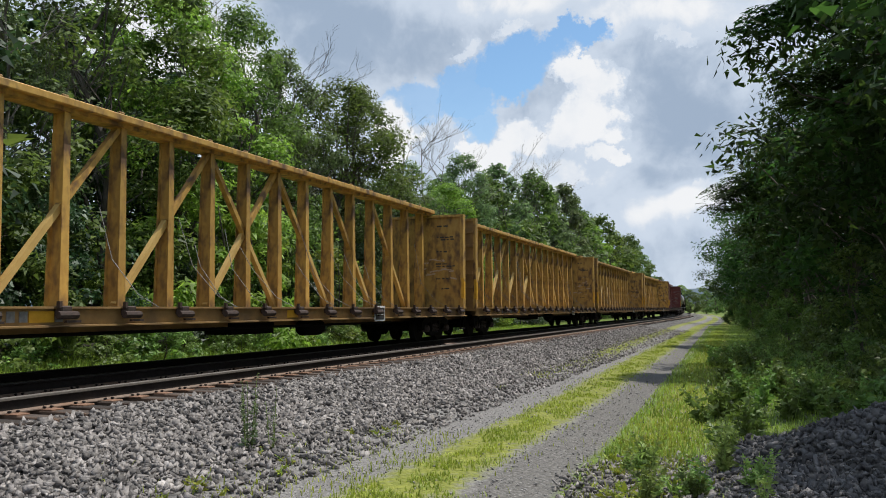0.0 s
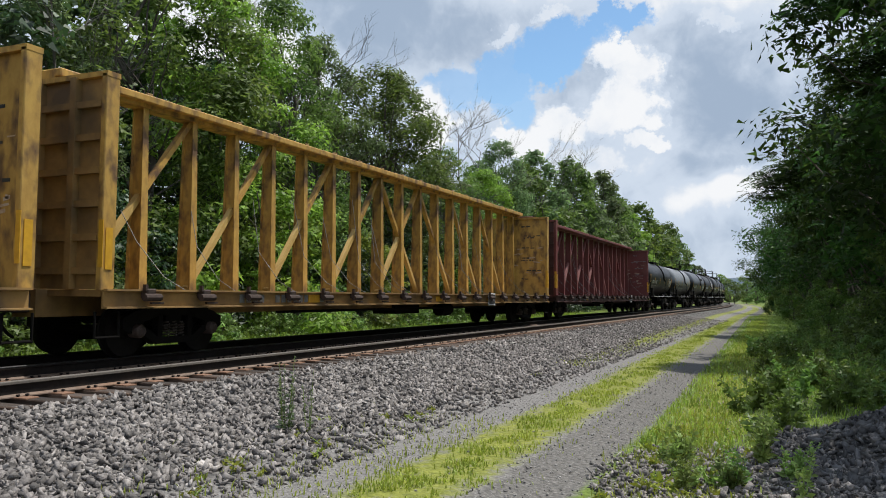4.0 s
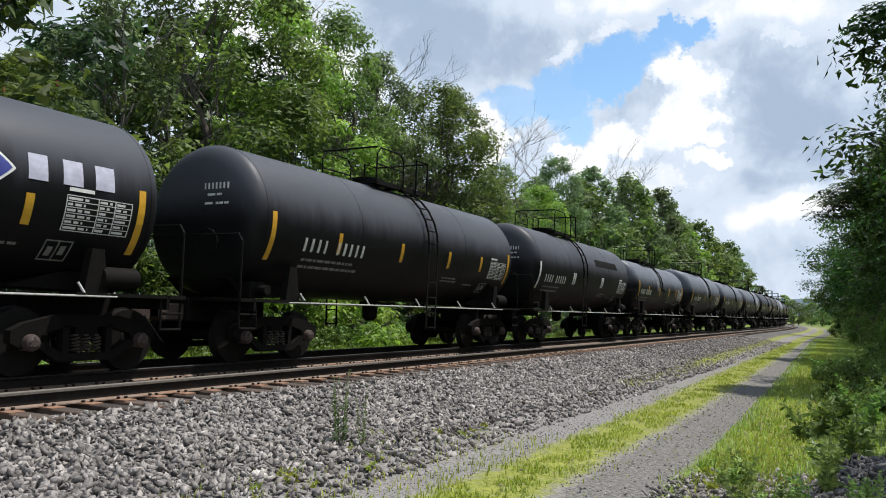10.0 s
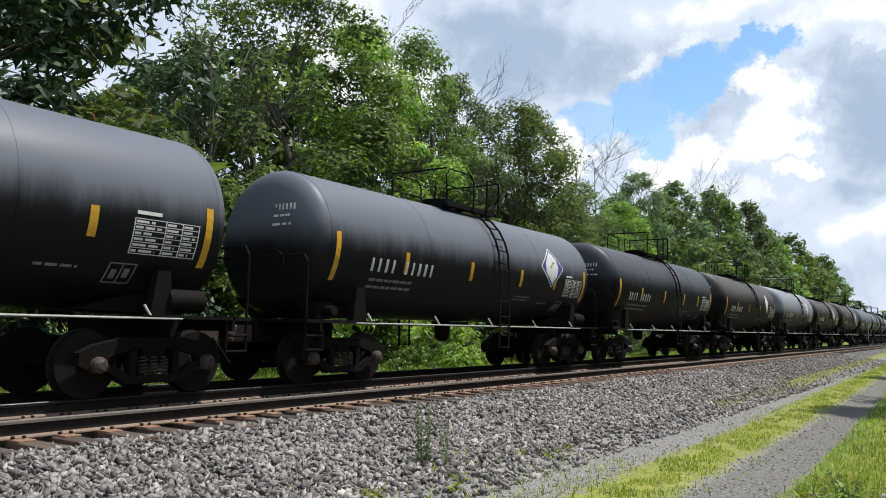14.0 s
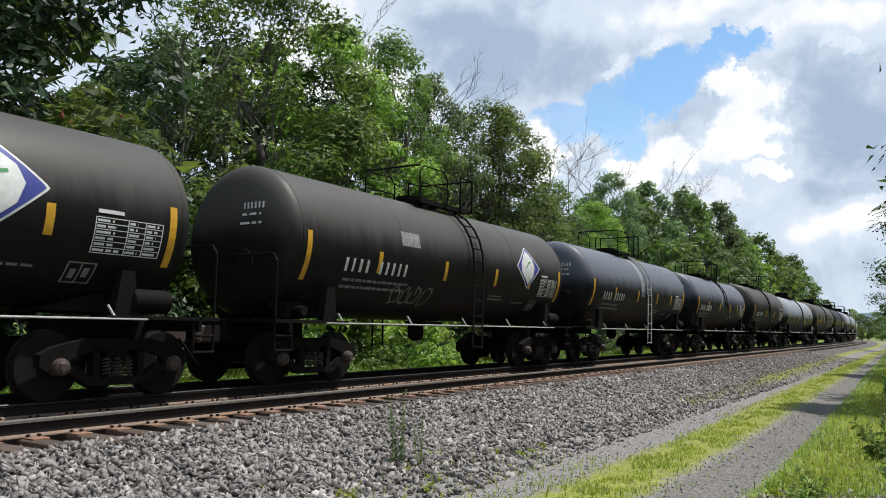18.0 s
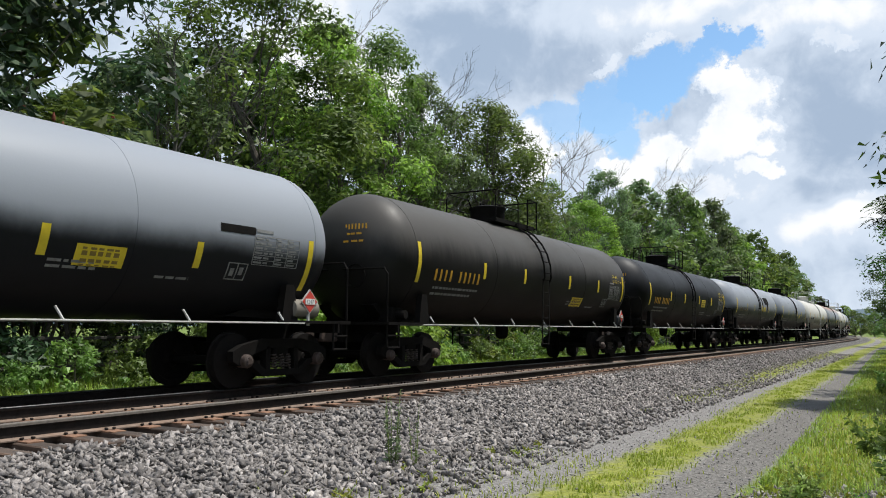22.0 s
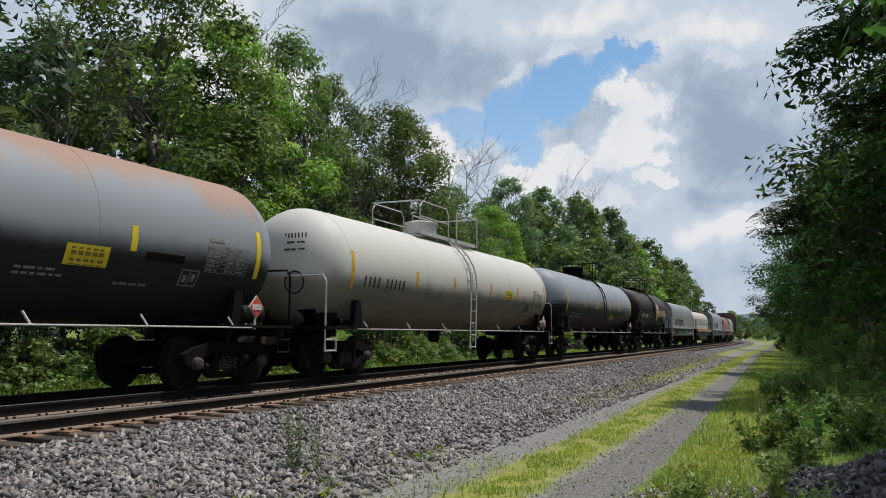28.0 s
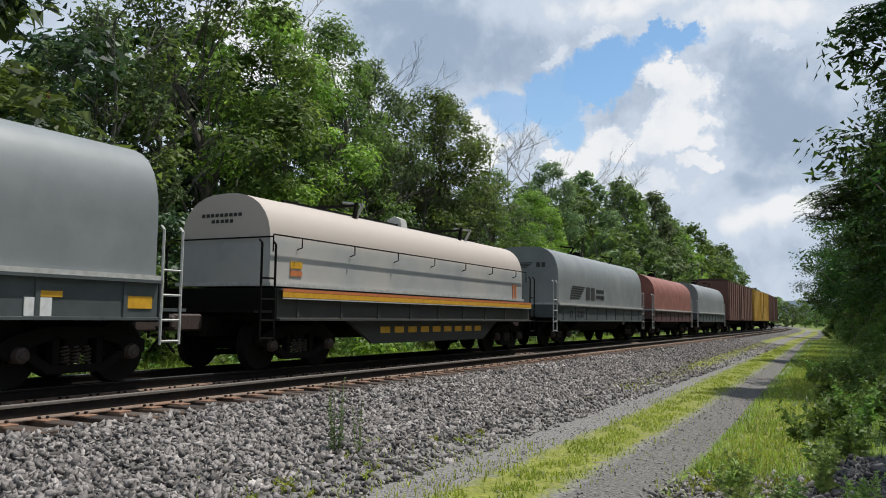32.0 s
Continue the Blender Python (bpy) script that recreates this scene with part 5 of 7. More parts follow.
def tank_car(c, L, paint, label, R=1.43, zc=2.63, big=False, cfg=None):
    """A tank car: shell with dished heads, underframe stubs, trucks, ladder, top walk and railings, stripes and lettering."""
    cfg = cfg or {}
    rng = random.Random(100 + c)
    car = thing("tank_car", label, "tank car", "cars of the freight train")
    hl = L / 2
    he = 0.95 if big else 0.36
    cyl = hl - 1.28 - (0.35 if big else 0.0)
    prof = []
    for k in range(9):
        a = math.pi / 2 * k / 8
        prof.append((-cyl - he * math.cos(a), R * max(0.02, math.sin(a) ** (0.45 if not big else 0.9))))
    prof += [(-cyl * 0.5, R), (0, R), (cyl * 0.5, R)] + [(-p, q) for p, q in reversed(prof)]
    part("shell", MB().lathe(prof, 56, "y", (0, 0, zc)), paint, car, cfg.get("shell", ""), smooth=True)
    # girth seams
    for y in (-cyl, -cyl * 0.45, cyl * 0.45, cyl):
        seam = MB().lathe([(y - 0.012, R - 0.01), (y - 0.008, R + 0.004), (y + 0.008, R + 0.004), (y + 0.012, R - 0.01)], 56, "y", (0, 0, zc))
        part("seam", seam, paint, car, smooth=True)
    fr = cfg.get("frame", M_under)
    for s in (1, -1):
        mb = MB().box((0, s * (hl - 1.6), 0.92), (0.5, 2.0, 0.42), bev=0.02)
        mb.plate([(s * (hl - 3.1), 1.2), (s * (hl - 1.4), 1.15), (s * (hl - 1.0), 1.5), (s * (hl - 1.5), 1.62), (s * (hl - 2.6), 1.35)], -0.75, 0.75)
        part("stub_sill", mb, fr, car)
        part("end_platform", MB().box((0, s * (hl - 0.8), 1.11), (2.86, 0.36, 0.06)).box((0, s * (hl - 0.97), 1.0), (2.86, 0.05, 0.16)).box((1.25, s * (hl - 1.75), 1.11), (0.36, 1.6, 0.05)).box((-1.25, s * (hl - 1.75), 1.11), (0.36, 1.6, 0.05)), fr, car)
        for sx in (1, -1):
            rl = MB()
            rl.tube([(sx * 1.36, s * (hl - 0.66), 0.6), (sx * 1.36, s * (hl - 0.66), 2.12), (sx * 1.28, s * (hl - 0.66), 2.24), (sx * 0.2, s * (hl - 0.66), 2.24)], 0.022, 6)
            for q in (0.62, 0.86):
                rl.tube([(sx * 1.38, s * (hl - 0.66), q), (sx * 1.38, s * (hl - 1.06), q)], 0.02, 6)
            rl.tube([(sx * 1.38, s * (hl - 1.06), 0.6), (sx * 1.38, s * (hl - 1.06), 1.1)], 0.02, 6)
            part("end_handrail", rl, cfg.get("rail", M_under), car)
        for sx in (1.23, -1.23):
            part("saddle_plate", MB().plate([(s * (hl - 2.35), 1.1), (s * (hl - 1.95), 1.1), (s * (hl - 2.05), 1.75), (s * (hl - 2.25), 1.75)], sx - 0.07, sx + 0.07), fr, car)
        truck(car, s * (hl - 2.05))
    couplers(car, hl)
    br = MB().lathe([(hl - 2.1, 0.05), (hl - 2.05, 0.17), (hl - 1.45, 0.17), (hl - 1.4, 0.05)], 16, "y", (1.2, 0, 1.34))
    part("air_reservoir", br, cfg.get("reservoir", M_under), car, smooth=True)
    bx = MB().box((0.85, -hl + 1.5, 1.3), (0.34, 0.4, 0.3), bev=0.02).tube([(0.95, -hl + 1.5, 1.3), (1.25, -hl + 1.5, 1.3)], 0.09, 10).box((0.6, -hl + 1.6, 1.25), (0.22, 0.5, 0.2), bev=0.02)
    part("brake_valve", bx, fr, car)
    part("brake_wheel", MB().tube([(0.5 + 0.25 * math.cos(a), -hl + 0.7, 2.1 + 0.25 * math.sin(a)) for a in [k * 0.524 for k in range(13)]], 0.016, 5), fr, car)
    # side walk rail with its struts
    for sx in (1, -1):
        rl = MB().tube([(sx * 1.42, -hl + 1.9, 1.09), (sx * 1.42, hl - 1.9, 1.09)], 0.015, 6)
        n = 5 if not big else 7
        for k in range(n):
            y = -hl + 2.4 + (L - 4.8) * k / (n - 1)
            rl.tube([(sx * 1.42, y, 1.09), (sx * 1.33, y - 0.07, 1.27)], 0.018, 5)
        part("side_handrail", rl, cfg.get("side", M_bright), car)
    part("bottom_outlet", MB().lathe([(0.72, 0.1), (0.8, 0.18), (1.3, 0.2)], 14, "z").box((0.0, 0.35, 1.14), (0.5, 0.9, 0.1)), fr, car)
    # ladder
    ly = cfg.get("ladder", -0.15 if big else 0.45)
    lm = cfg.get("ladder_mat", M_under)
    for sx in (1, -1):
        lad = MB()
        for dy in (-0.22, 0.22):
            pts = [(sx * 1.46, ly + dy, 0.55), (sx * 1.5, ly + dy, zc - 0.2)]
            for k in range(7):
                a = -0.05 + 1.35 * k / 6
                pts.append((sx * (R + 0.1) * math.cos(a), ly + dy, zc + (R + 0.1) * math.sin(a)))
            lad.beam(pts[0], pts[1], 0.015, 0.06, (0, 1, 0))
            lad.tube(pts[1:], 0.028, 5)
        for k in range(6):
            z = 0.6 + k * 0.36
            lad.tube([(sx * 1.48, ly - 0.22, z), (sx * 1.48, ly + 0.22, z)], 0.016, 5)
        for k in range(6):
            a = 0.02 + 1.25 * k / 6
            lad.tube([(sx * (R + 0.11) * math.cos(a), ly - 0.22, zc + (R + 0.11) * math.sin(a)), (sx * (R + 0.11) * math.cos(a), ly + 0.22, zc + (R + 0.11) * math.sin(a))], 0.016, 5)
        part("ladder", lad, lm, car)
    # top walk, manway and railings
    tz = zc + R
    y0, y1 = (ly - 1.5, ly + 0.75) if not big else (ly - (2.3 if cfg.get("tall") else 1.7), ly + (1.9 if cfg.get("tall") else 0.8))
    rm = cfg.get("rail_top", M_under)
    for sx in (0.55, -0.55):
        part("walk_board", MB().prism([(sx - 0.2, tz + 0.05), (sx + 0.2, tz + 0.05), (sx + 0.2, tz - 0.06), (sx + 0.17, tz - 0.06), (sx + 0.17, tz + 0.01), (sx - 0.2, tz + 0.01)], y0, y1), rm, car)
    for yy in (y0, (y0 + y1) / 2, y1):
        part("walk_bracket", MB().box((0, yy, tz - 0.02), (1.6, 0.06, 0.05)), rm, car)
    if big:
        dm = MB().lathe([(tz - 0.1, 0.5), (tz + 0.36, 0.5), (tz + 0.42, 0.54), (tz + 0.46, 0.54), (tz + 0.52, 0.3)], 20, "z", (0, ly - 0.75, 0))
        part("dome_housing", dm, cfg.get("dome", M_under), car, smooth=True)
    else:
        dm = MB().lathe([(tz - 0.1, 0.33), (tz + 0.12, 0.33), (tz + 0.13, 0.38), (tz + 0.2, 0.38), (tz + 0.23, 0.1)], 18, "z", (0, ly - 0.75, 0))
        part("manway", dm, M_under, car, smooth=True)
        part("safety_valve", MB().lathe([(tz - 0.1, 0.08), (tz + 0.18, 0.08), (tz + 0.2, 0.1), (tz + 0.25, 0.1)], 10, "z", (0, ly + 0.2, 0)), M_under, car, smooth=True)
    rail = MB()
    hh = 0.9 if cfg.get("tall") else 0.8
    for sx in (0.78, -0.78):
        a, b = y0 - 0.05, ly - 0.35
        rail.tube([(sx, a, tz - 0.05), (sx, a, tz + hh * 0.8), (sx, a + 0.15, tz + hh), (sx, b - 0.15, tz + hh), (sx, b, tz + hh * 0.8), (sx, b, tz - 0.05)], 0.019, 6)
        rail.tube([(sx, a, tz + hh * 0.5), (sx, b, tz + hh * 0.5)], 0.018, 5)
        a, b = ly + 0.28, y1 + 0.1
        rail.tube([(sx, a, tz - 0.05), (sx, a, tz + hh), (sx, b, tz + hh), (sx, b, tz - 0.05)], 0.024, 6)
    for yy in (y0 - 0.05, y1 + 0.1):
        rail.tube([(-0.78, yy, tz + hh), (0.78, yy, tz + hh)], 0.022, 6)
    part("top_railing", rail, rm, car)
    # stripes
    sm = cfg.get("stripe", M_yellow)
    st = cfg.get("stripes")
    if st is None:
        q = hl / (8.5 if big else 6.75)
        md = cfg.get("mid", (1.25 * q, 3.75 * q))
        if big:
            st = [(-cyl + 0.1, 2.0, 2.87), (-3.76 * q, 2.23, 2.62), (-1.43 * q, 2.23, 2.62), (md[0], 2.23, 2.62), (md[1], 2.23, 2.62), (cyl - 0.12, 2.0, 2.87)]
        else:
            st = [(-cyl + 0.17, 1.85, 2.72), (-3.25 * q, 2.1, 2.52), (-0.8 * q, 2.1, 2.52), (1.55 * q, 2.1, 2.52), (3.45 * q, 2.12, 2.52), (cyl - 0.17, 1.85, 2.72)]
    dz = cfg.get("dz", 0.0)
    for y, z0, z1 in st:
        z0, z1 = z0 + dz, z1 + dz
        part("stripe", curved(MB(), R, zc, y - 0.06, y + 0.06, z0, z1, 0.006, 6), sm, car, "yellow reflective stripe" if sm is M_yellow else "white reflective stripe")
    # lettering
    tm, dmx = cfg.get("text", M_white), cfg.get("print", M_dim)
    ty = cfg.get("ty", -6.0 if big else -4.4)
    if not cfg.get("faint"):
        glyphs(rng, car, "character", tm, "", R, zc, ty, 2.08, 10, cfg.get("th", 0.25), cfg.get("tw", 0.16), 0.36, (4,))
    mb = MB()
    small_print(rng, mb, R, zc, ty + 0.05, 1.90, 2.2, 2, 0.05, 0.13)
    small_print(rng, mb, R, zc, hl * 0.22, 1.84, 1.0, 2)
    small_print(rng, mb, R, zc, hl * 0.42, 1.72, 0.9, 1)
    tagged(part("small_print", mb, dmx, car), kind="stuff")
    # ruled data table with its heading
    py, pz = (cyl - 1.5, 2.03) if big else (cyl - 1.42, 1.96)
    tb = cfg.get("table", tm)
    mb = MB()
    for k in range(7):
        curved(mb, R, zc, py, py + 1.08, pz + 0.078 * k, pz + 0.078 * k + 0.011, 0.006, 1)
    for u in (0.0, 0.5, 0.78, 1.068):
        curved(mb, R, zc, py + u, py + u + 0.012, pz, pz + 0.48, 0.006, 4)
    tagged(part("table_grid", mb, tb, car), kind="stuff")
    mb = MB()
    curved(mb, R, zc, py + 0.03, py + 0.42, pz + 0.53, pz + 0.58, 0.006, 1)
    for k in range(6):
        for u, w in ((0.03, 0.42), (0.53, 0.2), (0.81, 0.22)):
            small_print(rng, mb, R, zc, py + u, pz + 0.078 * k + 0.027, w, 1, 0.032)
    tagged(part("data_table", mb, tb, car), kind="stuff")
    mb = MB()
    by, bz = (4.87 * hl / 8.5, 1.77) if big else (3.85 * hl / 6.75, 1.56)
    for a, b, z0, z1 in ((0, 0.42, 0, 0.018), (0, 0.42, 0.252, 0.27), (0, 0.018, 0, 0.27), (0.402, 0.42, 0, 0.27), (0.2, 0.218, 0, 0.27), (0.07, 0.15, 0.06, 0.18), (0.26, 0.34, 0.08, 0.2)):
        curved(mb, R, zc, by + a, by + b, bz + z0, bz + z1, 0.006, 4)
    part("stencil_box", mb, tm if tm is M_black else M_dim, car)
    # end lettering
    mb = MB()
    for k, (w, h) in enumerate(((0.62, 0.11), (0.4, 0.04), (0.5, 0.04))):
        x = -w / 2
        while x < w / 2:
            q = 0.07 if k == 0 else rng.uniform(0.06, 0.16)
            r = math.hypot(x, 3.15 - k * 0.16 - zc)
            yy = -cyl - he * math.sqrt(max(0, 1 - (min(r / R, 0.99)) ** 2)) - 0.03
            mb.box((x + 0.5, yy, 3.15 - k * 0.16), (q * (0.45 if k == 0 else 0.8), 0.01, h))
            x += q + 0.02
    if not cfg.get("faint"):
        tagged(part("end_number", mb, tm, car), kind="stuff")
    if cfg.get("band"):
        part("worn_band", curved(MB(), R, zc, ly - 0.62, ly - 0.2, 2.3, tz - 0.01, 0.004, 10), cfg["band"], car, "pale scuffed band of spilt product beside the ladder")
    if cfg.get("panel"):
        y, z, w, h, m = cfg["panel"]
        pn = part("panel", curved(MB(), R, zc, y, y + w, z, z + h, 0.005, 4), m, car, "painted sign panel")
        if m is M_lemon:
            mb = MB()
            for k, (u, v) in enumerate(((0.14, 0.05), (0.42, 0.1), (0.72, 0.07), (0.88, 0.03))):
                for j in range(5):
                    a = y + w * (0.12 + 0.16 * j)
                    curved(mb, R, zc, a, a + w * rng.uniform(0.08, 0.13), z + h * (0.9 - u), z + h * (0.9 - u) + v * 0.6, 0.009, 1)
            tagged(part("panel_print", mb, mat("panel_print", (0.16, 0.11, 0.03), (0.25, 0.17, 0.03), 12, 0.6), pn), kind="stuff")
    for y, z, w, h, m in cfg.get("patches", ()):
        part("paint_patch", curved(MB(), R, zc, y, y + w, z, z + h, 0.004, 4), m, car, "overpainted patch")
    if cfg.get("placard"):
        a = MB().box((1.36, hl - 1.72, 1.47), (0.02, 0.31, 0.31), pose(0, 0, 0, 45))
        pl = part("placard_holder", a, M_bright, car)
        part("placard", MB().box((1.374, hl - 1.72, 1.47), (0.012, 0.27, 0.27), pose(0, 0, 0, 45)), M_red, pl, "red and white hazard placard")
        part("placard_bar", MB().box((1.384, hl - 1.72, 1.47), (0.01, 0.25, 0.1)), M_white, pl)
        part("placard_post", MB().box((1.34, hl - 1.72, 1.2), (0.03, 0.05, 0.3)), M_bright, pl)
        text_on(pl, "1247", hl - 1.83, 1.435, 0.1, 0, 0, M_black, flat=1.39)
    if cfg.get("leaf"):
        y, z, s = cfg["leaf"]
        emblem_leaf(car, R, zc, y, z, s, cfg.get("leaf_plain", False))
    if cfg.get("words"):
        y, z, n, h, w = cfg["words"]
        glyphs(rng, car, "block_letter", cfg.get("words_mat", M_white), "", R, zc, y, z, n, h, w, 0.2, fill=0.72)
    for y, z, n, h, m in cfg.get("tag", ()):
        tagged(part("graffiti", graffiti(rng, R, zc, y, z, n, h), m, car, "sprayed graffiti loops"), kind="stuff")
    return car


def text_on(car, body, y, z, size, R, zc, material, name="stencil", flat=0.0):
    """Readable words on the near side of a tank, or on an upright plate."""
    cu = bpy.data.curves.new(name, "FONT")
    cu.body, cu.size, cu.extrude, cu.resolution_u = body, size, 0.0, 1
    tmp = bpy.data.objects.new(name, cu)
    me = bpy.data.meshes.new_from_object(tmp)
    bpy.data.objects.remove(tmp)
    a0 = 0.0 if flat else math.asin((z - zc) / R)
    for v in me.vertices:
        u, w = v.co.x, v.co.y
        if flat:
            v.co = (flat, y + u, z + w)
            continue
        a = a0 + w / R
        v.co = ((R + 0.008) * math.cos(a), y + u, zc + (R + 0.008) * math.sin(a))
    me.materials.append(material)
    ob = new(name, me)
    ob.parent = car
    return tagged(ob, "stencilled words")


M_scuff = mat("pale_scuffs", (0.46, 0.37, 0.29), (0.36, 0.25, 0.17), 14, 0.8)
M_winch = mat("winch_rust", (0.055, 0.03, 0.021), (0.028, 0.018, 0.014), 16, 0.8, bump=0.2)


def centerbeam(c, L, paint, dark, label, pale):
    """A centre-beam flat car: deck, truss of posts and braces under a top chord, and a bulkhead at each end."""
    rng = random.Random(40 + c)
    car = thing("centerbeam_flatcar", label, "flat car", "cars of the freight train")
    hb = L / 2 - 0.62
    hl = L / 2
    part("deck", MB().box((0, 0, 1.02), (2.7, 2 * hb, 0.1)).box((0, 0, 0.86), (0.5, 2 * hb + 0.4, 0.42)), dark, car)
    for sx in (1, -1):
        part("side_sill", MB().prism([(sx * a, z) for a, z in ((1.37, 1.085), (1.485, 1.085), (1.485, 1.055), (1.405, 1.05), (1.405, 0.82), (1.485, 0.815), (1.485, 0.79), (1.37, 0.79))], -hb, hb), dark, car)
    n = 18
    step = (2 * hb - 1.5) / (n - 1)

    def post():
        # tapered beam of H section: flanges on both sides of the car, web between them
        def ring(x, t, y, w, z):
            return [(x, -y, z), (x, y, z), (x - t, y, z), (x - t, w, z), (t - x, w, z), (t - x, y, z), (-x, y, z), (-x, -y, z), (t - x, -y, z), (t - x, -w, z), (x - t, -w, z), (x - t, -y, z)]

        vs = ring(0.17, 0.02, 0.092, 0.012, 1.05) + ring(0.125, 0.018, 0.062, 0.012, 4.4)
        fs = [(i, (i + 1) % 12, (i + 1) % 12 + 12, i + 12) for i in range(12)] + [tuple(range(11, -1, -1)), tuple(range(12, 24))]
        return meshed(MB().add(vs, fs), "post", paint)

    me = shared("post" + paint.name, post)
    ys = [-hb + 0.75 + i * step for i in range(n)]
    for i, y in enumerate(ys):
        part("post", me, paint, car, m=pose(0, y, 0))
    for i in range(n - 1):
        up = i >= n // 2
        a, b = (ys[i], ys[i + 1]) if not up else (ys[i + 1], ys[i])
        if i % 2 == (0 if not up else 1):
            m = MB().beam((0, a, 1.12), (0, b, 2.75), 0.12, 0.1)
            part("brace", m, pale, car)
            part("brace", MB().beam((0, b, 2.75), (0, a + (b - a) * 2 if abs(a + (b - a) * 2) < hb - 0.4 else b, 4.36), 0.12, 0.1), paint, car)
    part("top_chord", MB().box((0, 0, 4.46), (0.62, 2 * hb - 0.1, 0.13), bev=0.015).box((0, 0, 4.37), (0.36, 2 * hb - 0.1, 0.08)), paint, car)
    clip = shared("clip", lambda: meshed(MB().box((0, 0, 0), (0.05, 0.14, 0.045), bev=0.01), "chord_clip", dark))
    for i in range(int(2 * hb / 1.25)):
        for sx in (0.26, -0.26):
            part("chord_clip", clip, dark, car, m=pose(sx, -hb + 0.7 + i * 1.25, 4.545))
    for s in (1, -1):
        y = s * (hb - 0.06)
        # front bulkhead takes the darker paint, standing in for shade between cars
        bk = part("bulkhead", MB().box((0, y, 2.68), (2.78, 0.08, 3.2)), paint if s > 0 else dark, car, "steel end bulkhead with ribbed outer face")
        ed = MB()
        for sx in (1, -1):
            ed.box((sx * 1.36, y, 2.68), (0.11, 0.26, 3.24), bev=0.012)
        ed.box((0, y, 4.29), (2.84, 0.26, 0.08))
        part("edge_post", ed, paint, bk)
        rb = MB()
        for z in (1.35, 1.85, 2.35, 2.85, 3.35, 3.85):
            rb.box((0, y + s * 0.085, z), (2.6, 0.09, 0.1))
        for x in (-0.75, 0.0, 0.75):
            rb.box((x, y + s * 0.1, 2.68), (0.12, 0.12, 3.2))
        part("rib", rb, dark, bk)
        part("reflector", MB().box((1.40, y - 0.135, 1.75), (0.09, 0.012, 0.7)), M_yellow, bk, "yellow reflective strip")
        mb = MB()
        for z, hgt, n in ((3.95, 0.07, 2), (3.55, 0.05, 4), (3.47, 0.05, 3), (3.05, 0.05, 3), (2.62, 0.06, 2), (2.53, 0.05, 4), (2.1, 0.05, 3), (1.75, 0.05, 2)):
            x = 0.35 + rng.uniform(-0.1, 0.25)
            for _ in range(n):
                w = rng.uniform(0.06, 0.2)
                mb.box((x + w / 2, y - s * 0.045, z + rng.uniform(-0.008, 0.008)), (w, 0.008, hgt * rng.uniform(0.6, 1.0)))
                x += w + rng.uniform(0.03, 0.07)
        part("reflector", MB().box((1.421, y, 1.68), (0.012, 0.13, 0.62)), M_yellow, bk, "yellow reflective strip")
        scuff = MB()
        for _ in range(16):
            w, zz = rng.uniform(0.08, 0.34), rng.gauss(2.45, 0.35)
            scuff.box((rng.uniform(-0.2, 1.15), y - s * 0.044, zz), (w, 0.006, rng.uniform(0.015, 0.06)), pose(0, 0, 0, 0, rng.uniform(-14, 14), 0))
        tagged(part("scuffs", scuff, M_scuff, bk), kind="stuff")
        tagged(part("faded_print", mb, M_dim if dark is not M_yellow_dk else M_black, bk), kind="stuff")
        mb = MB()
        mb.tube([(1.36, s * (hb + 0.1), 0.35), (1.36, s * (hb + 0.1), 0.75)], 0.02, 6).tube([(1.36, s * (hb - 0.35), 0.35), (1.36, s * (hb - 0.35), 0.75)], 0.02, 6).tube([(1.36, s * (hb + 0.1), 0.37), (1.36, s * (hb - 0.35), 0.37)], 0.02, 6)
        part("step", mb, M_under, car)
        truck(car, s * (hl - 2.5), 0.42, 0.86)
    couplers(car, hl)
    # winches and tie-down hooks along both sides
    def winch():
        return meshed(MB().box((0, 0, 0), (0.15, 0.2, 0.15), bev=0.018).tube([(0.07, -0.16, -0.06), (0.07, 0.18, -0.06)], 0.058, 8).box((0.06, 0.12, -0.15), (0.05, 0.26, 0.035)).box((0.03, -0.1, 0.09), (0.06, 0.05, 0.1)), "winch", M_winch)

    wm = shared("winch", winch)
    for i in range(18):
        part("winch", wm, M_winch, car, m=pose(1.5, -hb + 0.8 + i * (2 * hb - 1.6) / 17, 1.02))
    for i in range(13):
        y = rng.uniform(-hb + 1, hb - 1)
        k = rng.uniform(-0.5, 0.5)
        cab = MB().tube([(0.2, y, rng.uniform(2.2, 3.6)), (0.45, y + 0.5 * k, 1.9), (1.0, y + 0.8 * k, 1.3), (1.44, y + k, 1.07)], 0.007, 4)
        part("tie_cable", cab, M_dim, car, "slack steel tie-down cable")
    for i in range(13):
        part("character", MB().box((1.413, -hb + 3.2 + i * 0.2 + (0.3 if i > 3 else 0), 0.94), (0.01, 0.13, 0.15)), M_dim, car)
    py, pw = hb - 6.96, 0.6
    part("number_plate", MB().box((1.492, py, 0.92), (0.012, pw, 0.4)), M_white, car, "white stencilled panel")
    part("plate_print", MB().box((1.499, py, 0.92), (0.012, pw - 0.08, 0.31)), M_black, car)
    for dy in (-0.09, 0.08):
        part("plate_mark", MB().box((1.507, py + dy * pw / 0.42, 0.95), (0.006, 0.09 * pw / 0.42, 0.13)), M_white, car)
    for y in (-hb + 5.6, 0.5, hb - 7):
        part("reflector", MB().box((1.413, y, 0.94), (0.012, 0.42, 0.16)), M_yellow, car)
    brk = MB().box((0, 0.6, 0.62), (0.7, 1.6, 0.25)).tube([(0.9, -hb + 5, 0.66), (0.9, hb - 5, 0.66)], 0.03, 6).lathe([(2.2, 0.1), (2.25, 0.2), (3.0, 0.2), (3.05, 0.1)], 12, "y", (0.6, 0, 0.6))
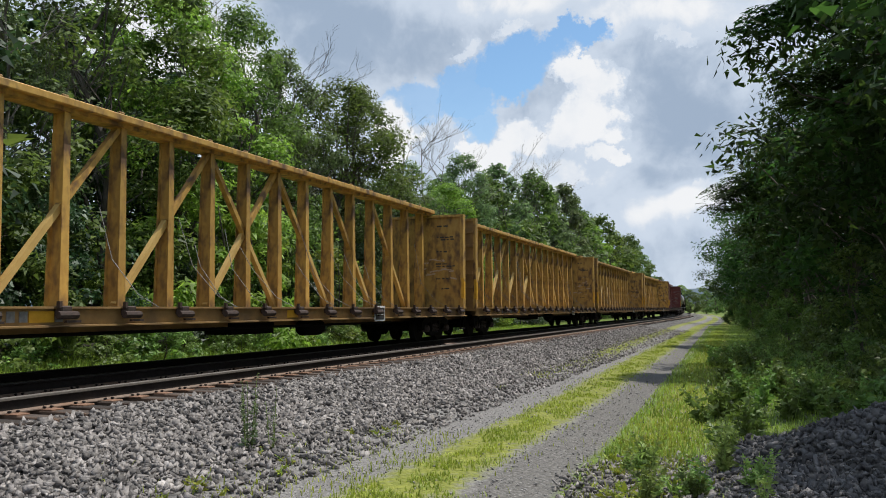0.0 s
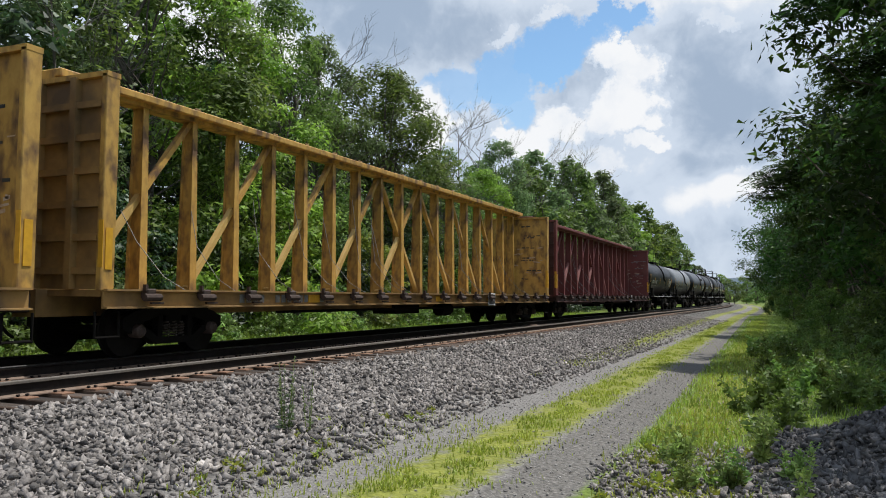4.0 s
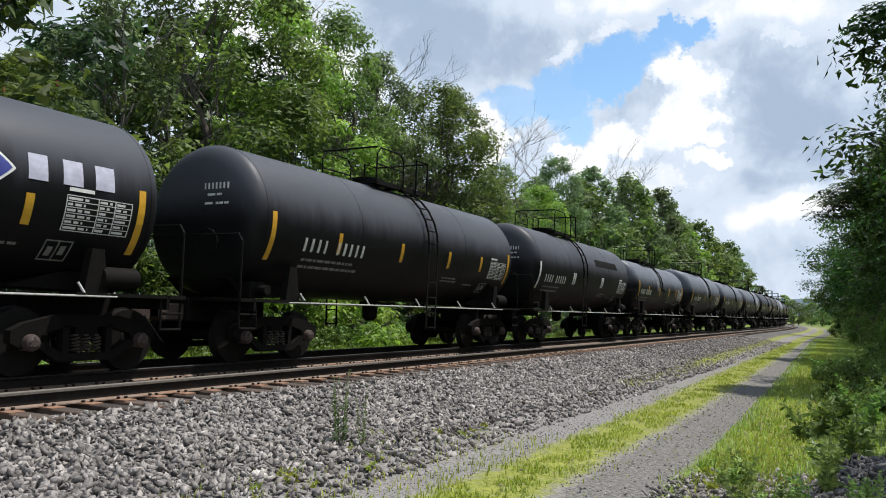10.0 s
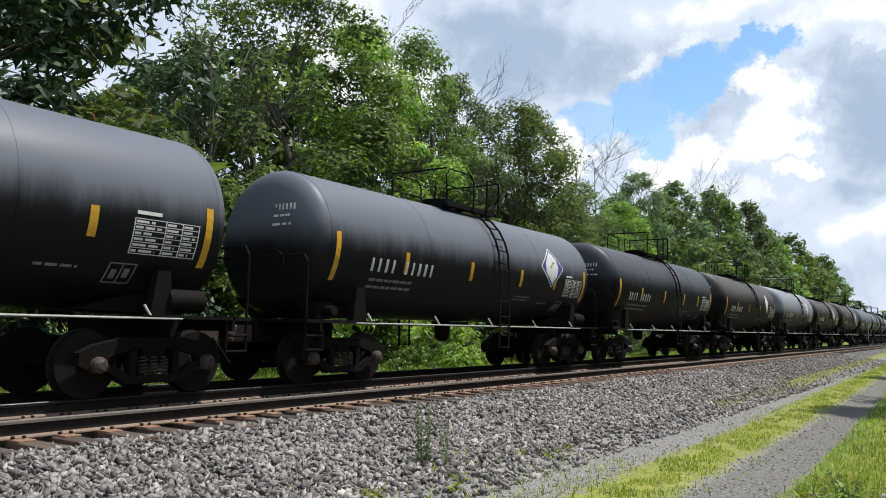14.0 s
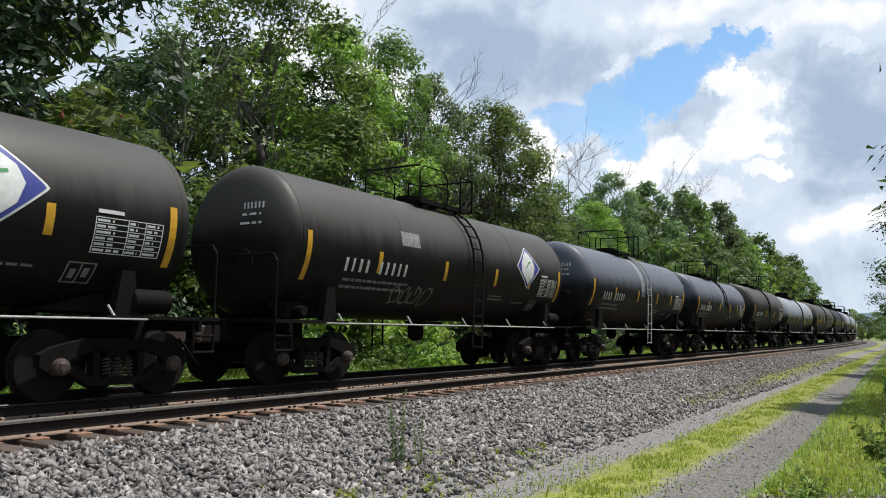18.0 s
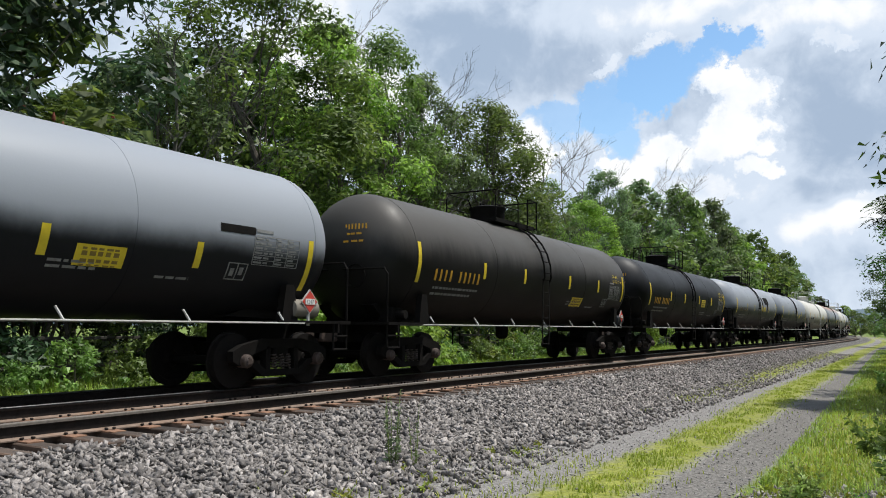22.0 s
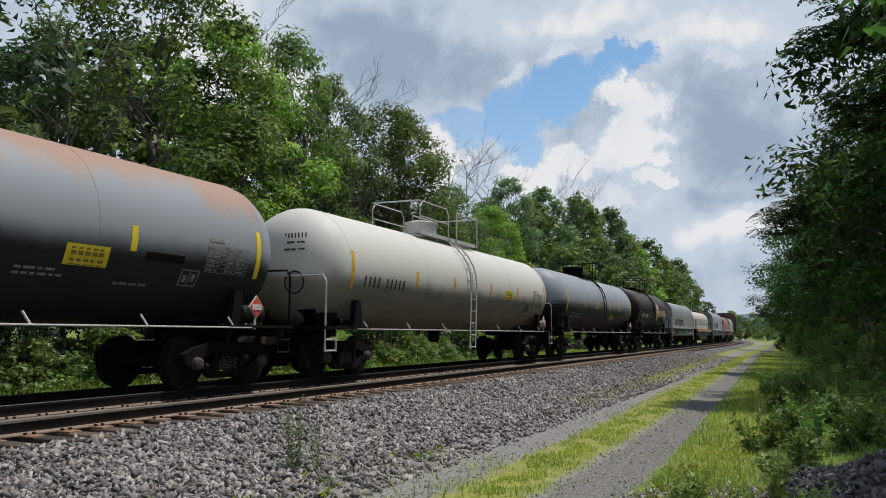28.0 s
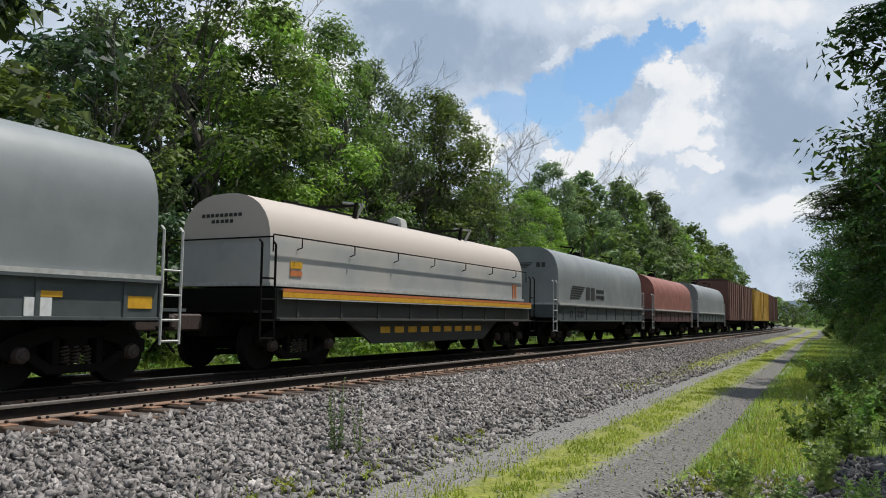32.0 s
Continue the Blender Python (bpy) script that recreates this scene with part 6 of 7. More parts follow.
    part("brake_rigging", brk, M_under, car)
    return car


def coil_car(c, L, hood, body, label, cfg=None):
    """A covered coil car: deep body with side sills, removable hood with rounded top, lifting gear on the hood."""
    cfg = cfg or {}
    rng = random.Random(70 + c)
    car = thing("coil_car", label, "coil car", "cars of the freight train")
    hl = L / 2
    hb = hl - 1.1
    top, zb = cfg.get("top", 3.62), cfg.get("zb", 1.52)
    w = cfg.get("w", 1.36)
    prof = [(-w, zb)]
    for k in range(17):
        a = math.pi * k / 16
        cx, sx = math.cos(a), math.sin(a)
        e = cfg.get("round", 0.55)
        prof.append((-w * math.copysign(abs(cx) ** e, cx), zb + (top - zb) * (0.42 + 0.58 * sx ** 0.8)))
    prof.append((w, zb))
    hy = hb - 0.35
    hd = MB().prism(prof, -hy, hy)
    hdp = part("hood", hd, hood, car, cfg.get("hood", ""), smooth=True)
    lip = MB().box((w + 0.03, 0, zb + 0.03), (0.07, 2 * hy + 0.1, 0.07)).box((-w - 0.03, 0, zb + 0.03), (0.07, 2 * hy + 0.1, 0.07))
    for yy in (-hy, hy):
        lip.box((0, yy, zb + 0.03), (2 * w, 0.08, 0.07))
    part("hood_rim", lip, M_bright, hdp)
    lf = MB()
    for y in (-hy * 0.42, hy * 0.5):
        lf.beam((0.55, y, top - 0.12), (0.75, y, top + 0.22), 0.06, 0.05).beam((0.75, y, top + 0.22), (0.2, y, top + 0.3), 0.06, 0.05)
    lf.prism([(-0.25, top - 0.05), (0.25, top - 0.05), (0.2, top + 0.22), (0.0, top + 0.3), (-0.2, top + 0.22)], 0.0, 0.3)
    lf.box((0, 0, top + 0.01), (0.35, 2 * hy * 0.75, 0.03))
    part("lifting_gear", lf, cfg.get("gear", M_under), hdp)
    for sx in (1, -1):
        part("side_sill", MB().prism([(sx * a, z) for a, z in ((1.30, 1.51), (1.44, 1.51), (1.44, 1.47), (1.36, 1.465), (1.36, 0.965), (1.44, 0.96), (1.44, 0.92), (1.30, 0.92))], -hb + 0.3, hb - 0.3), body, car)
    for k in range(9):
        part("rib", MB().box((1.365, -hb + 0.9 + k * (2 * hb - 1.8) / 8, 1.21), (0.04, 0.07, 0.54)), body, car)
    part("floor", MB().box((0, 0, 1.0), (2.6, 2 * hb, 0.12)).box((0, 0, 0.8), (0.5, 2 * hb + 0.6, 0.36)).prism([(-1.2, 0.95), (1.2, 0.95), (0.8, 0.55), (-0.8, 0.55)], -hb + 3.2, hb - 3.2), cfg.get("belly", M_under), car)
    for s in (1, -1):
        part("end_wall", MB().box((0, s * (hb - 0.22), 1.2), (2.7, 0.08, 0.62)).box((0, s * (hb + 0.05), 1.08), (2.7, 0.5, 0.05)), cfg.get("end", body), car)
        for sx in (1, -1):
            rl = MB()
            for q in (0.14, 0.52):
                rl.tube([(sx * 1.36, s * (hb - q + 0.3), 0.55), (sx * 1.36, s * (hb - q + 0.3), 2.3), (sx * 1.3, s * (hb - q + 0.3), 2.36)], 0.022, 6)
            for z in (0.6, 0.92, 1.3, 1.68):
                rl.tube([(sx * 1.36, s * (hb + 0.16), z), (sx * 1.36, s * (hb - 0.22), z)], 0.02, 5)
            part("ladder", rl, cfg.get("ladder", M_bright), car)
        truck(car, s * (hl - 2.5), 0.457, 0.89)
    couplers(car, hl)
    # fittings on this one
    for y, z0, z1, wd, m in cfg.get("marks", ()):
        part("reflector", MB().box((1.369, y, (z0 + z1) / 2), (0.012, wd, z1 - z0)), m, car)
    xo = w + 0.012
    for y, z, n, h, gw, m in cfg.get("lettering", ()):
        mb = MB()
        yy = y
        for i in range(n):
            mb.box((xo, yy, z), (0.012, gw * 0.55, h))
            yy += gw
        part("lettering", mb, m, car, "painted lettering shown as bars")
    if cfg.get("mane"):
        y, z = cfg["mane"]
        mb = MB()
        for k in range(6):
            zz = z + 0.24 - k * 0.088
            mb.add([(xo, y - 0.05 * k - 0.75, zz), (xo, y + 0.85 - 0.13 * k, zz), (xo, y + 0.80 - 0.13 * k, zz - 0.055), (xo, y - 0.05 * k - 0.78, zz - 0.055)], [(0, 1, 2, 3)])
        part("emblem", mb, M_black, car, "black emblem of slanted stripes")
        mb = MB()
        for y0 in (0.95, 1.6):
            mb.add([(xo, y + y0 + 0.06, z + 0.24), (xo, y + y0 + 0.58, z + 0.24), (xo, y + y0 + 0.52, z - 0.26), (xo, y + y0, z - 0.26)], [(0, 1, 2, 3)])
        tagged(part("emblem_letters", mb, M_black, car), kind="stuff")
        mb = MB()
        for k in range(4):
            mb.box((0.15 - 0.03 * k, -hy - 0.006, 3.02 - k * 0.05), (0.5 - 0.08 * k, 0.012, 0.03))
        for k in range(2):
            mb.box((0.6 + 0.2 * k, -hy - 0.006, 2.95), (0.14, 0.012, 0.17))
        part("end_emblem", mb, M_black, hdp, "small black emblem on the hood's end")
        mb = MB()
        for k in range(9):
            if k != 2:
                mb.box((1.37, -hb + 1.75 + k * 0.19, 1.2), (0.012, 0.08, 0.22))
        tagged(part("sill_print", mb, M_black, car), kind="stuff")
    if cfg.get("band"):
        for z0, z1, m in cfg["band"]:
            part("stripe_band", MB().box((1.446, 0, (z0 + z1) / 2), (0.012, 2 * hb - 0.7, z1 - z0)), m, car)
    if cfg.get("rail"):
        mb = MB().tube([(1.24, -hy - 0.06, 2.18), (1.24, -hy - 0.06, 2.5), (1.24, hy + 0.06, 2.5), (1.24, hy + 0.06, 2.18)], 0.016, 5)
        mb.tube([(1.24, -hy - 0.06, 2.46), (-1.24, -hy - 0.06, 2.46)], 0.016, 5)
        for k in range(7):
            y = -hy + 0.8 + k * (2 * hy - 1.6) / 6
            mb.tube([(1.24, y, 2.5), (1.24, y, 2.32), (w - 0.01, y, 2.28)], 0.014, 5)
        # lifting frames joined by a bar along the crown of the hood
        for y in (-hy * 0.45, hy * 0.42):
            mb.beam((0.62, y, top - 0.3), (0.62, y + 0.12, top + 0.26), 0.07, 0.07).beam((0.62, y + 0.12, top + 0.2), (0.1, y - 0.9, top + 0.04), 0.05, 0.06)
        mb.beam((0.1, -hy * 0.75, top + 0.05), (0.1, hy * 0.75, top + 0.05), 0.08, 0.06)
        part("hood_rail", mb, M_under, hdp)
    if cfg.get("end_print"):
        mb = MB()
        for k, (x0, z0, n) in enumerate(((-0.55, 2.92, 9), (-0.3, 2.8, 5))):
            for i in range(n):
                mb.box((x0 + i * 0.115, -hy - 0.006, z0), (0.075, 0.012, 0.065))
        tagged(part("end_print", mb, M_black, hdp), kind="stuff")
    if cfg.get("deep"):
        part("belly_panel", MB().plate([(-hb + 2.7, 0.93), (hb - 2.7, 0.93), (hb - 3.7, 0.42), (-hb + 3.7, 0.42)], 1.2, 1.28), cfg["deep"], car, "grimy deep side panel with faded yellow print")
        mb = MB()
        for k in range(9):
            mb.box((1.286, -hb + 4.2 + k * 0.62, 0.72), (0.012, 0.4, 0.14))
        part("belly_print", mb, M_yellow, car)
    return car


def boxcar(c, L, paint, label, roof):
    car = thing("boxcar", label, "boxcar", "cars of the freight train")
    hl = L / 2
    hb = hl - 0.7
    part("body", MB().box((0, 0, 2.7), (2.9, 2 * hb, 3.3), bev=0.02), paint, car)
    part("roof", MB().prism([(-1.48, 4.35), (1.48, 4.35), (1.0, 4.5), (0, 4.56), (-1.0, 4.5)], -hb, hb), roof, car)
    for k in range(14):
        part("side_rib", MB().box((1.475, -hb + 0.4 + k * (2 * hb - 0.8) / 13, 2.7), (0.05, 0.1, 3.2)), paint, car)
    part("door", MB().box((1.49, 0, 2.7), (0.06, 3.0, 3.1), bev=0.01), paint, car)
    for y in (-0.9, 0.9):
        part("door_rod", MB().tube([(1.54, y, 1.2), (1.54, y, 4.2)], 0.03, 6), M_under, car)
    part("underframe", MB().box((0, 0, 0.9), (0.6, 2 * hb, 0.4)).box((0, 0, 1.02), (2.7, 2 * hb, 0.1)), M_under, car)
    for s in (1, -1):
        mb = MB()
        for z in (0.6, 1.0, 1.4, 1.8, 2.2, 2.6, 3.0):
            mb.tube([(1.5, s * (hb - 0.1), z), (1.5, s * (hb - 0.55), z)], 0.018, 5)
        tagged(part("ladder", mb, M_under, car), kind="stuff")
        truck(car, s * (hl - 2.6))
    couplers(car, hl)
    return car


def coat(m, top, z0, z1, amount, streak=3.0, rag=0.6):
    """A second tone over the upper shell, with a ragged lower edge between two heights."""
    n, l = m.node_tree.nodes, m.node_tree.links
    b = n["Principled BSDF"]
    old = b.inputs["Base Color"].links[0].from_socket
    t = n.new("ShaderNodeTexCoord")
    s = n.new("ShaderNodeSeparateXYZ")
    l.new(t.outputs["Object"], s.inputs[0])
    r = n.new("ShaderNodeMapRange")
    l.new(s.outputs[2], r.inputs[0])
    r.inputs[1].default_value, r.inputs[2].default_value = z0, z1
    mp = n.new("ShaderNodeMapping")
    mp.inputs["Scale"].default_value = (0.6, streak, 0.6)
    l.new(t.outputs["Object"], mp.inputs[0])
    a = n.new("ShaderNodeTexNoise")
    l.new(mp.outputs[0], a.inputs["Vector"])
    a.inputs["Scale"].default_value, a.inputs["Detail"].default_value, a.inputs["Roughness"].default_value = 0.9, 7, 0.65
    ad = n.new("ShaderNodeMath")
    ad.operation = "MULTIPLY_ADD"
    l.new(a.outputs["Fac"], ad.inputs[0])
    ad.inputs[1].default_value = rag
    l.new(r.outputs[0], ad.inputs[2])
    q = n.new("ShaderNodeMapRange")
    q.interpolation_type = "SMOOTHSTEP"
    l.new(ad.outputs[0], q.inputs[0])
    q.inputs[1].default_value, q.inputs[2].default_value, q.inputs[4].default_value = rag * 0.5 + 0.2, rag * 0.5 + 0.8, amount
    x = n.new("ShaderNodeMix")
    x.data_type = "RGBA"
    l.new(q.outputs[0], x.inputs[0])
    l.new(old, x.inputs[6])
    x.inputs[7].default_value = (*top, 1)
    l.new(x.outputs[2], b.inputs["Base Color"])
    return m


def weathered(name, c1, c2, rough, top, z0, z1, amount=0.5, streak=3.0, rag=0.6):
    """Paint grimed below; above, chalked paint and dust, with sky sheen painted in on dark tanks."""
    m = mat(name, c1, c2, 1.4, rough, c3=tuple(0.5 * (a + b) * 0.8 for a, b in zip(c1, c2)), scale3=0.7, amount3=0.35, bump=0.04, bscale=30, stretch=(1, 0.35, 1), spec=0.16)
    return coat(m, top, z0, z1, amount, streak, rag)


M_yellow_car = mat("yellow_car_paint", (0.50, 0.305, 0.072), (0.36, 0.20, 0.045), 6.0, 0.6, c3=(0.12, 0.066, 0.032), scale3=4.2, amount3=0.45, bump=0.08, stretch=(1, 1, 0.55), objrand=0.18)
M_yellow_dk = mat("yellow_car_dirty_shaded", (0.34, 0.20, 0.065), (0.20, 0.118, 0.045), 2.5, 0.7, c3=(0.11, 0.072, 0.04), scale3=1.0, amount3=0.4)
M_yellow_pl = mat("yellow_car_brace", (0.56, 0.38, 0.13), (0.45, 0.29, 0.09), 2.5, 0.6)
M_red_car = mat("red_car_paint", (0.17, 0.036, 0.034), (0.115, 0.028, 0.026), 2.5, 0.6, c3=(0.20, 0.085, 0.07), scale3=1.3, amount3=0.3, stretch=(1, 1, 0.5))
M_red_dk = mat("red_car_dirty_shaded", (0.085, 0.034, 0.032), (0.055, 0.026, 0.024), 2.5, 0.7)
M_red_pl = mat("red_car_brace", (0.27, 0.10, 0.09), (0.20, 0.075, 0.065), 2.5, 0.6)
# paler tops of the black and charcoal tanks hold painted-in sky sheen
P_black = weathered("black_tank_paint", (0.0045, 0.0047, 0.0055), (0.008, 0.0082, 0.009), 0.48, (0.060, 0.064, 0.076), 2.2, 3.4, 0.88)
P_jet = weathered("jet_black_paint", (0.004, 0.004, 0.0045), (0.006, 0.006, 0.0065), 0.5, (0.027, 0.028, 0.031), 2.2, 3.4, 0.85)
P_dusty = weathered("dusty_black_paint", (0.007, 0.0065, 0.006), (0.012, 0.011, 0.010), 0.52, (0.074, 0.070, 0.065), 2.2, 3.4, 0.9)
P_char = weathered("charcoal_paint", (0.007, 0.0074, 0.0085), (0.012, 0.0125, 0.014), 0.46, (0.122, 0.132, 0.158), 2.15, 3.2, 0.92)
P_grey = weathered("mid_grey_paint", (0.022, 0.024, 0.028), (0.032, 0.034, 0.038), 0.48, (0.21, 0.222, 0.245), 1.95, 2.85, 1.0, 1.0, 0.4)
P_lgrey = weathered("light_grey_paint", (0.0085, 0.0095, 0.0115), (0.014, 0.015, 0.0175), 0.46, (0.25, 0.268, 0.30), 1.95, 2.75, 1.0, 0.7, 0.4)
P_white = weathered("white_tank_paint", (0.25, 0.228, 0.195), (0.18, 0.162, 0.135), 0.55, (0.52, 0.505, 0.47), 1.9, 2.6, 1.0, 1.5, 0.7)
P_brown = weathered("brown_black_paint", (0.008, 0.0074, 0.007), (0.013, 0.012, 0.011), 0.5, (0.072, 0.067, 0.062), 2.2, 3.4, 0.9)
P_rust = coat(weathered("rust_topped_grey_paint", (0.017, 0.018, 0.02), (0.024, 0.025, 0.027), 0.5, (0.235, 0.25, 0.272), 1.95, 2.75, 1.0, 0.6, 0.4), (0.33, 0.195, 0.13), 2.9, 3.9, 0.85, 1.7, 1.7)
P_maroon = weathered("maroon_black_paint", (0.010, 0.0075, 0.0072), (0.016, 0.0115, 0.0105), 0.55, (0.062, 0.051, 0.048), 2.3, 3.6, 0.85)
P_ns = mat("silver_hood_paint", (0.22, 0.235, 0.24), (0.17, 0.185, 0.19), 1.2, 0.5, c3=(0.28, 0.29, 0.288), scale3=0.6, amount3=0.4, bump=0.5, bscale=1.1)
P_nsb = mat("grey_green_body_paint", (0.075, 0.088, 0.09), (0.05, 0.06, 0.062), 2, 0.6)
P_pink = coat(mat("faded_beige_hood_paint", (0.37, 0.375, 0.37), (0.30, 0.31, 0.31), 1.5, 0.6, c3=(0.42, 0.40, 0.375), scale3=0.5, amount3=0.45, bump=0.1), (0.46, 0.395, 0.345), 2.35, 2.6, 0.9, 1.2, 0.5)
P_orange = mat("orange_red_hood_paint", (0.27, 0.10, 0.075), (0.20, 0.075, 0.058), 1.5, 0.65, c3=(0.33, 0.17, 0.13), scale3=0.8, amount3=0.3)
P_boxbr = mat("oxide_boxcar_paint", (0.16, 0.07, 0.05), (0.11, 0.05, 0.04), 1.5, 0.7)
P_boxyl = mat("yellow_boxcar_paint", (0.50, 0.29, 0.04), (0.42, 0.23, 0.03), 1.5, 0.6)
P_belly = mat("grimy_belly", (0.034, 0.036, 0.034), (0.05, 0.048, 0.042), 3, 0.8, c3=(0.075, 0.05, 0.036), scale3=2.0, amount3=0.3)


def build_train():
    cars = []
    for c in range(41):
        L = GAPS[c + 1] - GAPS[c]
        hl = L / 2
        if c < 4:
            car = centerbeam(c, L, M_yellow_car, M_yellow_dk, "empty yellow centre-beam flat car with worn posts", M_yellow_pl)
        elif c == 4:
            car = centerbeam(c, L, M_red_car, M_red_dk, "empty dark red centre-beam flat car", M_red_pl)
        elif c < 33:
            car = tank_from_table(c, L)
        elif c == 33:
            car = coil_car(c, L, P_ns, P_nsb, "grey steel-coil car with a silver hood", {"mane": (-hl + 3.75, 2.02), "lettering": ((-hl + 6.2, 2.14, 7, 0.15, 0.16, M_black), (-hl + 6.12, 1.9, 8, 0.15, 0.16, M_black)),
                           "marks": ((-hl + 1.7, 1.08, 1.4, 0.55, M_yellow), (-hl + 5.3, 1.2, 1.3, 0.45, M_yellow), (hl - 5.6, 1.22, 1.3, 0.4, M_yellow), (hl - 3.2, 1.22, 1.3, 0.35, M_yellow), (5.8, 1.09, 1.27, 0.46, M_yellow), (4.17, 0.97, 1.21, 0.39, M_white))})
        elif c == 34:
            car = coil_car(c, L, P_pink, P_belly, "weathered beige steel-coil car with faded orange stripes", {"round": 0.8, "rail": True, "ladder": M_under, "end_print": True, "deep": P_belly, "gear": M_bright, "zb": 1.56, "top": 3.34, "w": 1.12, "end": M_under,
                           "band": ((1.445, 1.505, M_orange), (1.345, 1.44, M_yellow), (1.315, 1.338, M_bright)), "lettering": ((-5.5, 1.98, 1, 0.13, 0.65, M_yellow), (-5.5, 1.82, 1, 0.1, 0.65, M_orange), (hl - 2.2, 1.85, 2, 0.45, 0.2, M_orange))})
        elif c == 35:
            car = coil_car(c, L, P_ns, P_nsb, "grey steel-coil car with a silver hood", {"mane": (-hl + 3.75, 2.02), "lettering": ((-hl + 6.2, 2.14, 7, 0.15, 0.16, M_black), (-hl + 6.12, 1.9, 8, 0.15, 0.16, M_black))})
        elif c == 36:
            car = coil_car(c, L, P_orange, M_red_dk, "steel-coil car with a faded orange-red hood", {"round": 0.85, "top": 3.5})
        elif c == 37:
            car = coil_car(c, L, P_ns, P_nsb, "steel-coil car with a pale grey hood", {"round": 0.7})
        else:
            car = boxcar(c, L, (P_boxbr, P_boxyl, P_boxbr)[c - 38], ("brown boxcar with an oxide-red body", "yellow boxcar with ribbed sides", "brown boxcar with an oxide-red body")[c - 38], (M_red_dk, M_dim, M_red_dk)[c - 38])
        cars.append(car)
    return cars


# each tank's radius; the small tanks' bellies lie 1.2 m over the rails, the large ones' 1.1 m
RADII = {5: 1.28, 6: 1.28, 7: 1.33, 8: 1.31, 9: 1.39, 10: 1.41, 11: 1.29, 12: 1.40, 13: 1.36, 14: 1.35, 15: 1.36, 16: 1.35, 17: 1.37, 18: 1.31, 19: 1.38, 20: 1.38, 21: 1.34, 22: 1.42, 23: 1.40, 24: 1.45, 25: 1.43, 26: 1.45, 27: 1.44, 28: 1.42, 29: 1.41, 30: 1.40, 31: 1.40, 32: 1.37}


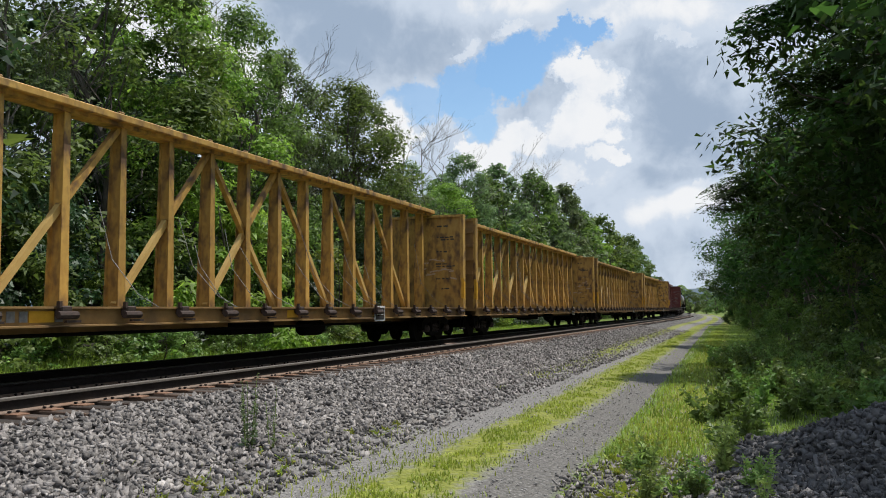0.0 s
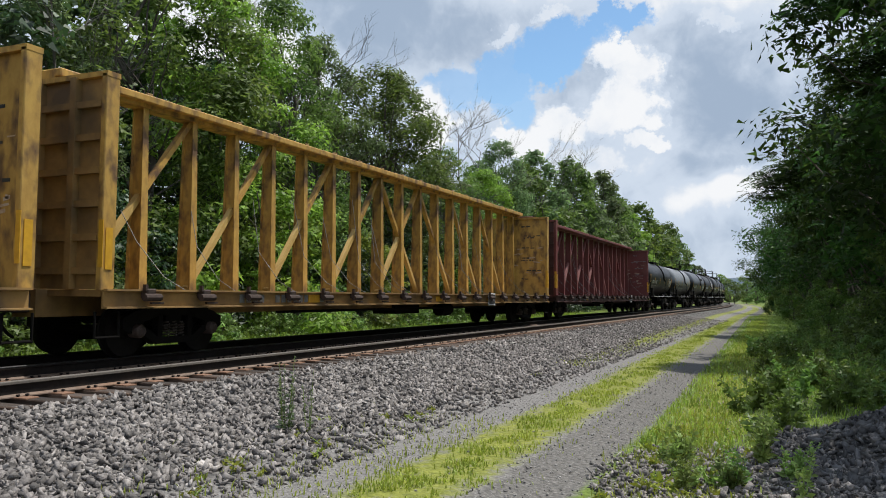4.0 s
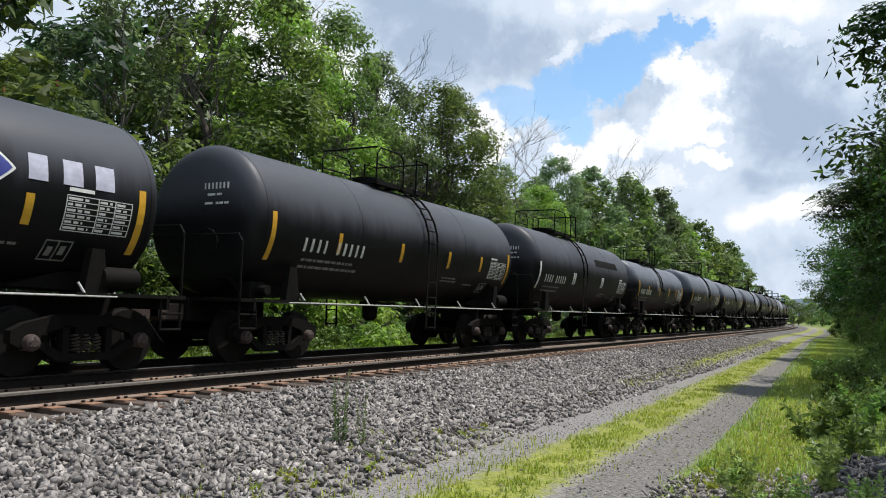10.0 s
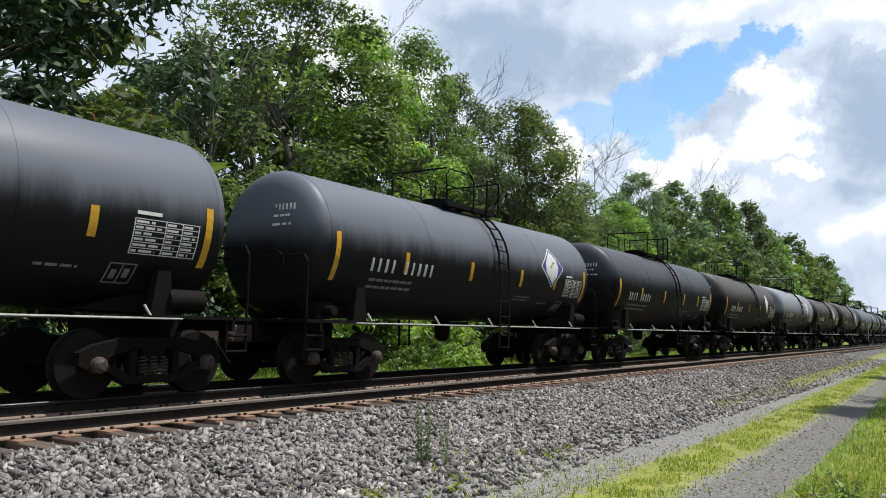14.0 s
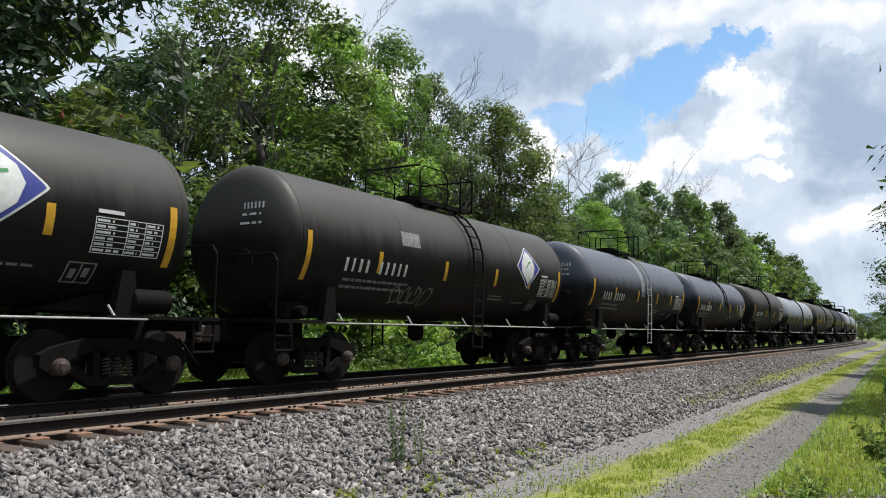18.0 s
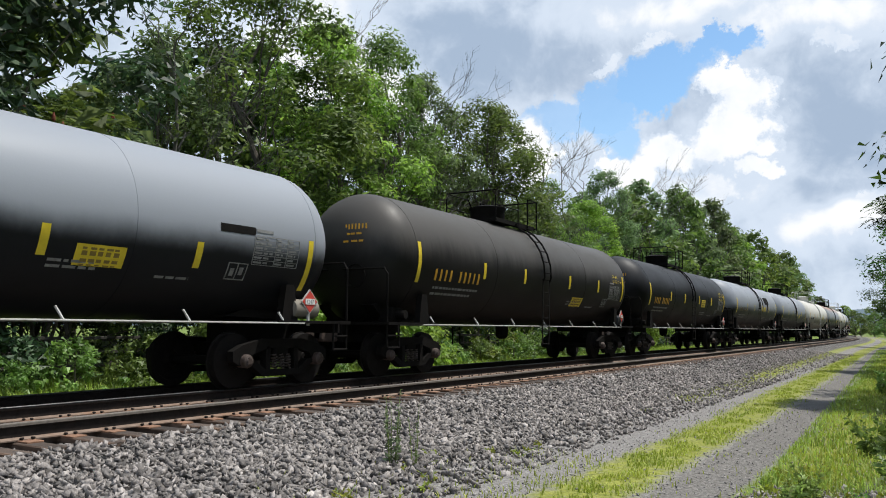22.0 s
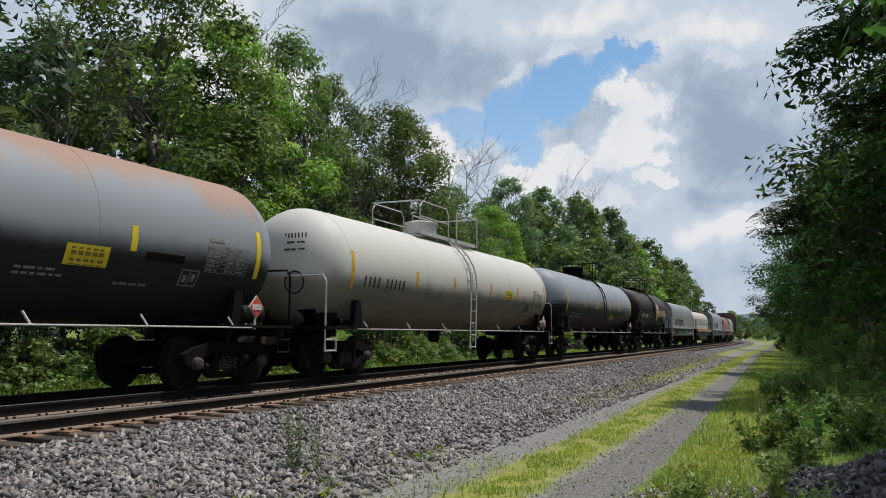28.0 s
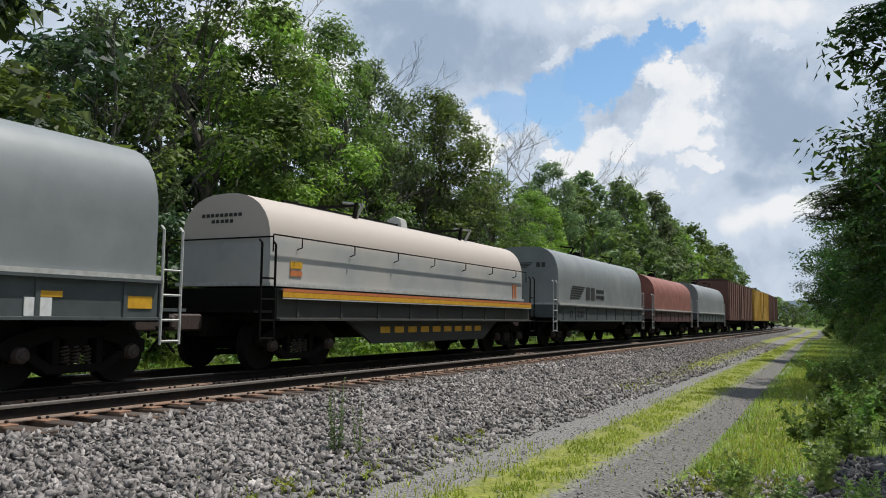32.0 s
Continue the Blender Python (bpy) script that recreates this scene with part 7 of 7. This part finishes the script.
def tank_from_table(c, L):
    hl = L / 2
    B = "black tank car with yellow reflective stripes"
    wide = {"big": True}
    gold = {"text": M_yellow, "stripe": M_lemon, "print": M_dim, "table": M_dim, "placard": True, "reservoir": P_dusty}
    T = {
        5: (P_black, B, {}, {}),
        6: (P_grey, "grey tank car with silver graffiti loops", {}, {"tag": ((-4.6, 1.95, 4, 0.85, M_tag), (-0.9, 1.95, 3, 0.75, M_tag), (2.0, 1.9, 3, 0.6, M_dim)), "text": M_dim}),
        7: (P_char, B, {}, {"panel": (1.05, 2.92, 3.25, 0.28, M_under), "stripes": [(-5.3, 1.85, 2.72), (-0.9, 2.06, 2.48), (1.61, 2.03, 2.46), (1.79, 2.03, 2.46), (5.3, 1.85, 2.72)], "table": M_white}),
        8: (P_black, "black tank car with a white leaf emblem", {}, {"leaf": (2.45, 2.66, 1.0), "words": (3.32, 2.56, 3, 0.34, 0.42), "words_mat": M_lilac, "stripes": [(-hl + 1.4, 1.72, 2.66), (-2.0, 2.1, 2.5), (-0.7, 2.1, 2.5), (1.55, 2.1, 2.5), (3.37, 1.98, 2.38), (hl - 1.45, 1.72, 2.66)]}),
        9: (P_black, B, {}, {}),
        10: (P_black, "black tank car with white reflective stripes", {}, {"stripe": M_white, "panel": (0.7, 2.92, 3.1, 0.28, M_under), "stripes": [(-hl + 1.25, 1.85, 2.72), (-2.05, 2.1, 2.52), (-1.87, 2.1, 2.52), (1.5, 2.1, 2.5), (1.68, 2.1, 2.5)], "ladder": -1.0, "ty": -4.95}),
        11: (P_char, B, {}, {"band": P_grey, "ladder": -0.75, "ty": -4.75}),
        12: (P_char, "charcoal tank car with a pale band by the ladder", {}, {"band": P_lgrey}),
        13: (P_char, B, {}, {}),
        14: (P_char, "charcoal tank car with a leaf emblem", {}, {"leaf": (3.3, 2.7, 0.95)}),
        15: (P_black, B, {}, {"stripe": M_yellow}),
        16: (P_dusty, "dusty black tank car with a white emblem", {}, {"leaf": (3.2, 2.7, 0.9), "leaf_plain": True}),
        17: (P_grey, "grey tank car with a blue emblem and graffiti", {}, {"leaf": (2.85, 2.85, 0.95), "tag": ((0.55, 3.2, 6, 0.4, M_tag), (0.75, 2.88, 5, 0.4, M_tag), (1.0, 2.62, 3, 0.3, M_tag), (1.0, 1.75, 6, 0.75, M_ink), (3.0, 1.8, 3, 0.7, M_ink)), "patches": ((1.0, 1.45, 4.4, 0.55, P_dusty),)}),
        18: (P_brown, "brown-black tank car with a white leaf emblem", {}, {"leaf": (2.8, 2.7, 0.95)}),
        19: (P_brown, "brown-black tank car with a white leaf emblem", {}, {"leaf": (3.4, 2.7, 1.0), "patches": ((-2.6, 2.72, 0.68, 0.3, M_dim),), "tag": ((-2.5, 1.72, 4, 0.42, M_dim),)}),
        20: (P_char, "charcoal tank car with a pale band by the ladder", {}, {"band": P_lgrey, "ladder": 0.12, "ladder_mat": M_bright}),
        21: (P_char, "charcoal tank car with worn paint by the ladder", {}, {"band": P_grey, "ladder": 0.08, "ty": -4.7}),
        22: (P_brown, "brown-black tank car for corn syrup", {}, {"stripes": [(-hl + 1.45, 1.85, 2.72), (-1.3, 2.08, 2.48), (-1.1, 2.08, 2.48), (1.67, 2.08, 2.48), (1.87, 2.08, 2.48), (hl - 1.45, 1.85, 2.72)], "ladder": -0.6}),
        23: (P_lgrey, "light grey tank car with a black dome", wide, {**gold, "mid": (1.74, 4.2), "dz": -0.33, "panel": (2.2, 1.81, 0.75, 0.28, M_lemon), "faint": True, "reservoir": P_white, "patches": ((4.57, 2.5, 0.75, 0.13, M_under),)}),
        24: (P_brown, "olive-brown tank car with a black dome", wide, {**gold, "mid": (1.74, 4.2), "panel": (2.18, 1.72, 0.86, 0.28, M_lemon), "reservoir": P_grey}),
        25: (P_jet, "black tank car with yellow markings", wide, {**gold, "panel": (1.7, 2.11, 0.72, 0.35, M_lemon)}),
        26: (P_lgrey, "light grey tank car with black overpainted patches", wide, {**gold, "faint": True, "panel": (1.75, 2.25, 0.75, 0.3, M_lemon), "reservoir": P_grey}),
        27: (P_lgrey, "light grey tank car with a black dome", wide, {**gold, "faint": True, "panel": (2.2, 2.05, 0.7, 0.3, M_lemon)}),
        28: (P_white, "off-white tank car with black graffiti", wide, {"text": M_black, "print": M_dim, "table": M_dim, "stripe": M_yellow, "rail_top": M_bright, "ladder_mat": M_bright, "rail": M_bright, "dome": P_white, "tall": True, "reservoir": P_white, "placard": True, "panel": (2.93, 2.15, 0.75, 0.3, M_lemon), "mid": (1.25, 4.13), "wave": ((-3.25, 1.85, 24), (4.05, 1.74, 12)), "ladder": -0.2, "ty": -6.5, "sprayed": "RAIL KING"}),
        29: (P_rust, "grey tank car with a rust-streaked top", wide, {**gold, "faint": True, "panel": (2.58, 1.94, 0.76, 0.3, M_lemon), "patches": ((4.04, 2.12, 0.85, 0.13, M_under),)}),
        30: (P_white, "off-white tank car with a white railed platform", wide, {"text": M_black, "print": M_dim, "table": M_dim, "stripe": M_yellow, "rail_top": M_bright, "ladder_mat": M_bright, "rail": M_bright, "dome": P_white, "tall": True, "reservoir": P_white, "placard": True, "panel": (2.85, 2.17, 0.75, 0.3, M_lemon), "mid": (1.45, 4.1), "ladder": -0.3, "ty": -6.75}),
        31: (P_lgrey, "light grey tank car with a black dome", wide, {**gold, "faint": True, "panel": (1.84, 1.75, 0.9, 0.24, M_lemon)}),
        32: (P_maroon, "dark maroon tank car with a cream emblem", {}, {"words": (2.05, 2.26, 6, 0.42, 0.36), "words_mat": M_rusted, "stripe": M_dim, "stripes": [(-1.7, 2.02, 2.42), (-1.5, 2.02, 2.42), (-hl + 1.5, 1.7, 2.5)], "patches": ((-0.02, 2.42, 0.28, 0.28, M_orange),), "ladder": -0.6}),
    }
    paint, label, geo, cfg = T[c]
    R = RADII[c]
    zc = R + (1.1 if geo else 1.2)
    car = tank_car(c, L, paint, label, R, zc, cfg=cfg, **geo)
    if c in (7, 22):
        text_on(car, "CORN SYRUP", 3.98 if c == 22 else 2.96, 2.62 if c == 22 else 1.86, 0.175, R, zc, M_white)
    if c == 24:
        for k, w in enumerate(("SR - 4811", "DOT E - 11184")):
            text_on(car, w, 5.6, 2.78 - k * 0.16, 0.14, R, zc, M_lemon)
    if c == 25:
        for k, s in enumerate(("DOT E - 11241", "DOT E - 11184", "SR - 4811")):
            text_on(car, s, 5.5, 2.84 - k * 0.15, 0.15, R, zc, M_lemon)
    if c == 32:
        text_on(car, "CORN SYRUP", hl - 2.68, 2.56, 0.135, R, zc, M_orange)
        mb = shape_on(MB(), R, zc, 1.25, 2.5, [(0.5 * math.cos(a) * (1 + 0.1 * math.cos(4 * a)), 0.6 * math.sin(a) * (1 + 0.1 * math.cos(4 * a))) for a in (0.2618 * k for k in range(24))])
        part("emblem_disc", mb, M_rusted, car, "cream round emblem")
        # four petals cut out of the disc, and a cross between them
        for sy in (1, -1):
            for sz in (1, -1):
                petal = [(sy * (0.04 + 0.2 * u), sz * (0.05 + 0.24 * w)) for u, w in ((0, 0.1), (0.5, 0.25), (0.95, 0.75), (0.6, 1.0), (0.2, 0.7))]
                part("emblem_petal", shape_on(MB(), R, zc, 1.25, 2.5, petal, 0.016), P_maroon, car)
    if c == 26:
        # two patches of black overpaint with wandering edges
        a = [(-0.22, 0.5), (0.1, 0.45), (0.3, 0.05), (0.22, -0.5), (0.02, -0.62), (-0.05, -0.1)]
        b = [(-0.95, 0.42), (-0.2, 0.46), (0.55, 0.5), (0.85, 0.4), (0.95, 0.0), (0.7, 0.02), (0.62, -0.42), (0.35, -0.36), (0.3, -0.02), (-0.45, -0.02), (-0.75, 0.1)]
        part("paint_patch", shape_on(MB(), R, zc, 1.35, 2.72, a, 0.004), M_under, car, "black overpainted patch")
        part("paint_patch", shape_on(MB(), R, zc, 2.85, 2.75, b, 0.004), M_under, car, "black overpainted patch")
    if cfg.get("wave"):
        for y, z, n in cfg["wave"]:
            part("graffiti", stroke(MB(), R, zc, [(y + 0.13 * k, z + 0.1 * math.sin(k * 1.5)) for k in range(n)], 0.055), M_black, car, "wavy black spray-paint line")
        ob = text_on(car, cfg["sprayed"], 1.2, 1.62, 0.46, R, zc, M_black, "graffiti")
        tagged(ob, "words sprayed in black paint")
    if cfg.get("faint") and c in (26, 31):
        glyphs(random.Random(c), car, "character", mat("faded_amber", (0.20, 0.12, 0.035), (0.12, 0.09, 0.05), 12, 0.6), "", R, zc, -5.9, 2.15, 10, 0.23, 0.165, 0.36, (4,))
    return car


build_ground()
build_hills()
build_track()
build_ballast()
build_woods()
build_grass()
build_fence()
build_weeds()
CARS = build_train()


def roll(cars):
    """Turns the wheels and bearing caps at the train's speed: one run of keys for each place in a truck, taken over by the same place in the others."""
    runs = {}
    for car in cars:
        for tr in car.children:
            if tr.name.split(".")[0] != "truck":
                continue
            for ob in tr.children:
                if ob.name.split(".")[0] not in ("wheel", "bearing_cap"):
                    continue
                p = ob.matrix_basis.translation
                flip = ob.matrix_basis[0][0] < 0
                key = (round(p.x, 2), round(p.y, 2), round(p.z, 3), flip)
                if key in runs:
                    first = runs[key].animation_data
                    own = ob.animation_data_create()
                    ob.rotation_mode = "QUATERNION"
                    own.action = first.action
                    own.action_slot = first.action_slot
                    continue
                step = math.degrees(SPEED / p.z / FPS) * (-1 if flip else 1)
                walk(ob, [(k / FPS, pose(p.x, p.y, p.z, step * k, 0, 180 if flip else 0)) for k in range(32 * FPS + 1)])
                runs[key] = ob


def motions():
    """The train runs by at an even speed, and its wheels turn."""
    for c, car in enumerate(CARS):
        mid = (GAPS[c] + GAPS[c + 1]) / 2
        walk(car, [(t, track_at(mid - SPEED * t)) for t in [2.0 * k for k in range(17)]])
    roll(CARS)


motions()
